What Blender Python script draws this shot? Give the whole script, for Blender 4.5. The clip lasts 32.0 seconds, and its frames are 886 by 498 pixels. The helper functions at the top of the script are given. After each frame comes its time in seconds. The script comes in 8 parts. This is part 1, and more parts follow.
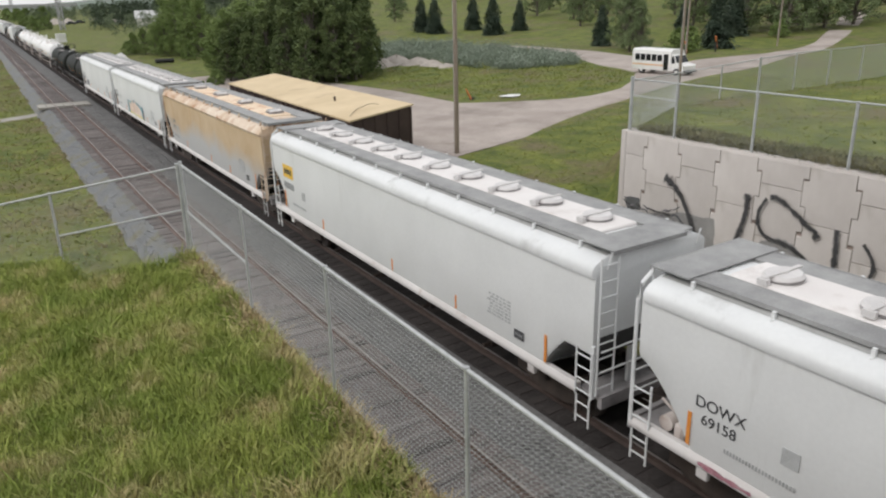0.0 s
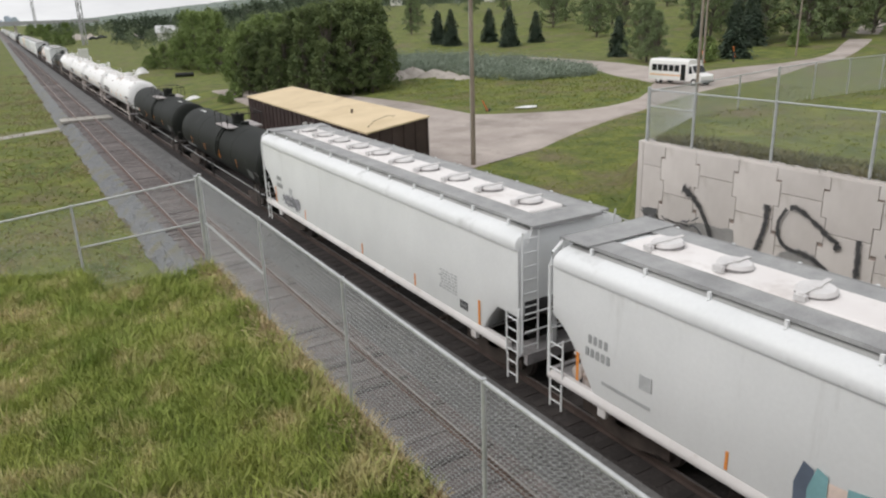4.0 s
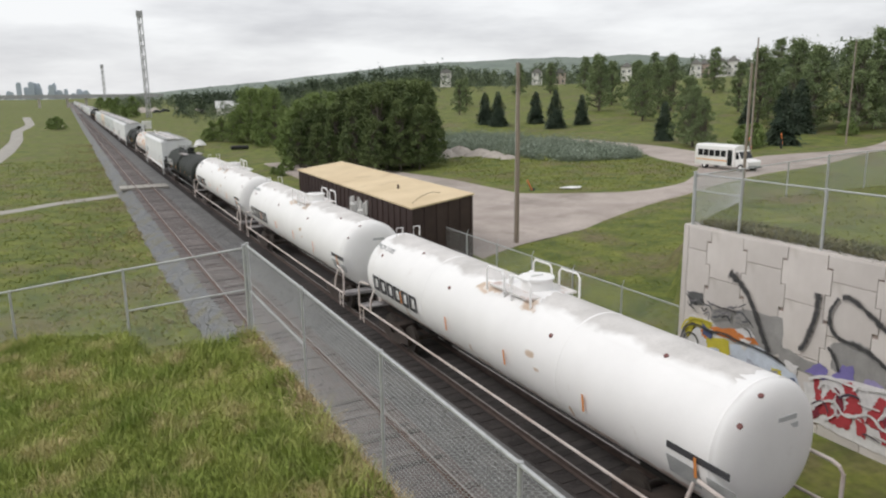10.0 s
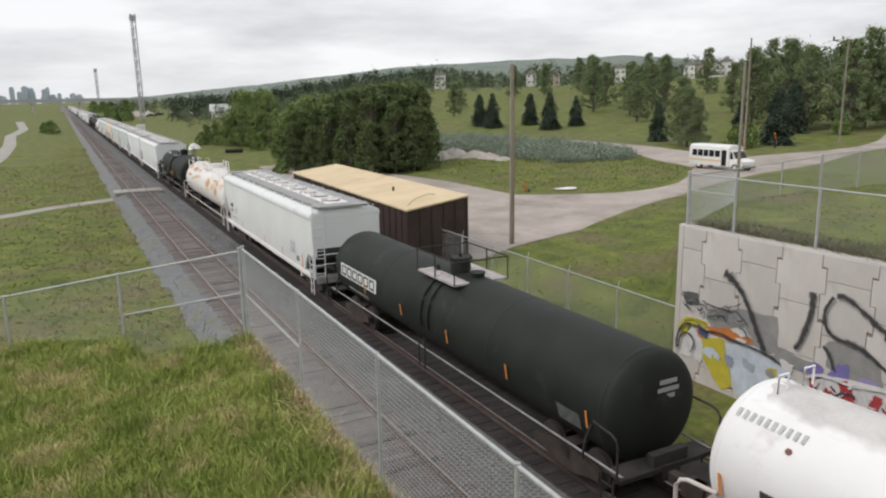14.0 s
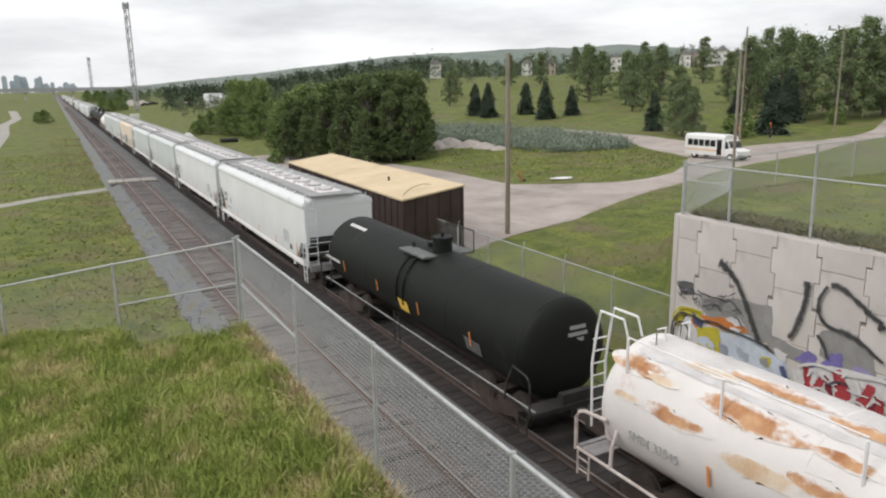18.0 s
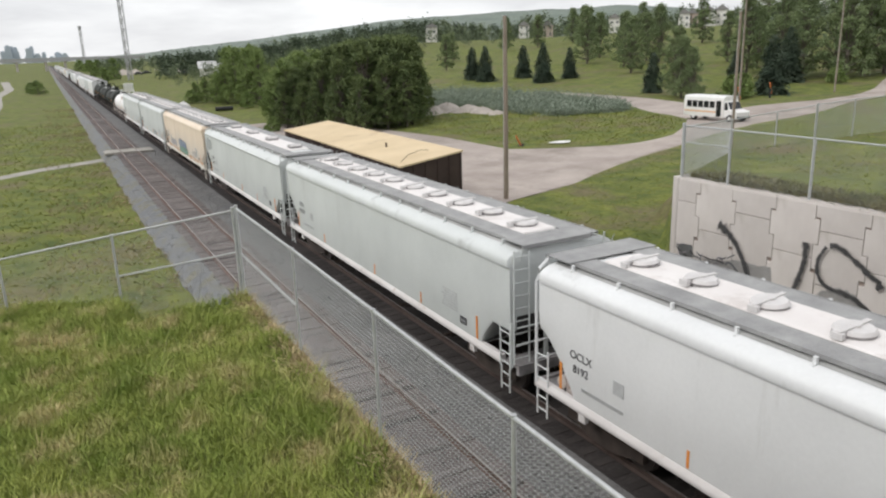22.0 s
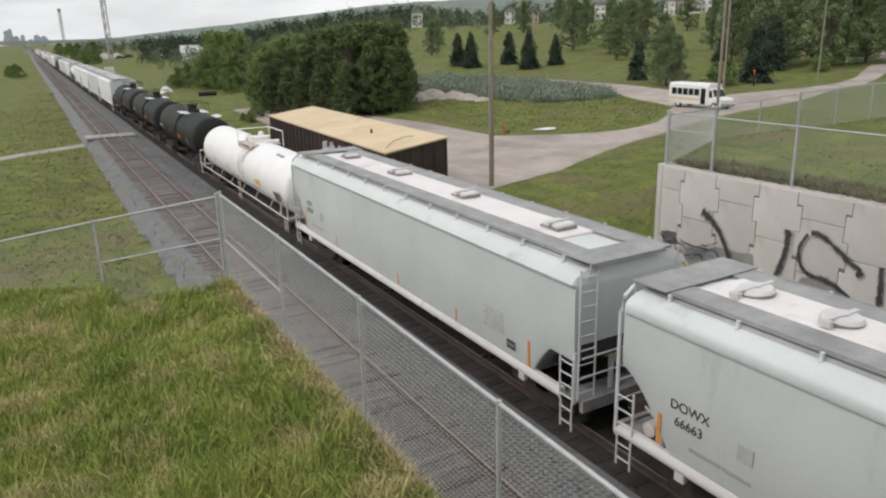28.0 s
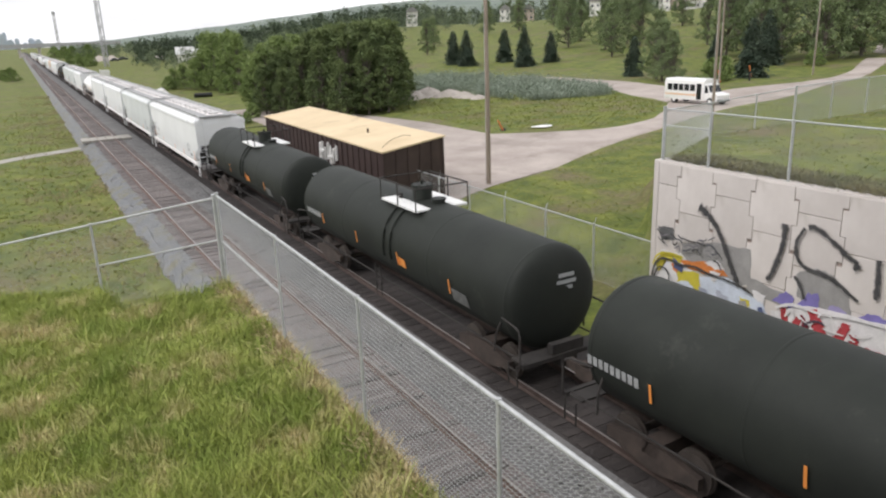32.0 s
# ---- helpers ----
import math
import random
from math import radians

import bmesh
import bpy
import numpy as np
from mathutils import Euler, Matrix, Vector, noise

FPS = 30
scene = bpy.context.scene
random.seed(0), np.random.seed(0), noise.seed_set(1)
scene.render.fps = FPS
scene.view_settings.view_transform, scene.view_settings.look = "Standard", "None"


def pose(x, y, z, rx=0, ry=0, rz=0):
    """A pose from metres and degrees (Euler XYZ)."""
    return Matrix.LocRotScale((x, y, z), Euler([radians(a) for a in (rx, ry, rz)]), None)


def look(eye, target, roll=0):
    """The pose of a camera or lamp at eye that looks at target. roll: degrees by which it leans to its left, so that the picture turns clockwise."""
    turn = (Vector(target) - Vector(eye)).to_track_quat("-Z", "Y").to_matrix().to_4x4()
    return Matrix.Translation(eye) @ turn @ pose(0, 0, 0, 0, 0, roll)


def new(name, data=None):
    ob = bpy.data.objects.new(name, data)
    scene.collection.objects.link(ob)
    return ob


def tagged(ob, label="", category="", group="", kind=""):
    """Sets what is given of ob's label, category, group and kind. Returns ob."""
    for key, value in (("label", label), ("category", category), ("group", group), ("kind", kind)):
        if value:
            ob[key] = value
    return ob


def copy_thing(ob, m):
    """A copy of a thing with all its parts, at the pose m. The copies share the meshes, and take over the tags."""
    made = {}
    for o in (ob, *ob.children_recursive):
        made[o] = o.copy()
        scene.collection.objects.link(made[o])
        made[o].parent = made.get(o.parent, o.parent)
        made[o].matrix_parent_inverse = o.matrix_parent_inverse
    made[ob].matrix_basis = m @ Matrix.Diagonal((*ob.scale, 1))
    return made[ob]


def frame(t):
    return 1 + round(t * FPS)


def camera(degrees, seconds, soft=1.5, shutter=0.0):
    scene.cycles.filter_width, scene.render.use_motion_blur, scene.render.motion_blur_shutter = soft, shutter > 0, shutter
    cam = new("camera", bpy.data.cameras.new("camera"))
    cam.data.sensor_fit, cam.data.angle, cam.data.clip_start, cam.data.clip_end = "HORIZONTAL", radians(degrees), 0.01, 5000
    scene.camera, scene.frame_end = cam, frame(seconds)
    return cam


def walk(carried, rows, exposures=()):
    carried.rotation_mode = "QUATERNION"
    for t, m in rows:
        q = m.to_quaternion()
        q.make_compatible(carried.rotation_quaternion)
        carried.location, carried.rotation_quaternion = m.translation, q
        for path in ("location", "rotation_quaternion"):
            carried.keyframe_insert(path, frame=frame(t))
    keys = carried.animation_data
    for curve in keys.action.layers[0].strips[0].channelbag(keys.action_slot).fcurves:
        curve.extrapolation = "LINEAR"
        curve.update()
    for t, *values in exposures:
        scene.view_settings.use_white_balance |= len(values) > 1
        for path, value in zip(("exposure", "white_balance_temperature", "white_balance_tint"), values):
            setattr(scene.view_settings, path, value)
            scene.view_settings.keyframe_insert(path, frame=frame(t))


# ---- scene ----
cam = camera(63.0, 32.0, soft=2.2)
PATH = [
    (0, (0.0, 0.0, 9.0), (0.9899, 1.6084, 8.3418), -1.41),
    (0.5, (0.0, 0.0, 9.0), (0.9879, 1.6097, 8.3420), -1.69),
    (1, (0.0, 0.0, 9.0), (0.9831, 1.6116, 8.3395), -2.14),
    (1.5, (0.0, 0.0, 9.0), (0.9797, 1.6160, 8.3452), -1.92),
    (2, (0.0, 0.0, 9.0), (0.9749, 1.6205, 8.3491), -1.92),
    (2.5, (0.0, 0.0, 9.0), (0.9687, 1.6267, 8.3555), -2.06),
    (3, (0.0, 0.0, 9.0), (0.9620, 1.6324, 8.3597), -2.20),
    (3.5, (0.0, 0.0, 9.0), (0.9595, 1.6351, 8.3631), -2.16),
    (5.5, (0.0, 0.0, 9.0), (0.9450, 1.6675, 8.4285), -0.87),
    (6, (0.0, 0.0, 9.0), (0.9403, 1.6765, 8.4476), -0.84),
    (6.5, (0.0, 0.0, 9.0), (0.9377, 1.6825, 8.4616), -0.91),
    (7, (0.0, 0.0, 9.0), (0.9373, 1.6862, 8.4727), -0.95),
    (7.5, (0.0, 0.0, 9.0), (0.9388, 1.6880, 8.4810), -0.75),
    (8, (0.0, 0.0, 9.0), (0.9394, 1.6891, 8.4859), -0.74),
    (8.5, (0.0, 0.0, 9.0), (0.9353, 1.6955, 8.4996), -0.28),
    (9, (0.0, 0.0, 9.0), (0.9208, 1.7131, 8.5336), -0.29),
    (9.5, (0.0, 0.0, 9.0), (0.9023, 1.7297, 8.5597), -0.63),
    (10, (0.0, 0.0, 9.0), (0.8872, 1.7420, 8.5775), -0.69),
    (10.5, (0.0, 0.0, 9.0), (0.8714, 1.7531, 8.5912), -0.64),
    (11, (0.0, 0.0, 9.0), (0.8603, 1.7622, 8.6067), -0.79),
    (11.5, (0.0, 0.0, 9.0), (0.8627, 1.7623, 8.6125), -0.92),
    (12, (0.0, 0.0, 9.0), (0.8825, 1.7518, 8.6095), -1.12),
    (12.5, (0.0, 0.0, 9.0), (0.8987, 1.7418, 8.6021), -1.10),
    (13, (0.0, 0.0, 9.0), (0.9055, 1.7367, 8.5950), -1.07),
    (13.5, (0.0, 0.0, 9.0), (0.9031, 1.7362, 8.5877), -1.00),
    (14, (0.0, 0.0, 9.0), (0.8986, 1.7372, 8.5823), -1.03),
    (14.5, (0.0, 0.0, 9.0), (0.8970, 1.7370, 8.5777), -1.04),
    (16.5, (0.0, 0.0, 9.0), (0.9119, 1.7260, 8.5649), -0.94),
    (17, (0.0, 0.0, 9.0), (0.9119, 1.7254, 8.5623), -0.90),
    (17.5, (0.0, 0.0, 9.0), (0.9091, 1.7258, 8.5584), -1.10),
    (18, (0.0, 0.0, 9.0), (0.9061, 1.7264, 8.5544), -1.00),
    (18.5, (0.0, 0.0, 9.0), (0.9035, 1.7262, 8.5483), -0.65),
    (19, (0.0, 0.0, 9.0), (0.9035, 1.7209, 8.5286), -0.79),
    (19.5, (0.0, 0.0, 9.0), (0.9010, 1.7073, 8.4770), -0.01),
    (20, (0.0, 0.0, 9.0), (0.8888, 1.7069, 8.4554), -2.87),
    (20.5, (0.0, 0.0, 9.0), (0.8772, 1.7174, 8.4699), -3.02),
    (21, (0.0, 0.0, 9.0), (0.8812, 1.7131, 8.4626), -1.84),
    (21.5, (0.0, 0.0, 9.0), (0.8892, 1.7075, 8.4581), -2.09),
    (22, (0.0, 0.0, 9.0), (0.8956, 1.7060, 8.4639), -1.86),
    (22.5, (0.0, 0.0, 9.0), (0.8962, 1.7069, 8.4677), -2.05),
    (23, (0.0, 0.0, 9.0), (0.9056, 1.7010, 8.4649), -2.02),
    (23.5, (0.0, 0.0, 9.0), (0.9129, 1.6961, 8.4614), -2.21),
    (24, (0.0, 0.0, 9.0), (0.9168, 1.6931, 8.4589), -2.06),
    (24.5, (0.0, 0.0, 9.0), (0.9234, 1.6864, 8.4493), -2.15),
    (25, (0.0, 0.0, 9.0), (0.9418, 1.6677, 8.4239), -2.13),
    (25.5, (0.0, 0.0, 9.0), (0.9465, 1.6608, 8.4119), -2.49),
    (27.5, (0.0, 0.0, 9.0), (0.9302, 1.6758, 8.4287), -1.40),
    (28, (0.0, 0.0, 9.0), (0.9254, 1.6780, 8.4274), -1.46),
    (28.5, (0.0, 0.0, 9.0), (0.9274, 1.6768, 8.4269), -1.22),
    (29, (0.0, 0.0, 9.0), (0.9258, 1.6784, 8.4290), -1.49),
    (29.5, (0.0, 0.0, 9.0), (0.9245, 1.6786, 8.4277), -1.18),
    (30, (0.0, 0.0, 9.0), (0.9242, 1.6779, 8.4253), -1.25),
    (30.5, (0.0, 0.0, 9.0), (0.9269, 1.6751, 8.4213), -1.70),
    (31, (0.0, 0.0, 9.0), (0.9275, 1.6739, 8.4187), -2.20),
    (31.5, (0.0, 0.0, 9.0), (0.9292, 1.6733, 8.4198), -2.30),
    (32, (0.0, 0.0, 9.0), (0.9297, 1.6743, 8.4237), -2.14),
]

walk(cam, [(t, look(eye, target, roll)) for t, eye, target, roll in PATH], exposures=[(0, 0.0, 6430, 11), (3.5, 0.02, 6430, 11), (5.5, 0.26, 6400, 12), (6, 0.32, 6330, 12), (7, 0.45, 6040, 13), (8, 0.42, 6043, 13), (8.6, 0.3, 6214, 13), (9, 0.15, 6429, 11.5), (10, -0.02, 6430, 11), (12, -0.04, 6430, 11), (14, 0.0, 6430, 11), (17, 0.08, 6430, 11), (19, 0.13, 6430, 11), (22, 0.13, 6430, 11), (23, 0.0, 6430, 11), (24, -0.03, 6430, 11), (28, -0.03, 6430, 11), (30, -0.08, 6430, 11), (31, -0.14, 6430, 11), (31.5, 0.13, 6420, 12), (32, 0.38, 6420, 13)])

# ---- sky and sun ----
world = bpy.data.worlds.new("overcast_sky")
scene.world = world
world.use_nodes = True
wn, wl = world.node_tree.nodes, world.node_tree.links
wn.clear()
w_out = wn.new("ShaderNodeOutputWorld")
w_bg = wn.new("ShaderNodeBackground")
w_sky = wn.new("ShaderNodeTexSky")
w_sky.sky_type, w_sky.sun_disc = "NISHITA", False
w_sky.sun_elevation, w_sky.sun_rotation = radians(47), radians(272)
w_tc = wn.new("ShaderNodeTexCoord")
w_map = wn.new("ShaderNodeMapping")
w_map.inputs["Scale"].default_value = (1.0, 1.0, 4.5)
w_noise = wn.new("ShaderNodeTexNoise")
w_noise.inputs["Scale"].default_value, w_noise.inputs["Detail"].default_value = 3.2, 7.0
w_noise.inputs["Roughness"].default_value = 0.55
w_ramp = wn.new("ShaderNodeValToRGB")
w_ramp.color_ramp.elements[0].position, w_ramp.color_ramp.elements[0].color = 0.34, (6.75, 6.8, 6.95, 1)
w_ramp.color_ramp.elements[1].position, w_ramp.color_ramp.elements[1].color = 0.62, (9.95, 10.05, 10.0, 1)
w_mix = wn.new("ShaderNodeMixRGB")
w_mix.inputs["Fac"].default_value = 0.93
w_bg.inputs["Strength"].default_value = 0.1
wl.new(w_tc.outputs["Generated"], w_map.inputs["Vector"])
wl.new(w_map.outputs["Vector"], w_noise.inputs["Vector"])
wl.new(w_noise.outputs["Fac"], w_ramp.inputs["Fac"])
wl.new(w_sky.outputs["Color"], w_mix.inputs["Color1"])
wl.new(w_ramp.outputs["Color"], w_mix.inputs["Color2"])
wl.new(w_mix.outputs["Color"], w_bg.inputs["Color"])
wl.new(w_bg.outputs["Background"], w_out.inputs["Surface"])

sun_data = bpy.data.lights.new("sun", "SUN")
sun_data.energy, sun_data.angle, sun_data.color = 1.35, radians(25), (1.0, 0.97, 0.92)
sun = new("sun", sun_data)
sun.rotation_euler = (radians(43), 0, radians(-92))
scene.view_settings.exposure = 0.0


# ---- materials ----
def material(name, c1, c2, scale=3.0, rough=0.8, metal=0.0, bump=0.0, bump_scale=40.0, fine=0.25, streak=0.0, c3=None, c3_amount=0.0, c3_scale=1.0, rand=0.0, island=False, coords="Object", stretch=(1, 1, 1), fade=None):
    m = bpy.data.materials.new(name)
    m.use_nodes = True
    nt = m.node_tree
    N, L = nt.nodes, nt.links
    b = N["Principled BSDF"]
    tc = N.new("ShaderNodeTexCoord")
    mp = N.new("ShaderNodeMapping")
    mp.inputs["Scale"].default_value = stretch
    L.new(tc.outputs[coords], mp.inputs["Vector"])
    n1 = N.new("ShaderNodeTexNoise")
    n1.inputs["Scale"].default_value, n1.inputs["Detail"].default_value, n1.inputs["Roughness"].default_value = scale, 6.0, 0.6
    L.new(mp.outputs["Vector"], n1.inputs["Vector"])
    ramp = N.new("ShaderNodeValToRGB")
    ramp.color_ramp.elements[0].position, ramp.color_ramp.elements[0].color = 0.32, (*c1, 1)
    ramp.color_ramp.elements[1].position, ramp.color_ramp.elements[1].color = 0.68, (*c2, 1)
    L.new(n1.outputs["Fac"], ramp.inputs["Fac"])
    out = ramp.outputs["Color"]
    n2 = N.new("ShaderNodeTexNoise")
    n2.inputs["Scale"].default_value, n2.inputs["Detail"].default_value = bump_scale, 4.0
    L.new(mp.outputs["Vector"], n2.inputs["Vector"])
    if c3 is not None:
        n3 = N.new("ShaderNodeTexNoise")
        n3.inputs["Scale"].default_value, n3.inputs["Detail"].default_value, n3.inputs["Roughness"].default_value = c3_scale, 8.0, 0.65
        if streak:
            mp3 = N.new("ShaderNodeMapping")
            mp3.inputs["Scale"].default_value = (1, 1, streak)
            L.new(tc.outputs[coords], mp3.inputs["Vector"])
            L.new(mp3.outputs["Vector"], n3.inputs["Vector"])
        else:
            L.new(mp.outputs["Vector"], n3.inputs["Vector"])
        r3 = N.new("ShaderNodeValToRGB")
        mid = 0.72 - 0.35 * c3_amount
        r3.color_ramp.elements[0].position, r3.color_ramp.elements[0].color = mid - 0.06, (0, 0, 0, 1)
        r3.color_ramp.elements[1].position, r3.color_ramp.elements[1].color = mid + 0.1, (1, 1, 1, 1)
        L.new(n3.outputs["Fac"], r3.inputs["Fac"])
        mx = N.new("ShaderNodeMixRGB")
        mx.inputs["Color2"].default_value = (*c3, 1)
        L.new(r3.outputs["Color"], mx.inputs["Fac"])
        L.new(out, mx.inputs["Color1"])
        out = mx.outputs["Color"]
    if fade is not None:
        lowc, z_lo, z_hi = fade
        sp = N.new("ShaderNodeSeparateXYZ")
        L.new(tc.outputs["Object"], sp.inputs["Vector"])
        nz = N.new("ShaderNodeTexNoise")
        nz.inputs["Scale"].default_value, nz.inputs["Detail"].default_value = 0.35, 5.0
        L.new(tc.outputs["Object"], nz.inputs["Vector"])
        ad = N.new("ShaderNodeMath")
        ad.operation = "MULTIPLY_ADD"
        ad.inputs[1].default_value = 2.6
        L.new(nz.outputs["Fac"], ad.inputs[0])
        L.new(sp.outputs["Z"], ad.inputs[2])
        mz = N.new("ShaderNodeMapRange")
        mz.inputs["From Min"].default_value, mz.inputs["From Max"].default_value = z_lo + 1.3, z_hi + 1.3
        L.new(ad.outputs["Value"], mz.inputs["Value"])
        mf = N.new("ShaderNodeMixRGB")
        mf.inputs["Color1"].default_value = (*lowc, 1)
        L.new(mz.outputs["Result"], mf.inputs["Fac"])
        L.new(out, mf.inputs["Color2"])
        out = mf.outputs["Color"]
    if fine:
        hv = N.new("ShaderNodeHueSaturation")
        mr = N.new("ShaderNodeMapRange")
        mr.inputs["To Min"].default_value, mr.inputs["To Max"].default_value = 1 - fine, 1 + fine
        L.new(n2.outputs["Fac"], mr.inputs["Value"])
        L.new(mr.outputs["Result"], hv.inputs["Value"])
        L.new(out, hv.inputs["Color"])
        out = hv.outputs["Color"]
    if rand:
        hv2 = N.new("ShaderNodeHueSaturation")
        mr2 = N.new("ShaderNodeMapRange")
        mr2.inputs["To Min"].default_value, mr2.inputs["To Max"].default_value = 1 - rand, 1 + rand
        if island:
            L.new(N.new("ShaderNodeNewGeometry").outputs["Random Per Island"], mr2.inputs["Value"])
        else:
            L.new(N.new("ShaderNodeObjectInfo").outputs["Random"], mr2.inputs["Value"])
        L.new(mr2.outputs["Result"], hv2.inputs["Value"])
        L.new(out, hv2.inputs["Color"])
        out = hv2.outputs["Color"]
    L.new(out, b.inputs["Base Color"])
    b.inputs["Roughness"].default_value, b.inputs["Metallic"].default_value = rough, metal
    if bump:
        bp = N.new("ShaderNodeBump")
        bp.inputs["Strength"].default_value, bp.inputs["Distance"].default_value = bump, 0.05
        L.new(n2.outputs["Fac"], bp.inputs["Height"])
        L.new(bp.outputs["Normal"], b.inputs["Normal"])
    return m


# ---- mesh tools ----
class Mesh:
    """Collects vertices and faces of one mesh."""

    def __init__(self):
        self.v, self.f = [], []

    def add(self, verts, faces):
        o = len(self.v)
        self.v += [tuple(p) for p in verts]
        self.f += [tuple(i + o for i in f) for f in faces]
        return self

    def box(self, x0, x1, y0, y1, z0, z1, c=0.0):
        """A box; c chamfers its upright and top edges."""
        if c <= 0:
            p = [(x, y, z) for z in (z0, z1) for y in (y0, y1) for x in (x0, x1)]
            return self.add(p, [(0, 2, 3, 1), (4, 5, 7, 6), (0, 1, 5, 4), (1, 3, 7, 5), (3, 2, 6, 7), (2, 0, 4, 6)])
        ring = lambda e, z: [(x0 + c + e, y0 + e, z), (x1 - c - e, y0 + e, z), (x1 - e, y0 + c + e, z), (x1 - e, y1 - c - e, z), (x1 - c - e, y1 - e, z), (x0 + c + e, y1 - e, z), (x0 + e, y1 - c - e, z), (x0 + e, y0 + c + e, z)]
        return self.loft([ring(0, z0), ring(0, z1 - c), ring(c * 0.9, z1)], closed=True, caps=True)

    def loft(self, rings, closed=True, caps=False):
        n, o = len(rings[0]), len(self.v)
        for r in rings:
            self.v += [tuple(p) for p in r]
        m = n if closed else n - 1
        for a in range(len(rings) - 1):
            for i in range(m):
                j = (i + 1) % n
                self.f.append((o + a * n + i, o + a * n + j, o + (a + 1) * n + j, o + (a + 1) * n + i))
        if caps:
            self.f.append(tuple(o + i for i in reversed(range(n))))
            self.f.append(tuple(o + (len(rings) - 1) * n + i for i in range(n)))
        return self

    def tube(self, pts, r, n=8, caps=True, r1=None):
        pts = [Vector(p) for p in pts]
        rings = []
        for i, p in enumerate(pts):
            d = (pts[min(i + 1, len(pts) - 1)] - pts[max(i - 1, 0)]).normalized()
            up = Vector((0, 0, 1)) if abs(d.z) < 0.9 else Vector((1, 0, 0))
            a = d.cross(up).normalized()
            b = a.cross(d)
            rr = r if r1 is None else r + (r1 - r) * i / (len(pts) - 1)
            rings.append([p + a * (math.cos(2 * math.pi * k / n) * rr) + b * (math.sin(2 * math.pi * k / n) * rr) for k in range(n)])
        return self.loft(rings, True, caps)

    def data(self, name, mat, smooth=35):
        me = bpy.data.meshes.new(name)
        me.from_pydata(self.v, [], self.f)
        me.materials.append(mat)
        if smooth:
            me.polygons.foreach_set("use_smooth", [True] * len(me.polygons))
            me.set_sharp_from_angle(angle=radians(smooth))
        me.update()
        return me


def part(name, mesh, mat, parent=None, label="", at=None, smooth=35):
    """Links a mesh as one object, under a thing or a part."""
    data = mesh.data(name, mat, smooth) if isinstance(mesh, Mesh) else mesh
    ob = new(name, data)
    if parent is not None:
        ob.parent = parent
    if at is not None:
        ob.matrix_basis = at
    if label:
        ob["label"] = label
    return ob


def thing(name, label, category, group="", at=None, kind=""):
    ob = new(name)
    ob.empty_display_size = 0.3
    if at is not None:
        ob.matrix_basis = at
    return tagged(ob, label, category, group, kind)


def quads_mesh(name, verts, mat, per=4, smooth=False):
    """Mesh of separate faces with per corners each, from an array."""
    n = len(verts) // per
    me = bpy.data.meshes.new(name)
    me.vertices.add(n * per)
    me.vertices.foreach_set("co", np.asarray(verts, dtype=np.float32).ravel())
    me.loops.add(n * per)
    me.loops.foreach_set("vertex_index", np.arange(n * per, dtype=np.int32))
    me.polygons.add(n)
    me.polygons.foreach_set("loop_start", np.arange(0, n * per, per, dtype=np.int32))
    me.materials.append(mat)
    me.update(calc_edges=True)
    me.validate()
    return me


def smoothstep(a, b, x):
    t = np.clip((x - a) / (b - a), 0, 1)
    return t * t * (3 - 2 * t)

M_grass = material("meadow_grass", (0.06, 0.088, 0.012), (0.17, 0.188, 0.031), scale=0.55, rough=0.95, bump=0.8, bump_scale=3.5, fine=0.6, c3=(0.14, 0.118, 0.055), c3_amount=0.46, c3_scale=0.2)
M_blade = material("grass_blades", (0.19, 0.26, 0.045), (0.385, 0.42, 0.11), scale=0.9, rough=0.85, fine=0.15, bump_scale=3.0, rand=0.24, island=True, c3=(0.55, 0.46, 0.24), c3_amount=0.46, c3_scale=1.1)
M_gravel = material("gravel_road", (0.33, 0.28, 0.25), (0.46, 0.4, 0.36), scale=0.25, rough=0.95, bump=0.4, bump_scale=9.0, fine=0.25, c3=(0.28, 0.24, 0.21), c3_amount=0.45, c3_scale=0.2)
M_ballast = material("ballast_stone", (0.12, 0.12, 0.12), (0.2, 0.195, 0.19), scale=0.6, rough=0.95, bump=1.0, bump_scale=9.0, fine=0.4)
# the shade under the train is put into this ballast's colour
M_ballast_dark = material("shaded_ballast", (0.03, 0.0255, 0.0245), (0.06, 0.051, 0.048), scale=0.8, rough=0.95, bump=1.0, bump_scale=9.0, fine=0.4)
M_tie = material("creosoted_tie", (0.1, 0.088, 0.085), (0.22, 0.195, 0.185), scale=1.2, rough=0.9, bump=0.5, bump_scale=14, fine=0.35, rand=0.4, stretch=(1, 6, 6))
# ties below the train carry its shade in their colour
M_tie_dark = material("shaded_tie", (0.03, 0.0255, 0.0245), (0.05, 0.042, 0.039), scale=1.2, rough=0.9, fine=0.3, rand=0.3, island=True)
M_rail = material("rusty_rail", (0.12, 0.075, 0.06), (0.2, 0.135, 0.115), scale=3, rough=0.7, metal=0.2, fine=0.2)
M_railtop = material("worn_rail_head", (0.3, 0.27, 0.25), (0.42, 0.39, 0.37), scale=3, rough=0.4, metal=0.6, fine=0.1)
M_galv = material("galvanised_steel", (0.42, 0.43, 0.43), (0.55, 0.56, 0.56), scale=6, rough=0.5, metal=0.35, fine=0.1)
M_wire = material("galvanised_wire", (0.4, 0.41, 0.4), (0.52, 0.53, 0.52), scale=6, rough=0.5, metal=0.3, fine=0.1)
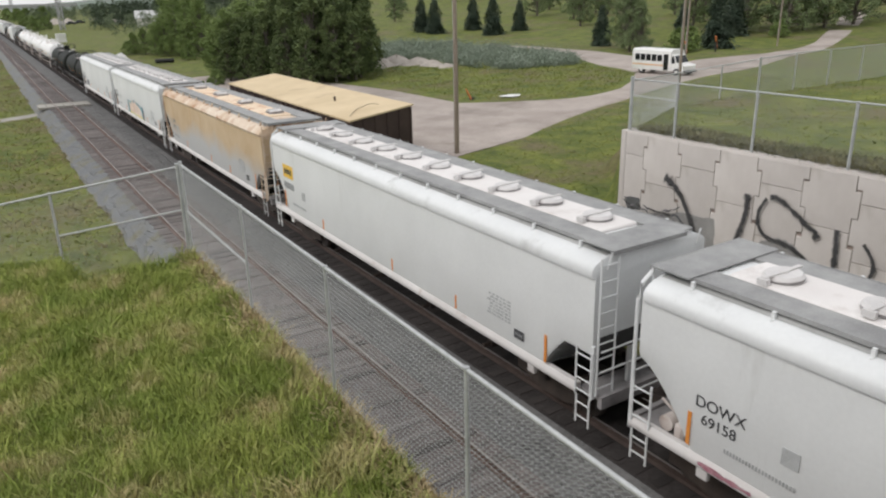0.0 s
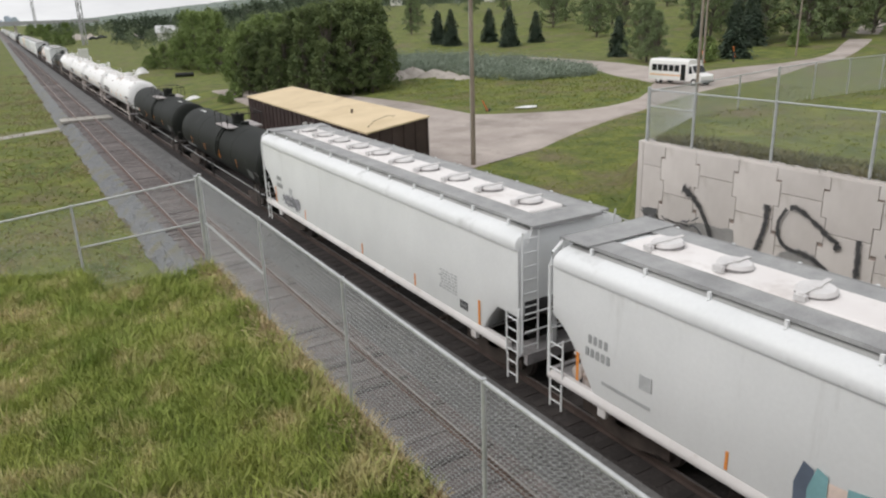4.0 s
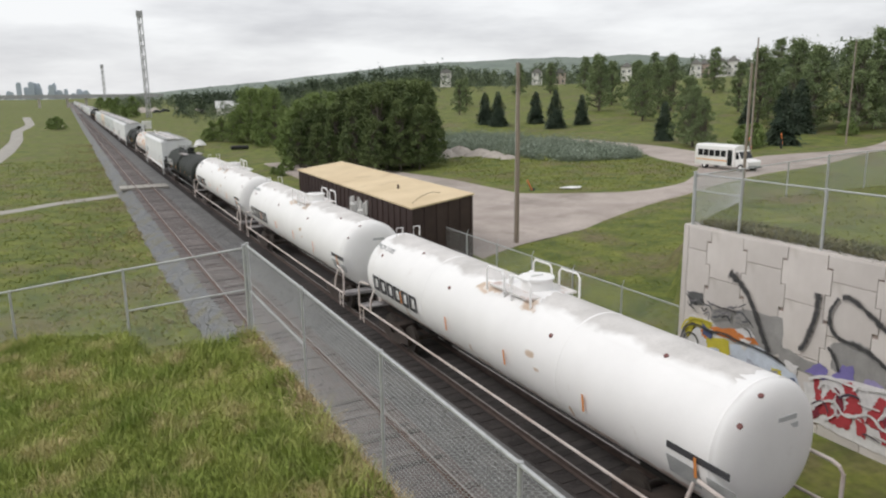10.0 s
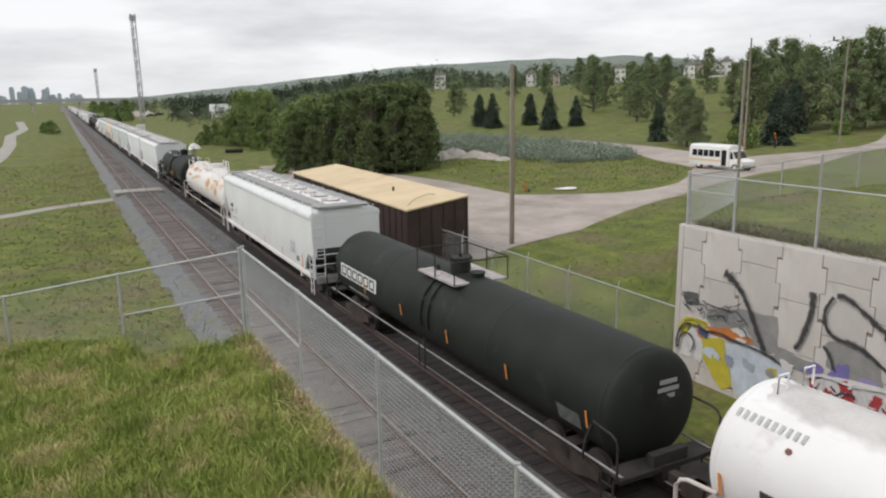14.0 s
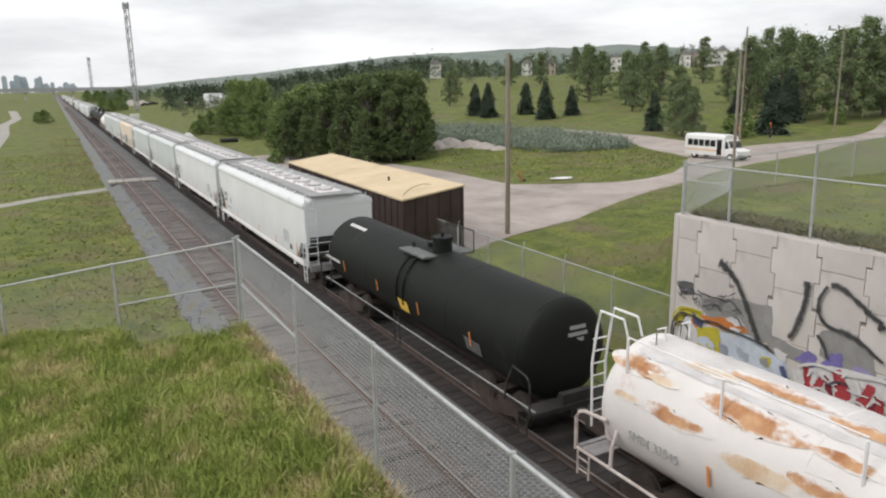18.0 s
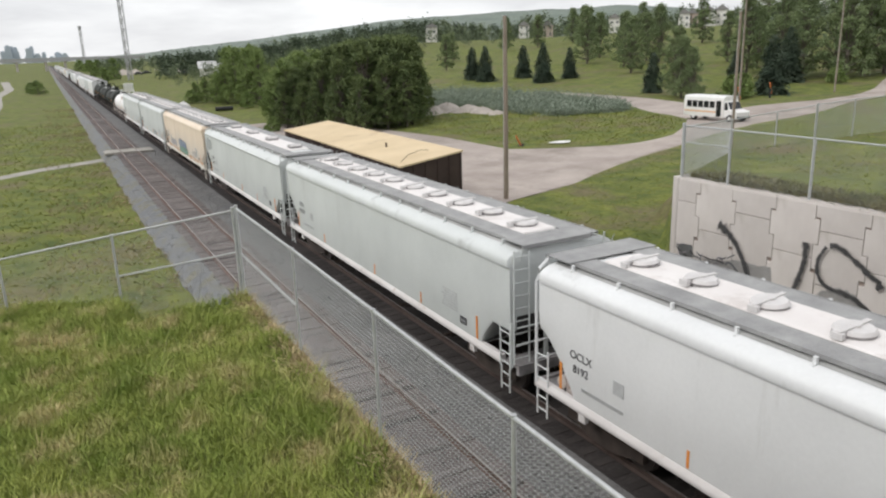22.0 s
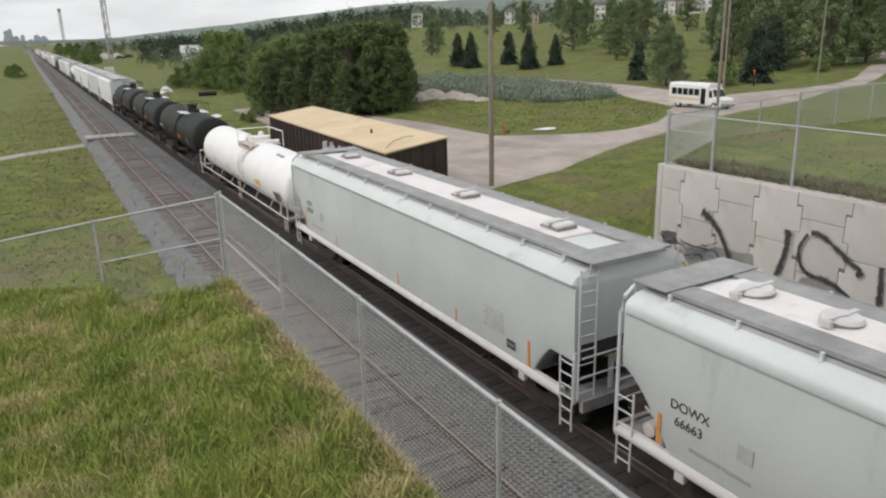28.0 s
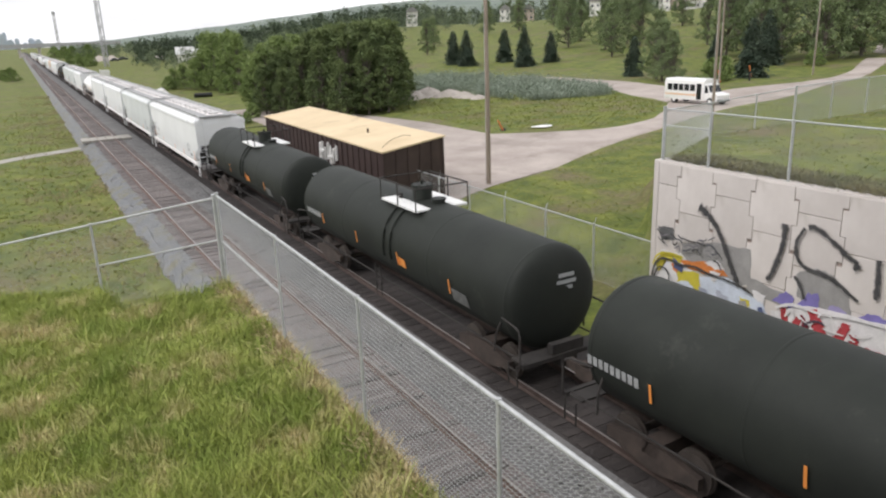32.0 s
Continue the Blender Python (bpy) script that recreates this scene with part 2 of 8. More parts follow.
M_concrete = material("precast_concrete", (0.52, 0.475, 0.445), (0.65, 0.605, 0.57), scale=0.5, rough=0.9, bump=0.15, bump_scale=60, fine=0.08, c3=(0.42, 0.38, 0.33), c3_amount=0.25, c3_scale=0.7, streak=0.3, rand=0.06)
M_joint = material("wall_joint_backing", (0.24, 0.19, 0.165), (0.34, 0.28, 0.245), scale=2, rough=0.95)
M_wood = material("weathered_pole", (0.2, 0.155, 0.12), (0.36, 0.3, 0.245), scale=1.5, rough=0.9, bump=0.4, bump_scale=20, stretch=(8, 8, 0.6))
M_brown = material("brown_painted_steel", (0.038, 0.022, 0.02), (0.062, 0.039, 0.034), scale=0.8, rough=0.7, fine=0.15, c3=(0.075, 0.045, 0.038), c3_amount=0.2)
M_tanroof = material("tan_roof_sheet", (0.6, 0.47, 0.29), (0.72, 0.58, 0.38), scale=0.35, rough=0.8, fine=0.08, c3=(0.5, 0.38, 0.24), c3_amount=0.25, c3_scale=0.5)
M_asph = material("path_asphalt", (0.3, 0.28, 0.25), (0.4, 0.38, 0.34), scale=0.8, rough=0.9, fine=0.1)
M_white = material("white_paint", (0.72, 0.71, 0.68), (0.82, 0.81, 0.79), scale=1.0, rough=0.5, fine=0.05)
M_black = material("black_rubber", (0.015, 0.015, 0.015), (0.03, 0.03, 0.03), scale=5, rough=0.7)
M_glass = material("dark_window_glass", (0.012, 0.014, 0.016), (0.02, 0.022, 0.024), scale=2, rough=0.08, fine=0)
M_bark = material("tree_bark", (0.09, 0.075, 0.06), (0.19, 0.165, 0.14), scale=3, rough=0.95, bump=0.5, bump_scale=18)
M_leaf = material("poplar_leaves", (0.11, 0.165, 0.04), (0.24, 0.31, 0.1), scale=0.35, rough=0.8, fine=0.2, bump_scale=3, rand=0.35, island=True)
M_park = material("park_tree_leaves", (0.115, 0.16, 0.068), (0.235, 0.29, 0.135), scale=0.3, rough=0.85, fine=0.2, bump_scale=3, rand=0.4, island=True)
M_sand = material("pale_spoil", (0.36, 0.32, 0.28), (0.5, 0.45, 0.4), scale=0.8, rough=0.95, bump=0.6, bump_scale=5, fine=0.25)
M_leaf2 = material("dark_shrub_leaves", (0.06, 0.092, 0.03), (0.155, 0.198, 0.066), scale=0.35, rough=0.8, fine=0.2, bump_scale=3, rand=0.4, island=True)
M_needle = material("spruce_needles", (0.032, 0.056, 0.034), (0.08, 0.108, 0.066), scale=0.5, rough=0.85, fine=0.2, bump_scale=3, rand=0.35, island=True)
M_silver = material("silver_shrub_leaves", (0.15, 0.19, 0.135), (0.29, 0.335, 0.265), scale=0.4, rough=0.85, fine=0.2, bump_scale=3, rand=0.3, island=True)

# lighter, greyer leaf green with the haze of distance in it
M_leaf_far = material("hazed_distant_leaves", (0.085, 0.115, 0.066), (0.18, 0.215, 0.125), scale=0.05, rough=0.9, fine=0.2, bump_scale=0.4, rand=0.35, island=True)
M_tuft = material("meadow_tufts", (0.132, 0.168, 0.026), (0.245, 0.26, 0.055), scale=0.5, rough=0.9, fine=0.2, bump_scale=2, rand=0.2, island=True, c3=(0.38, 0.31, 0.16), c3_amount=0.32, c3_scale=0.25)
M_weed = material("dry_weeds", (0.075, 0.09, 0.03), (0.2, 0.18, 0.085), scale=0.6, rough=0.9, fine=0.2, rand=0.4, island=True)
EYE_Z = 9.0
TRACK_NEAR, TRACK_FAR = 6.25, 10.6      # track centre lines far off


def bend(y):
    """Sideways drift of both tracks: they swing gently aside towards the bridge."""
    return 0.5 * math.exp(-y / 28) if y > 0 else 0.5 - 0.0179 * y


WALL_L, WALL_R = 3.35, 17.7             # faces of the two retaining walls
TOP_L, TOP_R = 3.66, 4.65               # ground behind their tops


def ground_z(x, y):
    """Height of the ground; the rails' top is z = 0."""
    x, y = np.asarray(x, float), np.asarray(y, float)
    r = np.hypot(x, y)
    az = np.degrees(np.arctan2(x, np.maximum(y, 1e-6)))
    z = -0.75 + 0.2 * smoothstep(3.2, -2, x) + 0.9 * smoothstep(13.5, 24, x) + 1.35 * smoothstep(24, 58, x)
    z = z + 0.12 * np.sin(x * 0.21 + y * 0.07) * smoothstep(20, 40, np.abs(x - 9)) + 0.1 * np.sin(y * 0.13 - x * 0.05) * smoothstep(14, 30, np.abs(x - 9))
    park = smoothstep(10, 26, az) * smoothstep(105, 330, r) * 10.0 + smoothstep(30, 60, az) * smoothstep(85, 240, r) * 4.0
    z = z + park * smoothstep(25, 60, x)
    # bridge embankment behind the far wall
    edge = np.minimum(16.75 + 0.96 * (x - WALL_R - 0.3), 23.6)
    bank = TOP_R - 0.75 * np.clip((x - WALL_R) / 10, 0, 1) - np.interp(x, [17.9, 25, 27], [6.0, 3.0, 0.9]) * np.clip(y - edge, 0, 6) - 0.22 * np.clip(x - 48, 0, 30)
    z = np.where((x >= WALL_R + 0.27) & (bank > z), bank, z)
    # grass shoulder behind the near wall, falling away beyond its fence
    d = (x - 3.3) * 0.61 + (y - 16.1) * 0.79
    near = TOP_L + 0.02 * np.clip(14 - y, 0, 20) - np.clip((3.3 - x) * 0.11, 0, 2.0) - np.clip(d, 0, 9) * 0.62 - np.clip(-x - 12, 0, 30) * 0.3
    near = np.where(y > 16.1, np.minimum(near, -0.75 + np.clip(3.9 - x, 0, 40) * 1.3), near)
    z = np.where((x <= WALL_L) & (near > z), near, z)
    return z


def far_ridge():
    """A low wooded ridge along the horizon."""
    # distance haze is mixed into this paler grey-green
    mats = material("hazed_wooded_ridge", (0.13, 0.165, 0.14), (0.185, 0.22, 0.18), scale=0.012, rough=0.95, fine=0.35, bump_scale=0.06)
    azs = np.linspace(2.0, 95.0, 300)
    tops = np.interp(azs, [2, 4, 7.5, 15.6, 24, 32.8, 38, 41.3, 45, 49.2, 60, 75, 95], [0, 6, 18, 54, 96, 112, 114, 118, 106, 80, 60, 50, 40])
    rng = np.random.default_rng(3)
    tops = tops + np.convolve(rng.normal(size=len(tops)), np.ones(5) / 5, "same") * 2.2
    rows = []
    for f, r in ((0.0, 1500), (0.35, 1900), (0.75, 2300), (1.0, 2600), (0.2, 3400)):
        rows.append([(r * math.sin(radians(a)), r * math.cos(radians(a)), (h + 9) * f - 2 * (f == 0)) for a, h in zip(azs, tops)])
    m = Mesh().loft(rows, closed=False)
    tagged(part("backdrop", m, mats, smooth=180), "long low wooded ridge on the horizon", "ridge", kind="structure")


def spaced(parts):
    out = []
    for a, b, step in parts:
        out += list(np.arange(a, b - 1e-6, step))
    return np.array(out + [parts[-1][1]])


gx = spaced([(-4500, -900, 300), (-900, -200, 70), (-200, -40, 12), (-40, -14, 2), (-14, 3.3, 0.45), (3.3, 3.36, 0.06), (3.36, 17.66, 1.1), (17.66, 17.92, 0.13), (17.92, 17.98, 0.06), (17.98, 34, 0.7), (34, 110, 3), (110, 420, 12), (420, 1200, 60), (1200, 4500, 220)])
gy = spaced([(-700, -60, 80), (-60, 0, 5), (0, 30, 0.55), (30, 120, 3), (120, 420, 10), (420, 1200, 45), (1200, 4600, 170)])
GX, GY = np.meshgrid(gx, gy)
GZ = ground_z(GX, GY)
nxg, nyg = len(gx), len(gy)
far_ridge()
gverts = np.stack([GX, GY, GZ], -1).reshape(-1, 3)
gi = (np.arange(nyg - 1)[:, None] * nxg + np.arange(nxg - 1)[None]).ravel()
ground_mesh = bpy.data.meshes.new("ground")
ground_mesh.from_pydata(gverts.tolist(), [], np.stack([gi, gi + 1, gi + nxg + 1, gi + nxg], -1).tolist())
ground_mesh.materials.append(M_grass)
ground_mesh.polygons.foreach_set("use_smooth", [True] * len(ground_mesh.polygons))
ground = tagged(new("ground", ground_mesh), "green and yellowing meadow grass over rolling ground", "ground", kind="structure")


def strip(name, outline_a, outline_b, mat, lift, label, category, n=40):
    """A road or path laid on the ground between two edge lines."""
    def along(line):
        line = np.array(line, float)
        seg = np.r_[0, np.cumsum(np.hypot(*np.diff(line, axis=0).T))]
        s = np.linspace(0, seg[-1], n)
        return np.stack([np.interp(s, seg, line[:, k]) for k in (0, 1)], -1)
    a, b = along(outline_a), along(outline_b)
    k = 14
    m = Mesh()
    rows = []
    for i in range(n):
        rows.append([])
        for j in range(k + 1):
            p = a[i] + (b[i] - a[i]) * j / k
            edge = -0.12 if j in (0, k) else lift
            rows[-1].append((p[0], p[1], float(ground_z(p[0], p[1])) + edge))
    m.loft(rows, closed=False)
    return tagged(part(name, m, mat, smooth=60), label, category, kind="structure")


# gravel yard, road to the bus and the lane beyond the shrub island
strip("road", [(25.0, 34.9), (29.0, 36.3), (31.6, 37.8), (35.5, 39.7), (39.6, 41.2), (42.7, 41.6), (47.0, 42.6), (52.1, 43.2), (55.6, 44.0), (63.1, 46.0), (70.2, 48.0), (79.0, 51.0), (87.3, 53.0), (105, 60), (140, 76)], [(33.8, 55.0), (35.6, 52.8), (38.3, 49.9), (40.0, 48.3), (41.5, 46.8), (43.7, 45.9), (46.9, 46.0), (50.7, 48.5), (55.0, 52.5), (62.0, 57.5), (71.0, 58.1), (80.0, 55.7), (88.5, 57.5), (98.0, 60.5), (138, 80)], M_gravel, 0.05, "pale dusty gravel road widening into a yard", "road", 90)
strip("road", [(19.4, 34.0), (20.2, 45), (20.6, 60), (21, 75), (22, 96)], [(29.0, 37.0), (34.4, 44.0), (35.2, 54.0), (34.8, 63.7), (33.0, 75.0), (31.0, 96)], M_gravel, 0.04, "pale gravel yard beside the brown storage box", "road", 60)
strip("road", [(55.0, 52.5), (57.4, 56.8), (58.9, 61.6), (64.0, 71.8), (67.0, 82.6), (66.0, 95)], [(64.0, 56.5), (69.9, 66.5), (70.8, 73.1), (70.4, 77.0), (69.6, 85.0), (69.0, 96)], M_gravel, 0.045, "pale gravel lane round a shrub island", "road", 50)
strip("pavement", [(-60, 42), (-22, 60), (-4.8, 70.5), (3.9, 78.6)], [(-60, 45), (-22, 63), (-5.2, 72.6), (3.9, 81.0)], M_asph, 0.04, "narrow worn footpath to the track crossing", "path", 40)
strip("pavement", [(-26, 96), (-13.0, 122), (-12.0, 150), (-12.2, 190), (-14.8, 245), (-13.5, 300), (-20, 420)], [(-22, 94), (-9.6, 121), (-8.8, 150), (-9.2, 190), (-11.6, 242), (-10.2, 300), (-16, 420)], M_asph, 0.05, "winding footpath through the field", "path", 40)

# ---- tracks ----
M_shoulder = material("grey_ballast_shoulder", (0.15, 0.155, 0.16), (0.22, 0.226, 0.235), scale=0.9, rough=0.95, bump=0.7, bump_scale=16.0, fine=0.35, c3=(0.17, 0.16, 0.11), c3_amount=0.5, c3_scale=0.9)
M_bed = material("brown_track_ballast", (0.13, 0.11, 0.105), (0.22, 0.19, 0.18), scale=0.7, rough=0.95, bump=1.0, bump_scale=9.0, fine=0.4)
for prof, mat, label in [
    ([(3.55, -0.9), (4.55, -0.26), (5.0, -0.2)], M_shoulder, "pale grey crushed stone shoulder beside the track"),
    ([(5.0, -0.2), (7.6, -0.2)], M_bed, "brown dusty ballast between the ties"),
    ([(7.6, -0.2), (8.2, -0.23), (9.2, -0.21)], M_ballast, "grey crushed stone between the two tracks"),
    ([(9.2, -0.21), (12.4, -0.2), (14.6, -0.95)], M_ballast_dark, "ballast under the train, coloured dark for its shade"),
]:
    bal = Mesh()
    rows_ = []
    for y in list(np.arange(-20, 140, 1.3)) + [160, 220, 320, 500, 900, 1500]:
        wob = 0.22 * noise.noise((y * 0.4, prof[0][0], 0)) + 0.16 * noise.noise((y * 1.3, 0, prof[0][0]))
        rows_.append([(x + bend(y) + (wob if i == 0 and x < 4 else 0), y, z) for i, (x, z) in enumerate(prof)])
    bal.loft(rows_, closed=False)
    tagged(part("track_bed", bal, mat, smooth=60), label, "ballast", kind="structure")


# far rails are coloured dark for the shade under the train
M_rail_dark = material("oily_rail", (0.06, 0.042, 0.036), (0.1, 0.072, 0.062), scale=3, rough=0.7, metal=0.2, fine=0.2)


def rail(x, worn, side):
    m = Mesh()
    prof = [(-0.075, -0.17), (0.075, -0.17), (0.075, -0.155), (0.012, -0.13), (0.012, -0.045), (0.036, -0.035), (0.036, -0.004), (0.028, 0), (-0.028, 0), (-0.036, -0.004), (-0.036, -0.035), (-0.012, -0.045), (-0.012, -0.13), (-0.075, -0.155)]
    stations = list(range(-60, 130, 5)) + [150, 200, 400, 1500]
    m.loft([[(x + bend(y) + a, y, z) for a, z in prof] for y in stations], closed=True, caps=True)
    ob = tagged(part("rail", m, side, smooth=0), "rusty steel rail on timber ties", "rail", "rails")
    h = Mesh()
    h.loft([[(x + bend(y) - 0.026, y, 0.001), (x + bend(y) + 0.026, y, 0.001), (x + bend(y) + 0.026, y, 0.004), (x + bend(y) - 0.026, y, 0.004)] for y in stations], closed=True, caps=True)
    part("rail_head", h, worn, ob, "worn running surface", smooth=0)
    return ob


for cx in (TRACK_NEAR, TRACK_FAR):
    for s in (-0.755, 0.755):
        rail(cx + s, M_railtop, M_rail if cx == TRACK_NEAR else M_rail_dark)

# ---- retaining walls ----
def wall_panels(y_hi, y_lo, x, top):
    """Precast wall with staggered cross-shaped panels as pieces."""
    back = Mesh().box(x + 0.03, x + 0.55, y_lo, y_hi, -1.2, top - 0.02)
    wall = tagged(part("wall_east", back, M_joint, smooth=0), "pale precast concrete retaining wall with sprayed graffiti", "retaining wall", kind="structure")
    rng = random.Random(5)
    step, tall, g, e = 1.385, 1.5, 0.009, 0.075
    spans = [(16.13, y_hi)] + [(16.13 - step * (k + 1), 16.13 - step * k) for k in range(int((16.13 - y_lo) / step))]
    datas = {}
    for c, (ya, yb) in enumerate(spans):
        z = -1.35 if c % 2 else -2.05
        while z < top:
            z0, z1 = max(z, -1.2), min(z + tall, top)
            if z1 - z0 > 0.12:
                h, w = z1 - z0 - 2 * g, yb - ya - 2 * g
                key = (round(h, 3), round(w, 3), z0 > 2)
                if key not in datas:
                    q = 0.27
                    if w < 1.0:
                        o = [(e, 0), (w, 0), (w, h), (e, h), (e, h * (1 - q)), (-e, h * (1 - q)), (-e, h * q), (e, h * q)] if h > 1.2 else [(e, 0), (w, 0), (w, h), (-e, h), (-e, 0.34), (e, 0.34)]
                    elif h > 1.2:
                        o = [(e, 0), (w - e, 0), (w - e, h * q), (w + e, h * q), (w + e, h * (1 - q)), (w - e, h * (1 - q)), (w - e, h), (e, h), (e, h * (1 - q)), (-e, h * (1 - q)), (-e, h * q), (e, h * q)]
                    elif z0 > 2:
                        o = [(e, 0), (w - e, 0), (w - e, 0.34), (w + e, 0.34), (w + e, h), (-e, h), (-e, 0.34), (e, 0.34)]
                    else:
                        o = [(-e, 0), (w + e, 0), (w + e, h - 0.34), (w - e, h - 0.34), (w - e, h), (e, h), (e, h - 0.34), (-e, h - 0.34)]
                    m = Mesh()
                    m.loft([[(0.06, a, b) for a, b in o], [(0.008, a, b) for a, b in o], [(0.0, a + (0.008 if a < w / 2 else -0.008), b + (0.008 if b < h / 2 else -0.008)) for a, b in o]], closed=True, caps=True)
                    datas[key] = m.data("panel", M_concrete, 0)
                part("panel", datas[key], M_concrete, wall, at=pose(x - 0.02 + rng.uniform(-0.004, 0.004), ya + g, z0 + g))
            z += tall
    cap = Mesh().box(x - 0.0, x + 0.6, y_lo, y_hi + 0.01, top - 0.02, top + 0.05)
    part("coping", cap, M_concrete, wall, smooth=0)
    end = Mesh().box(x - 0.03, x + 0.6, y_hi, y_hi + 0.22, -1.2, top + 0.06, 0.02)
    part("end_post", end, M_concrete, wall)
    return wall


wall_east = wall_panels(17.0, -12.0, WALL_R, TOP_R)
wl_m = Mesh().box(3.2, 3.38, -12, 16.0, -1.2, TOP_L - 0.22)
tagged(part("wall_west", wl_m, M_concrete, smooth=0), "pale concrete retaining wall below the grass bank", "retaining wall", kind="structure")


# ---- chain-link fences ----
def chain_link(p, q, z_lo0, z_hi0, z_lo1, z_hi1, pitch, wire, mat):
    """Woven zigzag wires between two uprights."""
    p, q = np.array(p, float), np.array(q, float)
    length = np.hypot(*(q - p))
    d = (q - p) / length
    nor = np.array([-d[1], d[0]])
    n = int(length / pitch)
    tall = z_hi0 - z_lo0
    k = max(2, int(tall / pitch * 2))
    rows = np.arange(k + 1)
    zf = rows / k
    quads = []
    for i in range(n):
        s = (i + 0.5 + np.where(rows % 2 == 0, 0.52, -0.52)) * pitch
        s = np.clip(s, 0, length)
        f = s / length
        x = p[0] + d[0] * s + nor[0] * np.where(rows % 2 == 0, 0.004, -0.004)
        y = p[1] + d[1] * s + nor[1] * np.where(rows % 2 == 0, 0.004, -0.004)
        z = (z_lo0 + (z_lo1 - z_lo0) * f) * (1 - zf) + (z_hi0 + (z_hi1 - z_hi0) * f) * zf
        c = np.stack([x, y, z], -1)
        a, b = c[:-1], c[1:]
        along = np.array([d[0], d[1], 0]) * wire * 0.72
        out = np.array([nor[0], nor[1], 0]) * wire * 0.72
        quads += [np.stack([a - along, a + out, b + out, b - along], 1), np.stack([a + out, a + along, b + along, b + out], 1), np.stack([a + along, a - along, b - along, b + along], 1)]
    return quads_mesh("mesh", np.concatenate(quads).reshape(-1, 3), mat)


def fence(posts, tops, lows, label, group, pitch, wire, braces=(), extra=0.05, post_r=0.035, rail_r=0.024, barbs=False):
    """posts, tops, lows: place and heights of each post along the line."""
    ob = thing("chain_link_fence", label, "fence", group)
    pts = [np.array(p) for p in posts]
    for i, p in enumerate(pts):
        big = i in (0,)
        r = post_r * (1.35 if big else 1)
        m = Mesh().tube([(p[0], p[1], lows[i] - 0.4), (p[0], p[1], tops[i] + (extra if big else 0.0))], r, 12)
        m.tube([(p[0], p[1], tops[i] + (extra if big else 0.0)), (p[0], p[1], tops[i] + (extra if big else 0.0) + 0.03)], r * 1.25, 12)
        part("post", m, M_galv, ob)
        if barbs:
            part("barb_arm", Mesh().tube([(p[0], p[1], tops[i]), (p[0] + 0.1, p[1], tops[i] + 0.25)], 0.015, 6), M_galv, ob)
    for i in range(len(pts) - 1):
        a, b = pts[i], pts[i + 1]
        part("top_rail", Mesh().tube([(*a, tops[i]), (*b, tops[i + 1])], rail_r, 10), M_galv, ob)
        part("mesh", chain_link(a, b, lows[i], tops[i], lows[i + 1], tops[i + 1], pitch, wire, M_wire), M_wire, ob, "woven diamond wire")
    for i, hgt in braces:
        a, b = pts[i], pts[i + 1]
        part("brace_rail", Mesh().tube([(*a, lows[i] + hgt), (*b, lows[i + 1] + hgt)], rail_r * 0.85, 8), M_galv, ob)
    return ob


fy = [16.2, 12.05, 8.4, 5.06, 1.75, -1.6]
fence([(3.3 if i == 0 else 3.34, y) for i, y in enumerate(fy)], [5.68] * 6, [3.68] * 6, "galvanised chain-link fence along the grassy wall top", "bank fence", 0.066, 0.0056, braces=[(0, 0.95)], post_r=0.025)
fence([(3.24, 16.26), (0.78, 18.1), (-1.7, 19.9), (-4.2, 21.8), (-6.7, 23.7)], [5.63, 5.02, 4.4, 3.8, 3.2], [3.66, 3.02, 2.45, 1.85, 1.2], "galvanised chain-link fence running down the grass bank", "bank fence", 0.066, 0.0048, braces=[(0, 1.0)], post_r=0.03)
ry = [17.0, 15.15, 12.4, 9.65, 6.9, 4.15, 1.4]
fence([(WALL_R + 0.12, y) for y in ry], [6.36] * 7, [TOP_R + 0.04] * 7, "galvanised chain-link fence on the concrete wall", "wall fence", 0.08, 0.006, braces=[(0, 1.15)], post_r=0.04)
by = [17.3, 20.3, 23.3, 26.3, 29.3, 32.3, 35.3, 38.3]
fence([(17.85, y) for y in by], [1.8] * 8, [float(ground_z(17.85, y)) for y in by], "grey chain-link fence along the track", "track fence", 0.09, 0.006, barbs=True)
sy = [(17.87, 17.06), (27.4, 23.3), (30.6, 23.4), (33.5, 23.4)]
fence(sy, [6.3, 5.42, 5.55, 5.68], [float(ground_z(*p)) for p in sy], "grey chain-link fence crossing the grass slope", "slope fence", 0.1, 0.009)
sy = [(33.56, 23.4), (36.7, 23.5), (39.8, 23.5), (43.0, 23.5), (46.2, 23.5)]
fence(sy, [5.7, 5.78, 5.8, 5.8, 5.8], [float(ground_z(*p)) for p in sy], "fine-meshed grey fence crossing the grass slope", "slope fence", 0.065, 0.011)


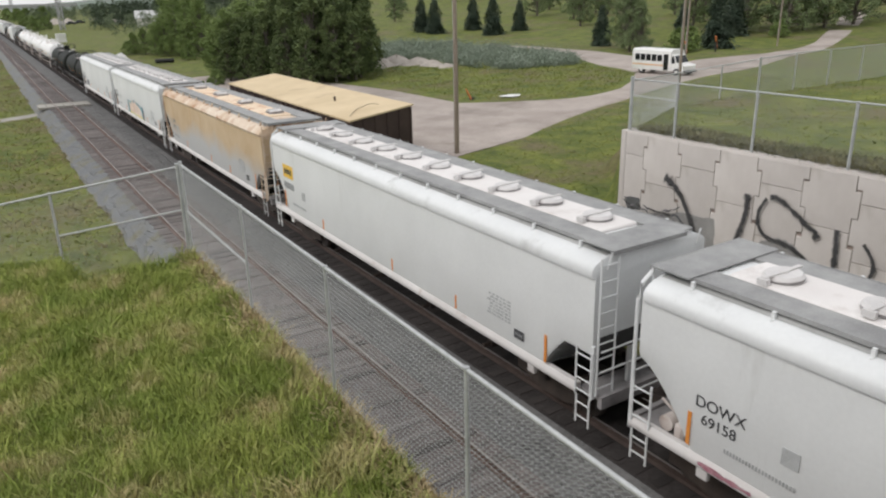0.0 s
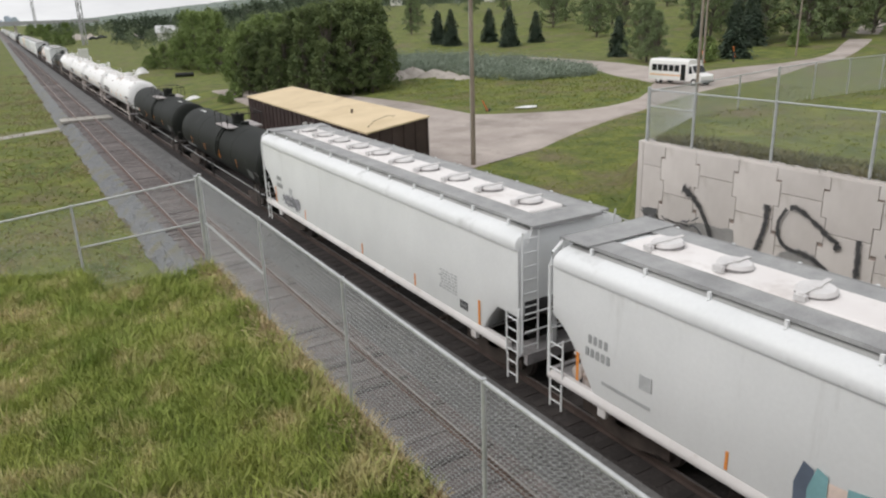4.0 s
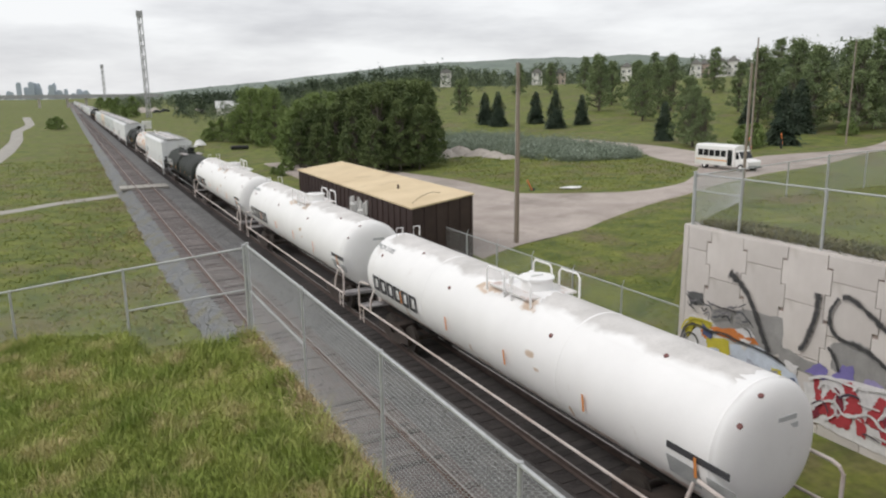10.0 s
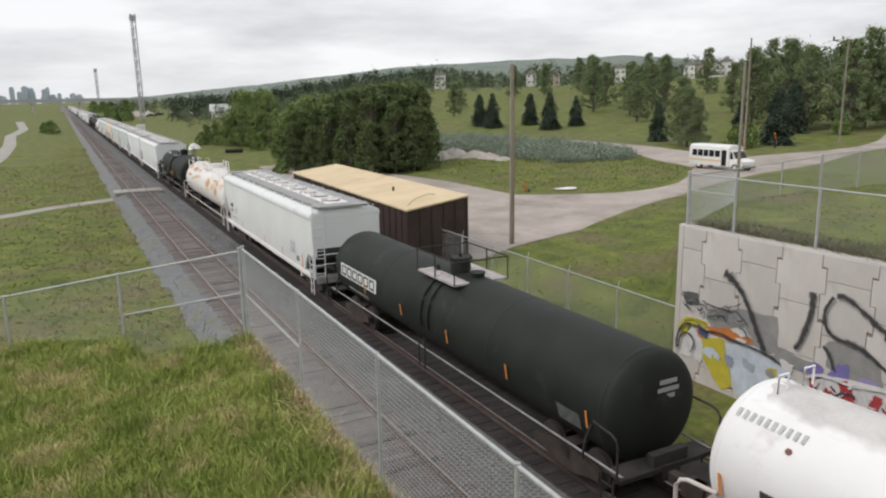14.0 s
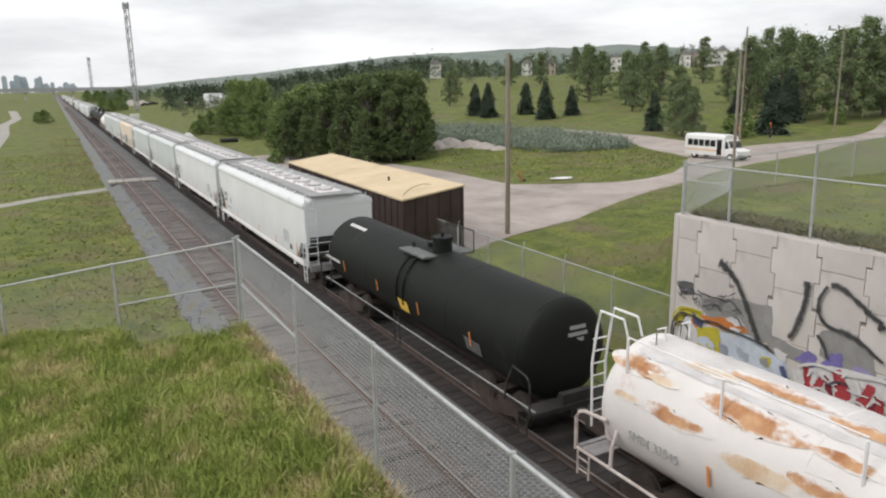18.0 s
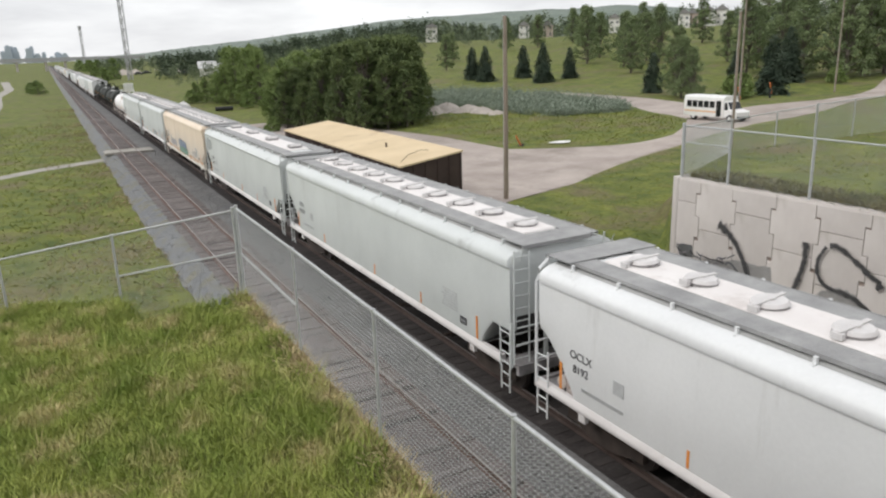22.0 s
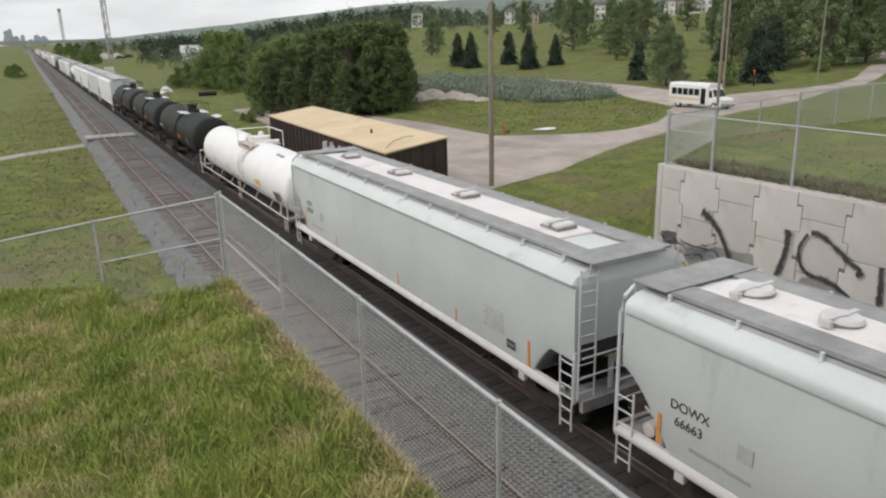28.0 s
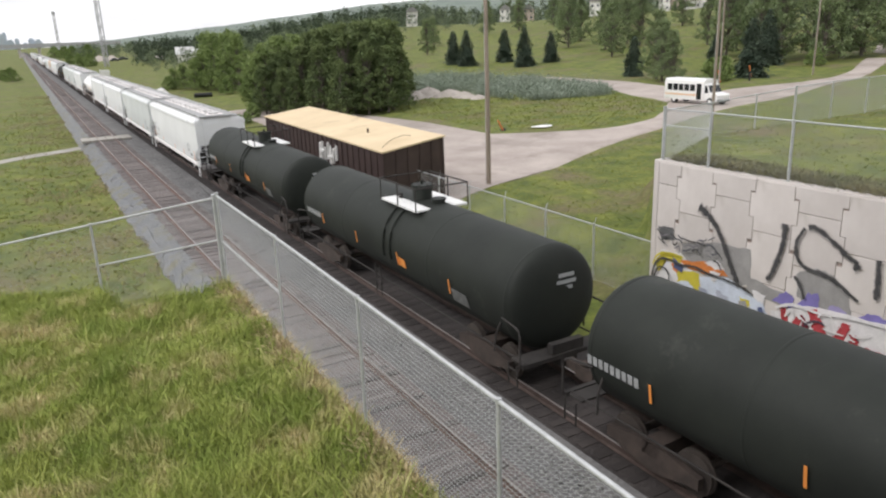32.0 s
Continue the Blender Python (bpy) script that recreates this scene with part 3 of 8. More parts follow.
# ---- brown storage box with a tan roof ----
def storage_box():
    ob = thing("storage_box", "dark brown boxcar body with a tan sheet roof and white scrawl", "storage box")
    A, B, C, D = (19.9, 57.6), (16.2, 57.1), (15.7, 34.3), (19.6, 34.9)
    lo, hi_f, hi_b = float(ground_z(17.5, 45)) - 0.1, 3.0, 3.42
    m = Mesh()
    ring = [C, D, A, B]
    m.loft([[(*p, lo) for p in ring], [(C[0], C[1], hi_f), (D[0], D[1], hi_b), (A[0], A[1], hi_b), (B[0], B[1], hi_f)]], closed=True, caps=True)
    part("body", m, M_brown, ob, smooth=0)
    rib_c = []
    n = 26
    rib = None
    for i in range(n + 1):
        f = i / n
        x, y = C[0] + (B[0] - C[0]) * f, C[1] + (B[1] - C[1]) * f
        if rib is None:
            rib = Mesh().box(-0.05, 0.0, -0.06, 0.06, lo, hi_f - 0.02).data("rib", M_brown, 0)
        part("rib", rib, M_brown, ob, at=pose(x, y, 0))
    for i in range(6):
        f = i / 5
        x, y = C[0] + (D[0] - C[0]) * f, C[1] + (D[1] - C[1]) * f
        part("rib", Mesh().box(x - 0.05, x + 0.05, y - 0.05, y + 0.01, lo, hi_f + 0.4 * f - 0.03), M_brown, ob, smooth=0)
    o = 0.12
    roof = Mesh()
    ring = [(C[0] - o, C[1] - o, hi_f), (D[0] + o, D[1] - o, hi_b), (A[0] + o, A[1] + o, hi_b), (B[0] - o, B[1] + o, hi_f)]
    roof.loft([[(x, y, z + 0.01) for x, y, z in ring], [(x, y, z + 0.1) for x, y, z in ring]], closed=True, caps=True)
    r = part("roof", roof, M_tanroof, ob, "flat tan roof sheet", smooth=0)
    part("roof_vent", Mesh().tube([(17.6, 40.5, 3.1), (17.6, 40.5, 3.55)], 0.07, 8), M_brown, r)
    part("roof_cable", Mesh().tube([(18.6, 36.8, 3.4), (18.0, 36.6, 3.5), (17.0, 36.2, 3.35), (16.0, 35.0, 3.2)], 0.014, 6), M_brown, r)
    # white scrawl on the side
    for (y0, z0, y1, z1) in [(44.3, 1.3, 44.15, 2.5), (43.8, 1.5, 43.75, 2.6), (43.35, 1.2, 43.2, 2.3), (42.8, 1.6, 42.7, 2.65), (42.35, 1.3, 42.3, 2.5), (41.9, 1.45, 41.7, 2.4), (41.3, 1.7, 41.25, 2.6), (44.2, 2.0, 43.4, 2.1), (42.8, 1.75, 41.8, 1.9)]:
        def xw(y):
            return C[0] + (B[0] - C[0]) * (y - C[1]) / (B[1] - C[1]) - 0.06
        g = Mesh().tube([(xw(y0), y0, z0), (xw((y0 + y1) / 2), (y0 + y1) / 2, (z0 + z1) / 2), (xw(y1), y1, z1)], 0.1, 6)
        part("graffiti_stroke", g, M_white, ob, "white sprayed scrawl", smooth=60)
    return ob


storage_box()


# ---- utility poles ----
def utility_pole(x, y, z_top, r, arm=False, label="weathered wooden utility pole beside the road"):
    z0 = float(ground_z(x, y)) - 0.3
    ob = thing("utility_pole", label, "pole", "utility poles", pose(x, y, 0))
    part("pole", Mesh().tube([(0, 0, z0), (0.02, 0, (z0 + z_top) / 2), (0, 0, z_top)], r, 12, r1=r * 0.72), M_wood, ob)
    part("cap", Mesh().tube([(0, 0, z_top), (0, 0, z_top + 0.04)], r * 0.78, 12), M_galv, ob)
    part("ground_wire", Mesh().tube([(-r * 0.98, 0, z0), (-r * 0.76, 0, z_top - 0.3)], 0.012, 6), M_galv, ob)
    return ob


utility_pole(23.2, 35.85, 10.62, 0.155)
utility_pole(45.7, 38.8, 10.9, 0.13)
utility_pole(62.5, 52.5, 14.0, 0.11)
utility_pole(92.0, 62.0, 15.0, 0.12)


# ---- bus ----
def small_bus():
    ob = thing("shuttle_bus", "small white shuttle bus with dark windows parked on gravel", "bus", at=pose(55.6, 49.2, float(ground_z(55.6, 49.2)) + 0.05) @ Matrix.Scale(0.85, 4))
    M_bus = material("bus_white_paint", (0.78, 0.77, 0.75), (0.84, 0.83, 0.81), scale=1, rough=0.35, fine=0.03)
    M_stripe = material("bus_orange_stripe", (0.7, 0.4, 0.18), (0.75, 0.45, 0.22), scale=2, rough=0.4)
    # length runs along y, nose towards -y
    prof = [(-1.08, 0.45), (-1.12, 0.6), (-1.12, 2.2), (-1.05, 2.55), (-0.8, 2.72), (0.8, 2.72), (1.05, 2.55), (1.12, 2.2), (1.12, 0.6), (1.08, 0.45)]
    body = Mesh().loft([[(x * 0.97, y, z) if e else (x, y, z) for x, z in prof] for y, e in ((3.75, 1), (3.65, 0), (-1.7, 0), (-1.9, 1))], closed=True, caps=True)
    b = part("body", body, M_bus, ob)
    cab = Mesh().loft([[(x, y, z) for x, z in ((-0.98, 0.5), (-1.0, 1.2), (-0.9, zt), (0.9, zt), (1.0, 1.2), (0.98, 0.5))] for y, zt in ((-1.85, 2.25), (-2.2, 2.15), (-2.65, 1.35), (-3.4, 1.2), (-3.62, 1.05))], closed=True, caps=True)
    part("cab", cab, M_bus, ob)
    for i in range(5):
        y1 = 3.25 - i * 0.82
        part("window", Mesh().box(-1.15, -1.118, y1 - 0.68, y1, 1.45, 2.15, 0), M_glass, ob, smooth=0)
    part("door", Mesh().box(-1.15, -1.118, -1.6, -0.95, 0.55, 2.25), M_glass, ob, "dark glazed entrance door", smooth=0)
    part("cab_window", Mesh().loft([[(-1.0, -1.95, 1.3), (-0.945, -1.95, 2.05)], [(-1.0, -2.45, 1.3), (-0.965, -2.25, 2.0)]], closed=False), M_glass, ob, smooth=0)
    part("windscreen", Mesh().loft([[(-0.85, -2.24, 2.1), (0.85, -2.24, 2.1)], [(-0.92, -2.66, 1.37), (0.92, -2.66, 1.37)]], closed=False), M_glass, ob, smooth=0)
    part("stripe", Mesh().box(-1.135, -1.119, -0.9, 3.6, 0.95, 1.08), M_stripe, ob, smooth=0)
    part("bumper", Mesh().box(-1.0, 1.0, -3.8, -3.62, 0.4, 0.62, 0.03), M_black, ob)
    for y in (2.3, -2.75):
        for s in (-1, 1):
            w = part("wheel", Mesh().tube([(s * 0.78, y, 0.4), (s * 1.08, y, 0.4)], 0.4, 18), M_black, ob)
            part("hub", Mesh().tube([(s * 1.08, y, 0.4), (s * 1.1, y, 0.4)], 0.2, 12), M_white, w)
    return ob


small_bus()


# ---- sprayed paint on the wall ----
def spray(strokes, fills):
    """Ribbons and patches of sprayed paint just proud of the panels, in wall places (y, z)."""
    rng = random.Random(9)
    coats = {}

    def coat(col):
        if col not in coats:
            coats[col] = material("sprayed_paint", tuple(c * 0.85 for c in col), tuple(min(1, c * 1.12) for c in col), scale=2.5, rough=0.75, fine=0.12, bump_scale=18)
        return coats[col]

    def mist(col):
        """Sprayed paint that thins to nothing at the edges of the stroke."""
        if (col, "mist") not in coats:
            m = material("spray_mist", tuple(c * 0.85 for c in col), tuple(min(1, c * 1.12) for c in col), scale=2.5, rough=0.8, fine=0.12, bump_scale=18)
            N, L = m.node_tree.nodes, m.node_tree.links
            tc, sp, nz = N.new("ShaderNodeTexCoord"), N.new("ShaderNodeSeparateXYZ"), N.new("ShaderNodeTexNoise")
            L.new(tc.outputs["UV"], sp.inputs["Vector"])
            nz.inputs["Scale"].default_value, nz.inputs["Detail"].default_value = 7.0, 5.0
            L.new(tc.outputs["Object"], nz.inputs["Vector"])
            last = sp.outputs["X"]
            for op, k in (("MULTIPLY", 2.0), ("SUBTRACT", 1.0), ("ABSOLUTE", 0.0), ("MULTIPLY", -1.0)):
                ma = N.new("ShaderNodeMath")
                ma.operation = op
                ma.inputs[1].default_value = k
                L.new(last, ma.inputs[0])
                last = ma.outputs["Value"]
            ad = N.new("ShaderNodeMath")
            ad.operation, ad.inputs[1].default_value = "MULTIPLY_ADD", 1.3
            L.new(nz.outputs["Fac"], ad.inputs[0])
            L.new(last, ad.inputs[2])
            mr = N.new("ShaderNodeMapRange")
            mr.inputs["From Min"].default_value, mr.inputs["From Max"].default_value = -0.32, 0.3
            L.new(ad.outputs["Value"], mr.inputs["Value"])
            mx, tr = N.new("ShaderNodeMixShader"), N.new("ShaderNodeBsdfTransparent")
            L.new(mr.outputs["Result"], mx.inputs["Fac"])
            L.new(tr.outputs["BSDF"], mx.inputs[1])
            L.new(N["Principled BSDF"].outputs["BSDF"], mx.inputs[2])
            L.new(mx.outputs["Shader"], N["Material Output"].inputs["Surface"])
            coats[(col, "mist")] = m
        return coats[(col, "mist")]

    lift = 0.0
    for ring, col in fills:
        lift += 0.0012
        pts = []
        for (y0, z0), (y1, z1) in zip(ring, ring[1:] + ring[:1]):
            for k in range(5):
                f = k / 5
                pts.append((y0 + (y1 - y0) * f + rng.uniform(-0.035, 0.035), z0 + (z1 - z0) * f + rng.uniform(-0.035, 0.035)))
        m = Mesh()
        cy, cz = sum(p[0] for p in pts) / len(pts), sum(p[1] for p in pts) / len(pts)
        x = WALL_R - 0.03 - lift
        m.add([(x, y, z) for y, z in pts] + [(x, cy, cz)], [(i, (i + 1) % len(pts), len(pts)) for i in range(len(pts))])
        part("graffiti_patch", m, coat(col), wall_east, smooth=0)
    for line, width, col in strokes:
        lift += 0.0012
        dense = []
        for (y0, z0), (y1, z1) in zip(line, line[1:]):
            for k in range(6):
                f = k / 6
                dense.append((y0 + (y1 - y0) * f, z0 + (z1 - z0) * f))
        dense.append(line[-1])
        sm = [tuple(sum(dense[min(max(i + j, 0), len(dense) - 1)][a] for j in range(-3, 4)) / 7 for a in (0, 1)) for i in range(len(dense))]
        rows = []
        n = len(sm)
        x = WALL_R - 0.03 - lift
        for i, (y, z) in enumerate(sm):
            a, b = sm[max(i - 1, 0)], sm[min(i + 1, n - 1)]
            dy, dz = b[0] - a[0], b[1] - a[1]
            ln = math.hypot(dy, dz) + 1e-9
            w = width * (0.75 + 0.35 * noise.noise((i * 0.35, lift * 900, 0))) * (0.55 + 0.45 * min(1, (n - 1 - i) / 5 + 0.2)) / 2 * (1.5 if col == BLK else 1.0)
            rows.append([(x, y - dz / ln * w, z + dy / ln * w), (x, y + dz / ln * w, z - dy / ln * w)])
        if col == BLK:
            me = Mesh().loft(rows, closed=False).data("graffiti_stroke", mist(col), 0)
            uv = me.uv_layers.new(name="across").data
            for lp in me.loops:
                uv[lp.index].uv = (lp.vertex_index % 2, lp.vertex_index // 2 / n)
            part("graffiti_stroke", me, mist(col), wall_east)
        else:
            part("graffiti_stroke", Mesh().loft(rows, closed=False), coat(col), wall_east, smooth=0)


BLK, GRY, YEL, ORG, PALE, RED, WHT, PUR, BLU = (0.05, 0.049, 0.05), (0.3, 0.29, 0.28), (0.55, 0.47, 0.05), (0.6, 0.2, 0.05), (0.58, 0.63, 0.72), (0.42, 0.05, 0.06), (0.68, 0.66, 0.66), (0.2, 0.17, 0.42), (0.08, 0.1, 0.2)
rw = random.Random(31)
red_bits = []
for i in range(34):
    y, z0 = 12.2 - i * 0.16 + rw.uniform(-0.1, 0.1), rw.uniform(-0.1, 0.75)
    w, hh, sk = rw.uniform(0.12, 0.3), rw.uniform(0.3, 0.75), rw.uniform(-0.35, 0.35)
    red_bits.append(([(y, z0), (y + sk * 0.5, z0 + hh * 0.5), (y + sk, z0 + hh), (y + sk - w, z0 + hh * rw.uniform(0.9, 1.1)), (y + sk * 0.4 - w * 1.3, z0 + hh * 0.45), (y - w, z0)], RED if i % 6 else (0.22, 0.03, 0.05)))
white_bits = [([(y, z), (y - rw.uniform(0.1, 0.4), z + rw.uniform(-0.3, 0.5)), (y - rw.uniform(0.3, 0.7), z + rw.uniform(-0.3, 0.4))], rw.uniform(0.05, 0.1), WHT if i % 4 else (0.08, 0.06, 0.08)) for i, (y, z) in enumerate([(12.1 - 0.19 * j, rw.uniform(0.1, 1.2)) for j in range(26)])]
smudges = [([(y, z), (y - rw.uniform(0.1, 0.35), z + rw.uniform(-0.2, 0.25)), (y - rw.uniform(0.2, 0.5), z + rw.uniform(-0.25, 0.2))], rw.uniform(0.04, 0.09), rw.choice([BLK, (0.1, 0.1, 0.11), (0.2, 0.19, 0.2)])) for y, z in [(rw.uniform(14.4, 16.95), rw.uniform(1.85, 2.5)) for j in range(22)]]
mixed = [([(y, z), (y + 0.1, z + rw.uniform(0.15, 0.4)), (y - rw.uniform(0.2, 0.45), z + rw.uniform(0.1, 0.35)), (y - rw.uniform(0.15, 0.4), z - 0.05)], c) for y, z, c in [(rw.uniform(12.6, 16.6), rw.uniform(0.3, 1.6), c) for c in [PALE, WHT, YEL, (0.3, 0.32, 0.4), WHT, ORG, PALE, BLU, GRY, WHT, (0.4, 0.42, 0.5), PALE]]]
spray(
    [
        ([(15.22, 3.5), (15.0, 3.42), (14.82, 3.3)], 0.34, BLK),
        ([(14.95, 3.4), (14.62, 3.16), (14.27, 2.72), (13.94, 2.09), (13.7, 1.64), (13.54, 1.42)], 0.2, BLK),
        ([(12.19, 3.62), (12.19, 3.3)], 0.26, BLK),
        ([(12.19, 3.4), (12.18, 3.08), (12.3, 2.56), (12.47, 2.01), (12.63, 1.79)], 0.17, BLK),
        ([(11.54, 3.63), (11.79, 3.26), (11.82, 2.85), (11.58, 2.52), (11.25, 2.46), (10.94, 2.47), (10.47, 2.31), (10.14, 2.08), (9.87, 1.98)], 0.14, BLK),
        ([(11.54, 3.63), (11.23, 3.68), (10.9, 3.48), (10.49, 3.21), (10.26, 3.05), (9.99, 2.98)], 0.17, BLK),
        ([(10.0, 3.0), (10.15, 2.75)], 0.24, BLK),
        ([(11.8, 2.21), (11.52, 1.97), (11.38, 1.54)], 0.12, BLK),
        ([(9.55, 3.3), (9.5, 2.6), (9.48, 2.1)], 0.2, BLK),
        ([(8.9, 3.1), (8.4, 2.5), (8.7, 2.0), (8.1, 1.7)], 0.13, BLK),
        ([(16.96, 0.44), (17.0, 0.94), (16.77, 1.4), (16.29, 1.55), (15.8, 1.38), (15.31, 1.56), (14.68, 1.43), (14.05, 1.44), (13.45, 1.38), (12.9, 1.2)], 0.1, BLK),
        ([(16.9, 0.5), (16.85, 1.0), (16.6, 1.2), (16.3, 1.1), (16.2, 0.8), (16.4, 0.5)], 0.08, BLK),
        ([(17.0, 1.1), (16.8, 1.62), (16.2, 1.75), (15.6, 1.7)], 0.09, YEL),
        ([(15.75, 2.35), (15.4, 2.3), (15.1, 2.36), (14.8, 2.3)], 0.07, BLK),
        ([(16.2, 2.15), (16.05, 2.0), (15.95, 2.2)], 0.07, BLK),
        ([(12.3, 1.05), (11.7, 1.42), (11.0, 1.3), (10.2, 1.5), (9.3, 1.55), (8.4, 1.6), (7.4, 1.5)], 0.1, WHT),
        ([(12.1, 0.3), (11.4, 0.9), (11.1, 0.3), (10.4, 0.9), (10.0, 0.3), (9.3, 1.0), (8.9, 0.3), (8.0, 1.0)], 0.1, WHT),
        ([(12.75, 1.0), (12.6, 0.6), (12.3, 0.4)], 0.2, BLU),
        ([(7.6, 2.9), (7.2, 2.1), (6.8, 2.8), (6.4, 2.0)], 0.14, BLK),
    ] + white_bits + smudges,
    [
        ([(15.86, 2.13), (14.35, 2.52), (13.26, 2.54), (13.17, 1.5), (13.84, 1.2), (14.69, 1.3), (15.81, 1.4)], GRY),
        ([(11.72, 2.24), (11.26, 2.53), (10.72, 2.5), (10.2, 2.1), (10.1, 1.5), (11.32, 1.4), (11.67, 1.6)], GRY),
        ([(13.3, 1.75), (12.4, 1.6), (11.8, 1.6), (11.9, 1.2), (13.3, 1.2)], GRY),
        ([(16.9, 2.5), (16.25, 2.6), (16.21, 2.13), (16.75, 2.08)], (0.12, 0.12, 0.12)),
        ([(17.0, 1.27), (16.75, 1.75), (15.83, 1.8), (15.33, 1.4), (14.9, 0.4), (15.97, 0.4), (16.9, 0.3)], WHT),
        ([(16.95, 1.3), (16.67, 1.68), (15.83, 1.72), (15.8, 1.45), (16.5, 1.4), (16.8, 0.9)], YEL),
        ([(15.95, 1.19), (15.1, 1.33), (14.68, -0.08), (15.12, -0.33), (15.92, 0.5)], YEL),
        ([(15.93, 1.54), (14.5, 1.85), (13.96, 1.56), (14.46, 1.4), (15.57, 1.36)], ORG),
        ([(14.9, 1.75), (14.4, 1.9), (14.1, 1.72), (14.5, 1.6)], WHT),
        ([(15.1, 1.25), (13.95, 1.46), (12.72, 1.11), (12.48, 0.66), (13.2, -0.46), (14.56, -0.24)], PALE),
        ([(12.4, 1.25), (12.0, 1.62), (11.75, 1.55), (11.7, 1.2)], PUR),
        ([(11.75, 1.2), (11.3, 1.8), (11.05, 1.85), (10.9, 1.3)], PUR),
        ([(10.95, 1.25), (10.6, 1.7), (10.2, 1.6), (10.1, 1.25)], (0.32, 0.28, 0.48)),
        ([(10.1, 1.3), (9.7, 1.72), (9.2, 1.75), (9.0, 1.3)], PUR),
        ([(9.0, 1.3), (8.8, 1.85), (8.3, 1.9), (8.1, 1.35)], (0.32, 0.28, 0.48)),
        ([(12.42, 0.94), (11.31, 1.42), (9.23, 1.62), (7.2, 1.6), (7.0, 0.0), (10.33, -0.2), (12.2, -0.1)], WHT),
    ] + mixed + red_bits,
)


# ---- small things lying about ----
def oddments():
    M_cone = material("orange_plastic", (0.75, 0.22, 0.08), (0.8, 0.28, 0.1), scale=3, rough=0.6)
    x, y = 36.0, 53.2
    z = float(ground_z(x, y)) + 0.05
    ob = thing("marker_post", "leaning orange marker post at the gravel edge", "marker post", at=pose(x, y, z + 0.04, 0, -38, 20))
    part("post", Mesh().tube([(0, 0, 0), (0, 0, 1.15)], 0.09, 12, r1=0.06), M_cone, ob)
    part("base", Mesh().box(-0.25, 0.25, -0.25, 0.25, -0.05, 0.0, 0.02), M_black, ob)
    for (a, b) in ((72.0, 60.5), (80, 62.5)):
        z = float(ground_z(a, b))
        br = thing("road_barrier", "yellow and orange striped barrier arm", "barrier", "barriers", pose(a, b, z, 0, 0, 30))
        part("arm", Mesh().tube([(-0.8, 0, 1.9), (0.9, 0, 0.5)], 0.09, 8), M_cone, br)
        part("stand", Mesh().box(-0.1, 0.1, -0.1, 0.1, -0.2, 1.2), M_black, br, smooth=0)
    x, y = 24.9, 122.5
    pi_ = thing("drain_pipe", "black corrugated drain pipe on the grass", "pipe", at=pose(x, y, float(ground_z(x, y)) + 0.4))
    m = Mesh().loft([[(-1.4 + k * 0.058, (0.36 if k % 4 < 2 else 0.32) * math.cos(a), (0.36 if k % 4 < 2 else 0.32) * math.sin(a)) for a in np.linspace(0, 2 * math.pi, 15)[:-1]] for k in range(49)], closed=True, caps=True)
    part("pipe", m, M_black, pi_)
    for (a, b, w, h) in ((21.3, 140, 2.4, 1.1), (19.4, 92, 1.8, 0.35), (21.6, 84, 1.5, 0.3)):
        t = thing("tarped_pile", "pale tarpaulin heap beside the track", "tarp", "heaps", pose(a, b, float(ground_z(a, b)), 0, 0, 15))
        rows = []
        for k in range(7):
            f = k / 6
            hh = h * math.sin(math.pi * min(max(f, 0.02), 0.98)) * (1 + 0.15 * math.sin(k * 2.2))
            rows.append([(-w / 2, (f - 0.5) * w * 0.8, -0.1), (-w / 4, (f - 0.5) * w * 0.8, hh * 0.85), (0.1, (f - 0.5) * w * 0.8, hh), (w / 3, (f - 0.5) * w * 0.8, hh * 0.6), (w / 2, (f - 0.5) * w * 0.8, -0.1)])
        part("sheet", Mesh().loft(rows, closed=False), M_white, t)
    pt = Mesh()
    pt.loft([[(39.2 + 1.1 * math.cos(a) * f * (1 + 0.25 * math.sin(3 * a)), 51.6 + 0.7 * math.sin(a) * f, float(ground_z(39.2, 51.6)) + 0.1 + 0.12 * (1 - f)) for a in np.linspace(0, 2 * math.pi, 17)[:-1]] for f in (0.15, 0.6, 1.0)], closed=True, caps=True)
    tagged(part("sand_mound", pt, M_white), "pale spill of lime at the edge of the yard", "sand heap")


oddments()

# ---- train ----
M_hop_crust = material("dusty_white_roof_paint", (0.68, 0.69, 0.69), (0.79, 0.8, 0.8), scale=0.4, rough=0.55, fine=0.05, c3=(0.5, 0.5, 0.49), c3_amount=0.22, c3_scale=0.7, bump_scale=12)
M_hop_dust = material("dusty_grey_roof_paint", (0.575, 0.6, 0.59), (0.69, 0.715, 0.705), scale=0.4, rough=0.55, fine=0.05, c3=(0.42, 0.43, 0.42), c3_amount=0.22, c3_scale=0.7, bump_scale=12)
M_hop_white = material("hopper_white_paint", (0.73, 0.74, 0.735), (0.81, 0.82, 0.815), scale=0.35, rough=0.55, fine=0.04, c3=(0.58, 0.58, 0.56), c3_amount=0.16, c3_scale=0.9, streak=0.15, bump_scale=12)
M_hop_grey = material("hopper_grey_paint", (0.565, 0.592, 0.58), (0.655, 0.683, 0.67), scale=0.35, rough=0.55, fine=0.04, c3=(0.46, 0.47, 0.46), c3_amount=0.2, c3_scale=0.9, streak=0.15, bump_scale=12)
M_hop_fade = material("tan_paint_worn_to_grey", (0.52, 0.37, 0.22), (0.64, 0.5, 0.34), scale=0.5, rough=0.65, fine=0.06, c3=(0.52, 0.33, 0.17), c3_amount=0.34, c3_scale=0.9, streak=0.12, bump_scale=12, fade=((0.53, 0.53, 0.53), 1.9, 2.8))
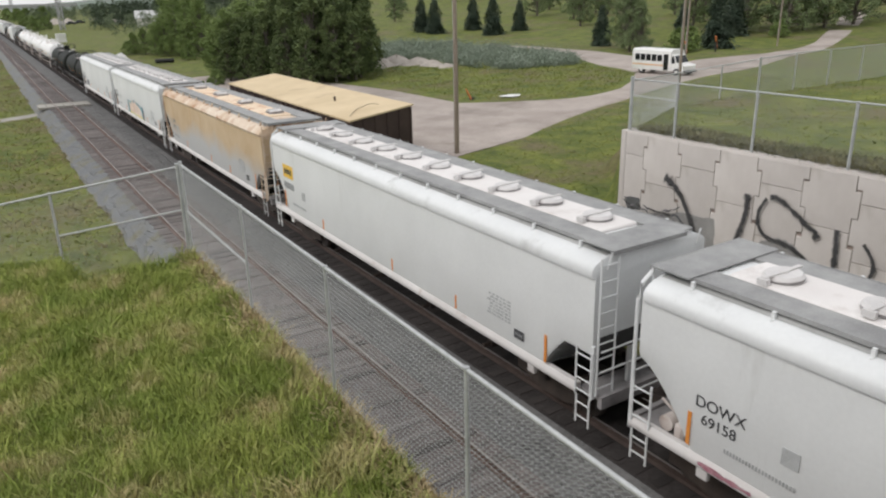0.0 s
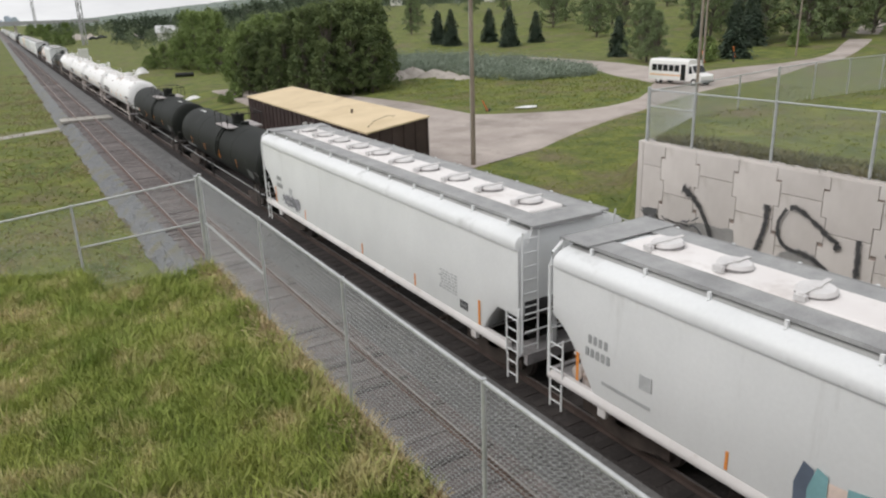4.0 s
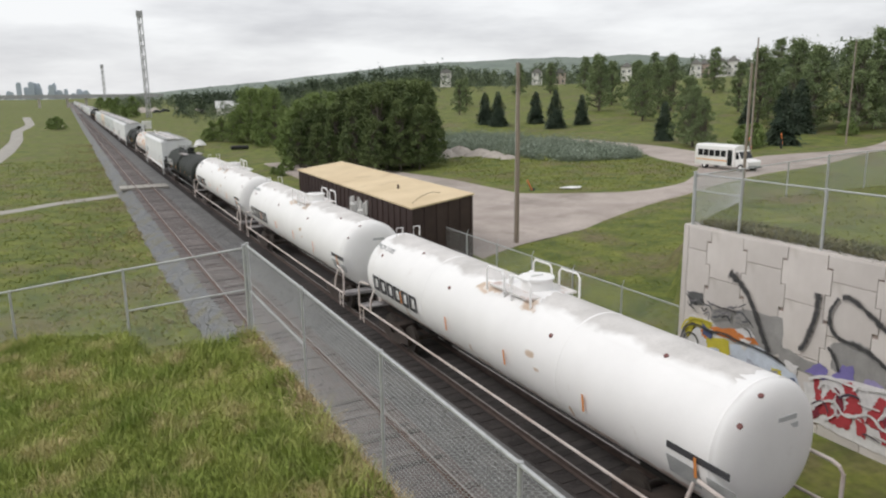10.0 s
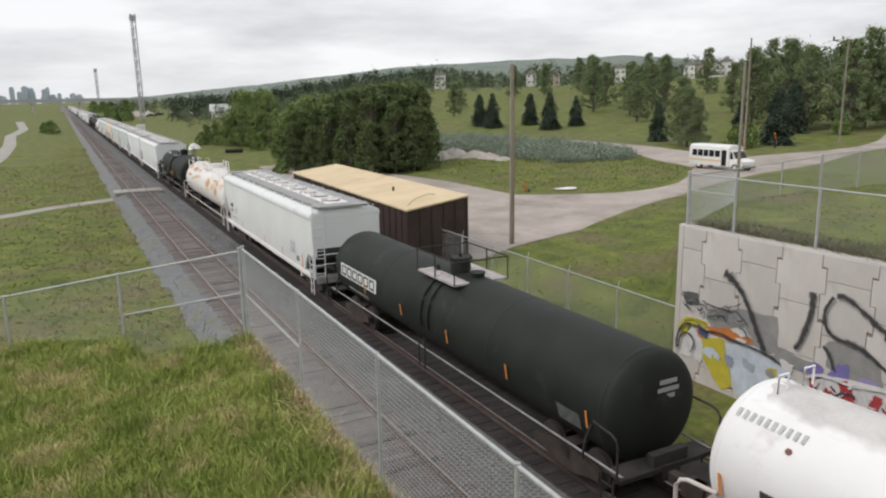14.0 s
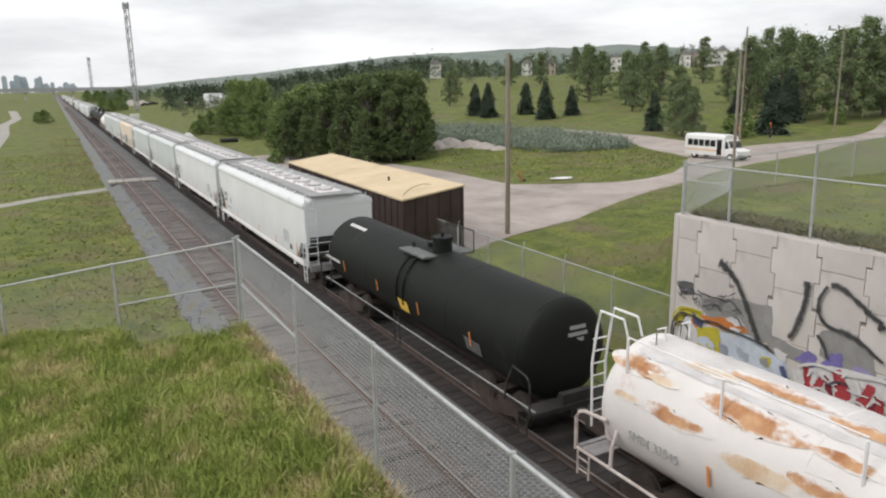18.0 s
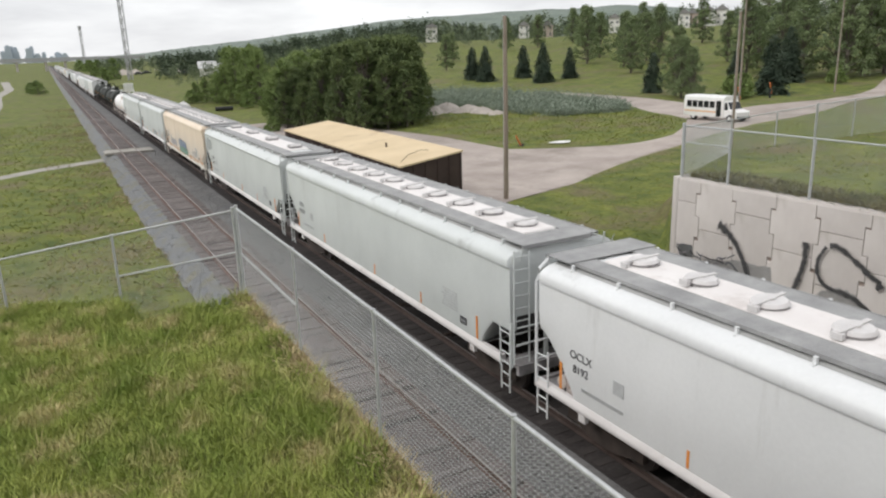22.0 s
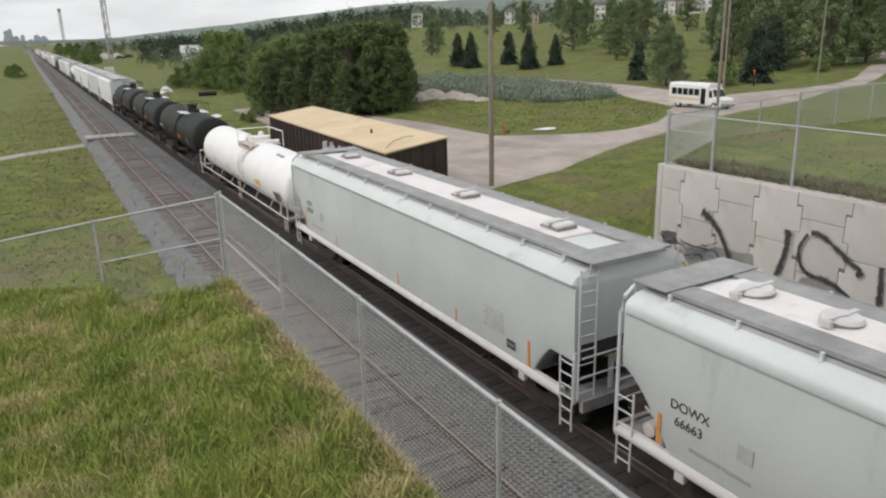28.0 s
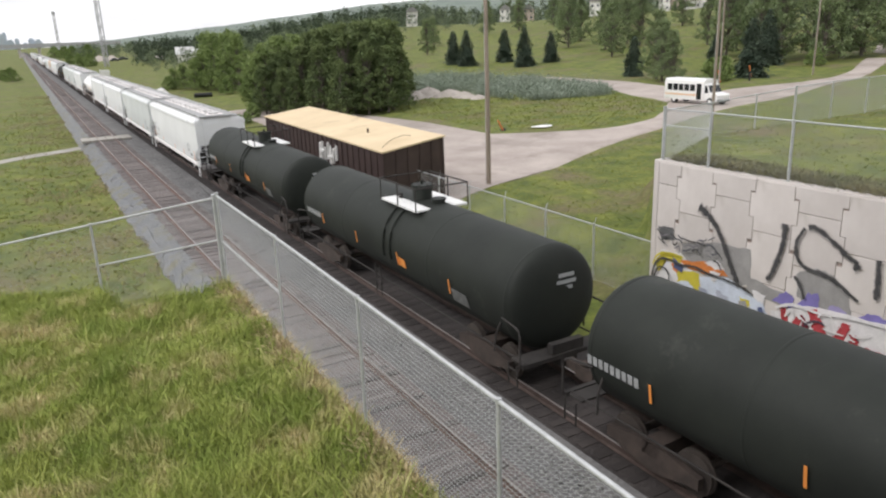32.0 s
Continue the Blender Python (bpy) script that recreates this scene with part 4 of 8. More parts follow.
M_hop_crown = material("rust_washed_roof_paint", (0.6, 0.44, 0.3), (0.76, 0.66, 0.55), scale=0.9, rough=0.65, fine=0.06, c3=(0.4, 0.19, 0.08), c3_amount=0.5, c3_scale=1.1, bump_scale=12)
M_hop_rusty = material("rust_blotched_trough", (0.76, 0.56, 0.38), (0.84, 0.7, 0.54), scale=0.8, rough=0.7, fine=0.08, c3=(0.45, 0.18, 0.07), c3_amount=0.42, c3_scale=1.5, bump_scale=12)
M_hop_peach = material("hopper_peach_paint", (0.74, 0.61, 0.47), (0.82, 0.71, 0.58), scale=0.4, rough=0.65, fine=0.05, c3=(0.52, 0.38, 0.26), c3_amount=0.25, c3_scale=0.8, streak=0.12, fade=((0.62, 0.58, 0.52), 1.2, 3.0))
M_roof_grey = material("roof_walk_grating", (0.27, 0.27, 0.27), (0.39, 0.39, 0.385), scale=1.5, rough=0.75, metal=0.1, fine=0.2, bump_scale=30)
M_roof_side = material("dusty_roof_sheet", (0.33, 0.33, 0.32), (0.5, 0.5, 0.49), scale=0.8, rough=0.7, fine=0.1)
M_trough = material("roof_trough_paint", (0.74, 0.7, 0.68), (0.82, 0.79, 0.77), scale=0.8, rough=0.6, fine=0.05, c3=(0.6, 0.55, 0.52), c3_amount=0.25)
M_hatch = material("hatch_cover_paint", (0.58, 0.56, 0.55), (0.72, 0.7, 0.69), scale=2, rough=0.5, fine=0.08)
M_under = material("underframe_grime", (0.02, 0.018, 0.017), (0.045, 0.04, 0.036), scale=2, rough=0.85, fine=0.2)
M_truck = material("truck_casting_rust", (0.035, 0.027, 0.023), (0.07, 0.052, 0.043), scale=3, rough=0.85, fine=0.25)
M_wheel = material("wheel_steel", (0.06, 0.05, 0.045), (0.1, 0.085, 0.075), scale=3, rough=0.6, metal=0.4)
# grime of hatch rims and tank steps, also the shade of hopper ends
M_hatch_rim = material("rim_grime_end_shade", (0.2, 0.19, 0.19), (0.34, 0.32, 0.32), scale=3, rough=0.8, fine=0.1)
# near-black: the shade inside the open car ends is put into the colour
M_slope = material("shaded_end_sheet", (0.022, 0.022, 0.022), (0.06, 0.058, 0.056), scale=1, rough=0.7, fine=0.1)
M_tank_black = material("tank_black_paint", (0.016, 0.0185, 0.016), (0.027, 0.031, 0.026), scale=0.5, rough=0.6, fine=0.12, c3=(0.055, 0.058, 0.05), c3_amount=0.22, c3_scale=0.7)
M_tank_jet = material("tank_jet_black_paint", (0.0085, 0.01, 0.0083), (0.0138, 0.0158, 0.013), scale=0.5, rough=0.62, fine=0.12, c3=(0.036, 0.038, 0.032), c3_amount=0.22, c3_scale=0.7)
for m_ in (M_tank_black, M_tank_jet):
    m_.node_tree.nodes["Principled BSDF"].inputs["Specular IOR Level"].default_value = 0.22
M_tank_white = material("tank_white_paint", (0.83, 0.82, 0.81), (0.9, 0.89, 0.88), scale=0.5, rough=0.45, fine=0.04, c3=(0.62, 0.56, 0.52), c3_amount=0.12, c3_scale=0.7)
M_tank_rust = material("tank_rust_patched_paint", (0.72, 0.68, 0.65), (0.8, 0.77, 0.74), scale=0.6, rough=0.6, fine=0.05, c3=(0.5, 0.3, 0.18), c3_amount=0.2, c3_scale=0.5)
M_dirty_white = material("grimy_white_pipe", (0.5, 0.42, 0.38), (0.7, 0.64, 0.6), scale=1.5, rough=0.6, fine=0.08, c3=(0.4, 0.26, 0.2), c3_amount=0.25, c3_scale=2)
def worn_patch(name, c1, c2, paint):
    """Rust or dirt that thins out raggedly into the paint round it."""
    m = material(name, c1, c2, scale=1.8, rough=0.8, fine=0.15, bump_scale=14)
    N, L = m.node_tree.nodes, m.node_tree.links
    b = N["Principled BSDF"]
    src = b.inputs["Base Color"].links[0].from_socket
    tc = N.new("ShaderNodeTexCoord")
    mp = N.new("ShaderNodeMapping")
    mp.inputs["Location"].default_value, mp.inputs["Scale"].default_value = (0, -1, -1), (0, 2, 2)
    L.new(tc.outputs["Generated"], mp.inputs["Vector"])
    ln = N.new("ShaderNodeVectorMath")
    ln.operation = "LENGTH"
    L.new(mp.outputs["Vector"], ln.inputs[0])
    ms = N.new("ShaderNodeMapping")
    ms.inputs["Scale"].default_value = (1.0, 0.55, 1.0)
    L.new(tc.outputs["Object"], ms.inputs["Vector"])
    nz = N.new("ShaderNodeTexNoise")
    nz.inputs["Scale"].default_value, nz.inputs["Detail"].default_value, nz.inputs["Roughness"].default_value = 3.2, 6.0, 0.65
    L.new(ms.outputs["Vector"], nz.inputs["Vector"])
    ma = N.new("ShaderNodeMath")
    ma.operation = "MULTIPLY_ADD"
    ma.inputs[1].default_value = 2.6
    L.new(nz.outputs["Fac"], ma.inputs[0])
    mi = N.new("ShaderNodeMath")
    mi.operation, mi.inputs[0].default_value = "SUBTRACT", -0.45
    L.new(ln.outputs["Value"], mi.inputs[1])
    L.new(mi.outputs["Value"], ma.inputs[2])
    mr = N.new("ShaderNodeMapRange")
    mr.inputs["From Min"].default_value, mr.inputs["From Max"].default_value = -0.05, 0.35
    L.new(ma.outputs["Value"], mr.inputs["Value"])
    mx = N.new("ShaderNodeMixRGB")
    mx.inputs["Color1"].default_value = (*paint, 1)
    L.new(mr.outputs["Result"], mx.inputs["Fac"])
    L.new(src, mx.inputs["Color2"])
    L.new(mx.outputs["Color"], b.inputs["Base Color"])
    return m


M_rust_patch = worn_patch("orange_rust", (0.4, 0.17, 0.07), (0.66, 0.4, 0.22), (0.76, 0.725, 0.695))
M_tan_patch = worn_patch("weathered_tan_primer", (0.6, 0.42, 0.26), (0.74, 0.62, 0.48), (0.76, 0.725, 0.695))
M_white_wear = worn_patch("dirt_on_white_paint", (0.5, 0.38, 0.28), (0.68, 0.56, 0.46), (0.865, 0.855, 0.845))
M_peach_rust = worn_patch("rust_on_peach_paint", (0.42, 0.22, 0.1), (0.62, 0.4, 0.24), (0.68, 0.6, 0.51))
M_belly = worn_patch("belly_dirt_on_white_paint", (0.5, 0.4, 0.36), (0.66, 0.57, 0.53), (0.865, 0.855, 0.845))
def crown_wear(name, c1, c2, paint):
    """Grime along the top of a shell, ragged and thinning down both flanks."""
    m = material(name, c1, c2, scale=1.2, rough=0.75, fine=0.12, bump_scale=14)
    N, L = m.node_tree.nodes, m.node_tree.links
    b = N["Principled BSDF"]
    src = b.inputs["Base Color"].links[0].from_socket
    tc, sp, ab, nz = N.new("ShaderNodeTexCoord"), N.new("ShaderNodeSeparateXYZ"), N.new("ShaderNodeMath"), N.new("ShaderNodeTexNoise")
    L.new(tc.outputs["Object"], sp.inputs["Vector"])
    ab.operation = "ABSOLUTE"
    L.new(sp.outputs["X"], ab.inputs[0])
    nz.inputs["Scale"].default_value, nz.inputs["Detail"].default_value = 1.3, 7.0
    L.new(tc.outputs["Object"], nz.inputs["Vector"])
    ad = N.new("ShaderNodeMath")
    ad.operation, ad.inputs[1].default_value = "MULTIPLY_ADD", 0.7
    L.new(nz.outputs["Fac"], ad.inputs[0])
    L.new(ab.outputs["Value"], ad.inputs[2])
    mr = N.new("ShaderNodeMapRange")
    mr.inputs["From Min"].default_value, mr.inputs["From Max"].default_value = 1.02, 0.82
    L.new(ad.outputs["Value"], mr.inputs["Value"])
    mx = N.new("ShaderNodeMixRGB")
    mx.inputs["Color1"].default_value = (*paint, 1)
    L.new(mr.outputs["Result"], mx.inputs["Fac"])
    L.new(src, mx.inputs["Color2"])
    L.new(mx.outputs["Color"], b.inputs["Base Color"])
    return m


M_top_dirt = crown_wear("grimy_tank_top", (0.52, 0.5, 0.48), (0.68, 0.655, 0.635), (0.865, 0.855, 0.845))
M_top_dirt_old = crown_wear("grimy_weathered_tank_top", (0.56, 0.53, 0.51), (0.7, 0.67, 0.65), (0.76, 0.725, 0.695))
M_sill = material("grimy_pinkish_sill", (0.6, 0.57, 0.555), (0.72, 0.695, 0.68), scale=0.8, rough=0.65, fine=0.08, c3=(0.42, 0.33, 0.28), c3_amount=0.25, c3_scale=1.5)
M_stain = material("spilled_residue", (0.42, 0.35, 0.3), (0.62, 0.55, 0.5), scale=2, rough=0.8, fine=0.15)
M_grimy_plate = material("rust_spotted_white_plate", (0.62, 0.59, 0.57), (0.78, 0.76, 0.74), scale=1.5, rough=0.7, fine=0.1, c3=(0.42, 0.24, 0.18), c3_amount=0.36, c3_scale=2.2)
M_plate = material("grimy_pale_plate", (0.34, 0.31, 0.3), (0.5, 0.46, 0.45), scale=2, rough=0.75, fine=0.12, c3=(0.12, 0.11, 0.1), c3_amount=0.3, c3_scale=3)
M_panel = material("faded_data_panel", (0.08, 0.083, 0.08), (0.17, 0.175, 0.17), scale=5, rough=0.6, fine=0.2)
M_reflect = material("orange_reflector", (0.75, 0.25, 0.05), (0.8, 0.33, 0.07), scale=3, rough=0.4)
M_yellow = material("yellow_placard", (0.8, 0.5, 0.06), (0.85, 0.56, 0.1), scale=3, rough=0.5)
M_ink = material("black_stencil", (0.04, 0.04, 0.045), (0.07, 0.07, 0.075), scale=3, rough=0.6)
M_ink_grey = material("faded_grey_stencil", (0.3, 0.31, 0.31), (0.4, 0.41, 0.41), scale=3, rough=0.6)
M_ink_pale = material("weathered_pale_stencil", (0.42, 0.43, 0.43), (0.52, 0.53, 0.53), scale=3, rough=0.6)
M_ink_white = material("white_stencil", (0.7, 0.7, 0.68), (0.8, 0.8, 0.78), scale=3, rough=0.6)


def bogie(car, y):
    """A two-axle truck: side frames, bolster and wheelsets."""
    fr = Mesh()
    for s in (-1, 1):
        x0, x1 = sorted((s * 0.95, s * 1.1))
        sec = [(-1.25, 0.38, 0.62), (-0.95, 0.36, 0.66), (-0.45, 0.22, 0.78), (0, 0.18, 0.82), (0.45, 0.22, 0.78), (0.95, 0.36, 0.66), (1.25, 0.38, 0.62)]
        fr.loft([[(x0, y + a, lo), (x1, y + a, lo), (x1, y + a, hi), (x0, y + a, hi)] for a, lo, hi in sec], closed=True, caps=True)
    fr.box(-1.1, 1.1, y - 0.22, y + 0.22, 0.5, 0.8)
    b = part("bogie", fr, M_truck, car)
    for a in (-0.88, 0.88):
        w = Mesh().tube([(-0.8, y + a, 0.46), (0.8, y + a, 0.46)], 0.09, 8)
        for s in (-1, 1):
            w.tube([(s * 0.69, y + a, 0.46), (s * 0.735, y + a, 0.46)], 0.49, 20)
            w.tube([(s * 0.735, y + a, 0.46), (s * 0.82, y + a, 0.46)], 0.46, 20)
        part("wheelset", w, M_wheel, b)
    for s in (-1, 1):
        sp = Mesh()
        for k in (-0.12, 0.12):
            sp.tube([(s * 1.02, y + k, 0.25), (s * 1.02, y + k, 0.6)], 0.07, 8)
        part("spring", sp, M_truck, b)
    return b


def coupler(car, y0, y1):
    m = Mesh().box(-0.11, 0.11, min(y0, y1), max(y0, y1), 0.68, 0.92)
    s = 1 if y1 > y0 else -1
    m.box(-0.17, 0.17, y1 - 0.22, y1 + 0.22, 0.62, 0.98)
    part("coupler", m, M_truck, car)


def ladder(car, x, y, z0, z1, along, width, mat, n):
    """Two rails and n rungs; along is the rung direction, 'x' or 'y'."""
    m = Mesh()
    d = Vector((width, 0, 0)) if along == "x" else Vector((0, width, 0))
    p = Vector((x, y, 0))
    for e in (0, 1):
        q = p + d * e
        m.tube([(q.x, q.y, z0), (q.x, q.y, z1)], 0.024, 6)
    for i in range(n):
        z = z0 + (z1 - z0) * (i + 0.5) / n
        m.tube([(p.x, p.y, z), (p.x + d.x, p.y + d.y, z)], 0.017, 6)
    part("ladder", m, mat, car)


def hopper_car(L, m_body, m_low, roofstyle=10, label="", m_roof=None, m_trough=None):
    """Covered hopper; the length L is measured between couplers."""
    ob = thing("covered_hopper", label, "rail car", "train")
    h = L / 2 - 0.58
    ridge = roofstyle == 4

    def zb(y):
        """Bottom of the side sheet: cut away in a curve towards +y, in a low arch at -y."""
        if y > 0:
            u = min(max((y - (h - 1.3)) / 1.3, 0), 1)
            return 1.22 + 1.35 * (1 - (1 - u) ** 1.5)
        d = h + y
        return 1.22 + 0.84 * (min(max((1.5 - d) / 0.62, 0), 1) ** 0.7)

    ends = [0.0, 0.04, 0.3, 0.6, 0.88, 0.95, 1.05, 1.15, 1.25, 1.35, 1.45, 1.5]
    stations = [-h + e for e in ends] + [-h / 2, 0, h / 2] + [h - 1.3 + 1.3 * k / 9 for k in range(9)] + [h - 0.04, h]
    half_lo = lambda z0: [(1.545, z0), (1.585, min(z0 + 0.12, 3.3)), (1.6, 2.95), (1.6, 3.74)]
    if ridge:
        half_hi = [(1.6, 3.74), (1.615, 3.79), (1.66, 3.81), (1.67, 3.86), (1.62, 3.91), (1.56, 3.98), (1.4, 4.07), (1.2, 4.14), (0.55, 4.22), (0.0, 4.23)]
    else:
        half_hi = [(1.6, 3.74), (1.645, 3.75), (1.655, 3.78), (1.65, 3.91), (1.61, 3.98), (1.52, 4.045), (1.38, 4.105), (1.15, 4.16), (0.55, 4.22), (0.0, 4.23)]
    lo = Mesh()
    lo.loft([[(-x, y, z) for x, z in reversed(half_lo(zb(y)))] + [(x, y, z) for x, z in half_lo(zb(y))] for y in stations], closed=True, caps=True)
    part("side_sheet", lo, m_low, ob)
    hi = Mesh()
    ins = lambda y: 0.07 if abs(y) >= h - 0.001 else 0.0
    hi.loft([[(-(x - ins(y) if x else 0), y, z - ins(y) * (z > 3.9)) for x, z in half_hi] + [((x - ins(y)), y, z - ins(y) * (z > 3.9)) for x, z in reversed(half_hi[:-1])] for y in (-h, -h + 0.05, 0, h - 0.05, h)], closed=True, caps=True)
    part("roof_shell", hi, m_body, ob)
    for s in (-1, 1):
        rs = Mesh().loft([[(s * 1.25, y, 4.145), (s * 1.1, y, 4.176), (s * 0.5, y, 4.235)] for y in (-h + 0.1, h - 0.1)], closed=False)
        part("roof_sheet", rs, m_roof or M_roof_side, ob, smooth=0)
        rw = Mesh()
        x0, x1 = sorted((s * 0.56, s * 1.16))
        rw.box(x0, x1, -h + 0.02, h - 0.02, 4.245, 4.275)
        rw.box(*sorted((s * 1.14, s * 1.17)), -h + 0.02, h - 0.02, 4.21, 4.29)
        part("running_board", rw, M_roof_grey, ob, "grey steel grating walkway", smooth=0)
        y0, y1 = sorted((s * (h - 0.72), s * (h + 0.14)))
        part("end_walkway", Mesh().box(-1.3, 1.3 if s > 0 else 0.8, y0, y1, 4.283, 4.305).box(-1.3, 1.3 if s > 0 else 0.8, *sorted((s * (h + 0.12), s * (h + 0.15))), 4.22, 4.31), M_roof_grey, ob, smooth=0)
        # braces under the end walkway
        for e in (-1, 1):
            part("walk_brace", Mesh().tube([(e * 1.28, s * (h + 0.1), 4.27), (e * 1.3, s * (h + 0.02), 3.9)], 0.022, 6), m_body, ob)
    gap = 1.9 if ridge else 0.95
    tr = Mesh().box(-0.53, 0.53, -h + gap, h - gap, 4.2, 4.3, 0.03)
    trough = part("hatch_trough", tr, m_trough or M_trough, ob)
    hd, rim = Mesh(), Mesh()
    if roofstyle >= 8:
        rim.tube([(0, 0, 0), (0, 0, 0.06)], 0.335, 20)
        hd.tube([(0, 0, 0.055), (0, 0, 0.1), (0, 0, 0.125)], 0.345, 20, r1=0.3).tube([(0, 0, 0.12), (0, 0, 0.16)], 0.09, 8).box(-0.5, 0.42, -0.045, 0.045, 0.12, 0.15).box(-0.54, -0.44, -0.1, 0.1, 0.02, 0.13)
    else:
        rim.box(-0.3, 0.3, -0.36, 0.36, 0.0, 0.08)
        for e in (-0.2, 0.2):
            hd.box(-0.27, 0.27, e - 0.15, e + 0.15, 0.075, 0.16, 0.04)
        hd.box(-0.34, 0.34, -0.03, 0.03, 0.1, 0.19)
    hdat, rdat = hd.data("hatch_cover", M_hatch), rim.data("hatch_rim", M_hatch_rim)
    rs_ = random.Random(roofstyle)
    for i in range(roofstyle):
        y = (-h + gap + 0.7) + (2 * h - 2 * gap - 1.4) * i / (roofstyle - 1)
        hc = part("hatch_cover", hdat, M_hatch, trough, at=pose(0, y, 4.3, rs_.uniform(-3, 3), rs_.uniform(-3, 3), rs_.uniform(-8, 8)))
        part("hatch_rim", rdat, M_hatch_rim, hc)
    # posts that carry the walkways over the sloping shoulder
    br = Mesh().box(-0.03, 0.03, -0.03, 0.03, -0.1, 0.11).box(-0.075, 0.03, -0.018, 0.018, -0.1, -0.02).data("walk_bracket", m_body, 0)
    for i in range(12):
        y = -h + 0.8 + (2 * h - 1.6) * i / 11
        for s in (-1, 1):
            part("walk_bracket", br, m_body, ob, at=pose(s * 1.27, y, 4.16, 0, 0, 0 if s < 0 else 180))
    m_sill = M_sill if m_low is not M_hop_peach else m_low
    for s in (-1, 1):
        sill = Mesh()
        sec = [(1.46, 1.08), (1.63, 1.08), (1.65, 1.12), (1.64, 1.2), (1.57, 1.28), (1.46, 1.28)]
        sill.loft([[(s * x, y, z) for x, z in sec] for y in (-h + 0.42, -h + 0.5, h - 0.1, h + 0.1)], closed=True, caps=True)
        part("side_sill", sill, m_sill, ob)
        for y in (-h + 1.9, h - 1.6):
            part("jacking_pad", Mesh().box(*sorted((s * 1.5, s * 1.62)), y - 0.12, y + 0.12, 0.88, 1.09, 0.02), m_sill, ob)
    for s in (-1, 1):
        y0, y1 = sorted((s * (h - (0.75 if s > 0 else 0.5)), s * (h + 0.2)))
        pl = Mesh().box(-1.46, 1.46, y0, y1, 1.06, 1.14).box(-1.5, 1.5, *sorted((s * (h + 0.12), s * (h + 0.24))), 0.92, 1.2)
        # platform takes a darker grey for the shade between the cars
        part("end_platform", pl, M_hatch_rim if m_low is not M_hop_peach else m_low, ob, smooth=0)
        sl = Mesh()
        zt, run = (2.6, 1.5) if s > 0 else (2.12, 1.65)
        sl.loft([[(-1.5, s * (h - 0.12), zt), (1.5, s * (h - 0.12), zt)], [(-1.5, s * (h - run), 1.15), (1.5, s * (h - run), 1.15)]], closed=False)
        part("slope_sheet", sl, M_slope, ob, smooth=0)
        # flat dark plate standing in for the shade below the end sheet
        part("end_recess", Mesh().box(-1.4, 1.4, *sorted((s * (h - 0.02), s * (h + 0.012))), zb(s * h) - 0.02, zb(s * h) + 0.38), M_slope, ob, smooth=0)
        for e in (-0.45, 0.45):
            part("end_stanchion", Mesh().box(e - 0.05, e + 0.05, *sorted((s * (h - 0.1), s * (h - 0.02))), 1.14, zt + 0.1), m_body, ob, smooth=0)
        for e in (-1, 1):
            if s > 0:
                part("corner_post", Mesh().tube([(e * 1.6, h + 0.1, 1.1), (e * 1.6, h + 0.1, 3.75), (e * 1.52, h + 0.1, 4.02), (e * 1.3, h + 0.08, 4.2)], 0.04, 8), m_body, ob)
                ladder(ob, e * 1.62, h - 0.38, 1.2, 2.12, "y", 0.44, m_body, 3)
            else:
                part("corner_post", Mesh().box(e * 1.58 - 0.035, e * 1.58 + 0.035, -h - 0.06, -h + 0.02, 1.1, 2.3), m_body, ob, smooth=0)
                ladder(ob, e * 1.62, -h - 0.02, 1.05, 2.15, "y", 0.44, m_body, 4)
            ladder(ob, e * 1.62, s * h - (0.36 if s > 0 else 0), 0.4, 1.05, "y", 0.38, m_low, 2)
        ladder(ob, 1.1 if s > 0 else -1.56, s * (h + 0.12), 1.2, 4.2, "x", 0.46, m_body, 9)
        for z in (1.75, 2.2):
            part("end_handrail", Mesh().tube([(-1.5, s * (h + 0.16), z), (1.5, s * (h + 0.16), z)], 0.02, 6), m_body, ob)
        if s > 0:
            bw = Mesh()
            for k in range(24):
                a0, a1 = 2 * math.pi * k / 24, 2 * math.pi * (k + 1) / 24
                bw.tube([(-0.75 + 0.27 * math.cos(a0), s * (h + 0.22), 2.2 + 0.27 * math.sin(a0)), (-0.75 + 0.27 * math.cos(a1), s * (h + 0.22), 2.2 + 0.27 * math.sin(a1))], 0.018, 5, caps=False)
            part("brake_wheel", bw, M_truck, ob)
            part("brake_cylinder", Mesh().tube([(-1.35, h - 0.55, 1.36), (-0.7, h - 0.55, 1.36)], 0.16, 12).tube([(-0.7, h - 0.55, 1.36), (-0.1, h - 0.55, 1.36)], 0.04, 8), M_dirty_white, ob)
            part("air_valve", Mesh().box(-1.4, -1.05, h - 0.98, h - 0.75, 1.15, 1.5, 0.05).tube([(-1.2, h - 0.85, 1.5), (-1.2, h - 0.3, 1.72)], 0.03, 6), M_dirty_white, ob)
        bogie(ob, s * (h - 1.75))
        coupler(ob, s * (h + 0.1), s * (L / 2 - 0.02))
    part("centre_sill", Mesh().box(-0.3, 0.3, -h, h, 0.75, 1.08), M_under, ob, smooth=0)
    bays = 4
    for i in range(bays):
        y = (-h + 4.4) + (2 * h - 8.8) * i / (bays - 1)
        fn = Mesh().loft([[(-1.45, y - 1.5, 1.24), (1.45, y - 1.5, 1.24), (1.45, y + 1.5, 1.24), (-1.45, y + 1.5, 1.24)], [(-0.6, y - 0.32, 0.42), (0.6, y - 0.32, 0.42), (0.6, y + 0.32, 0.42), (-0.6, y + 0.32, 0.42)], [(-0.6, y - 0.32, 0.26), (0.6, y - 0.32, 0.26), (0.6, y + 0.32, 0.26), (-0.6, y + 0.32, 0.26)]], closed=True, caps=True)
        part("hopper_bay", fn, M_under, ob, smooth=0)
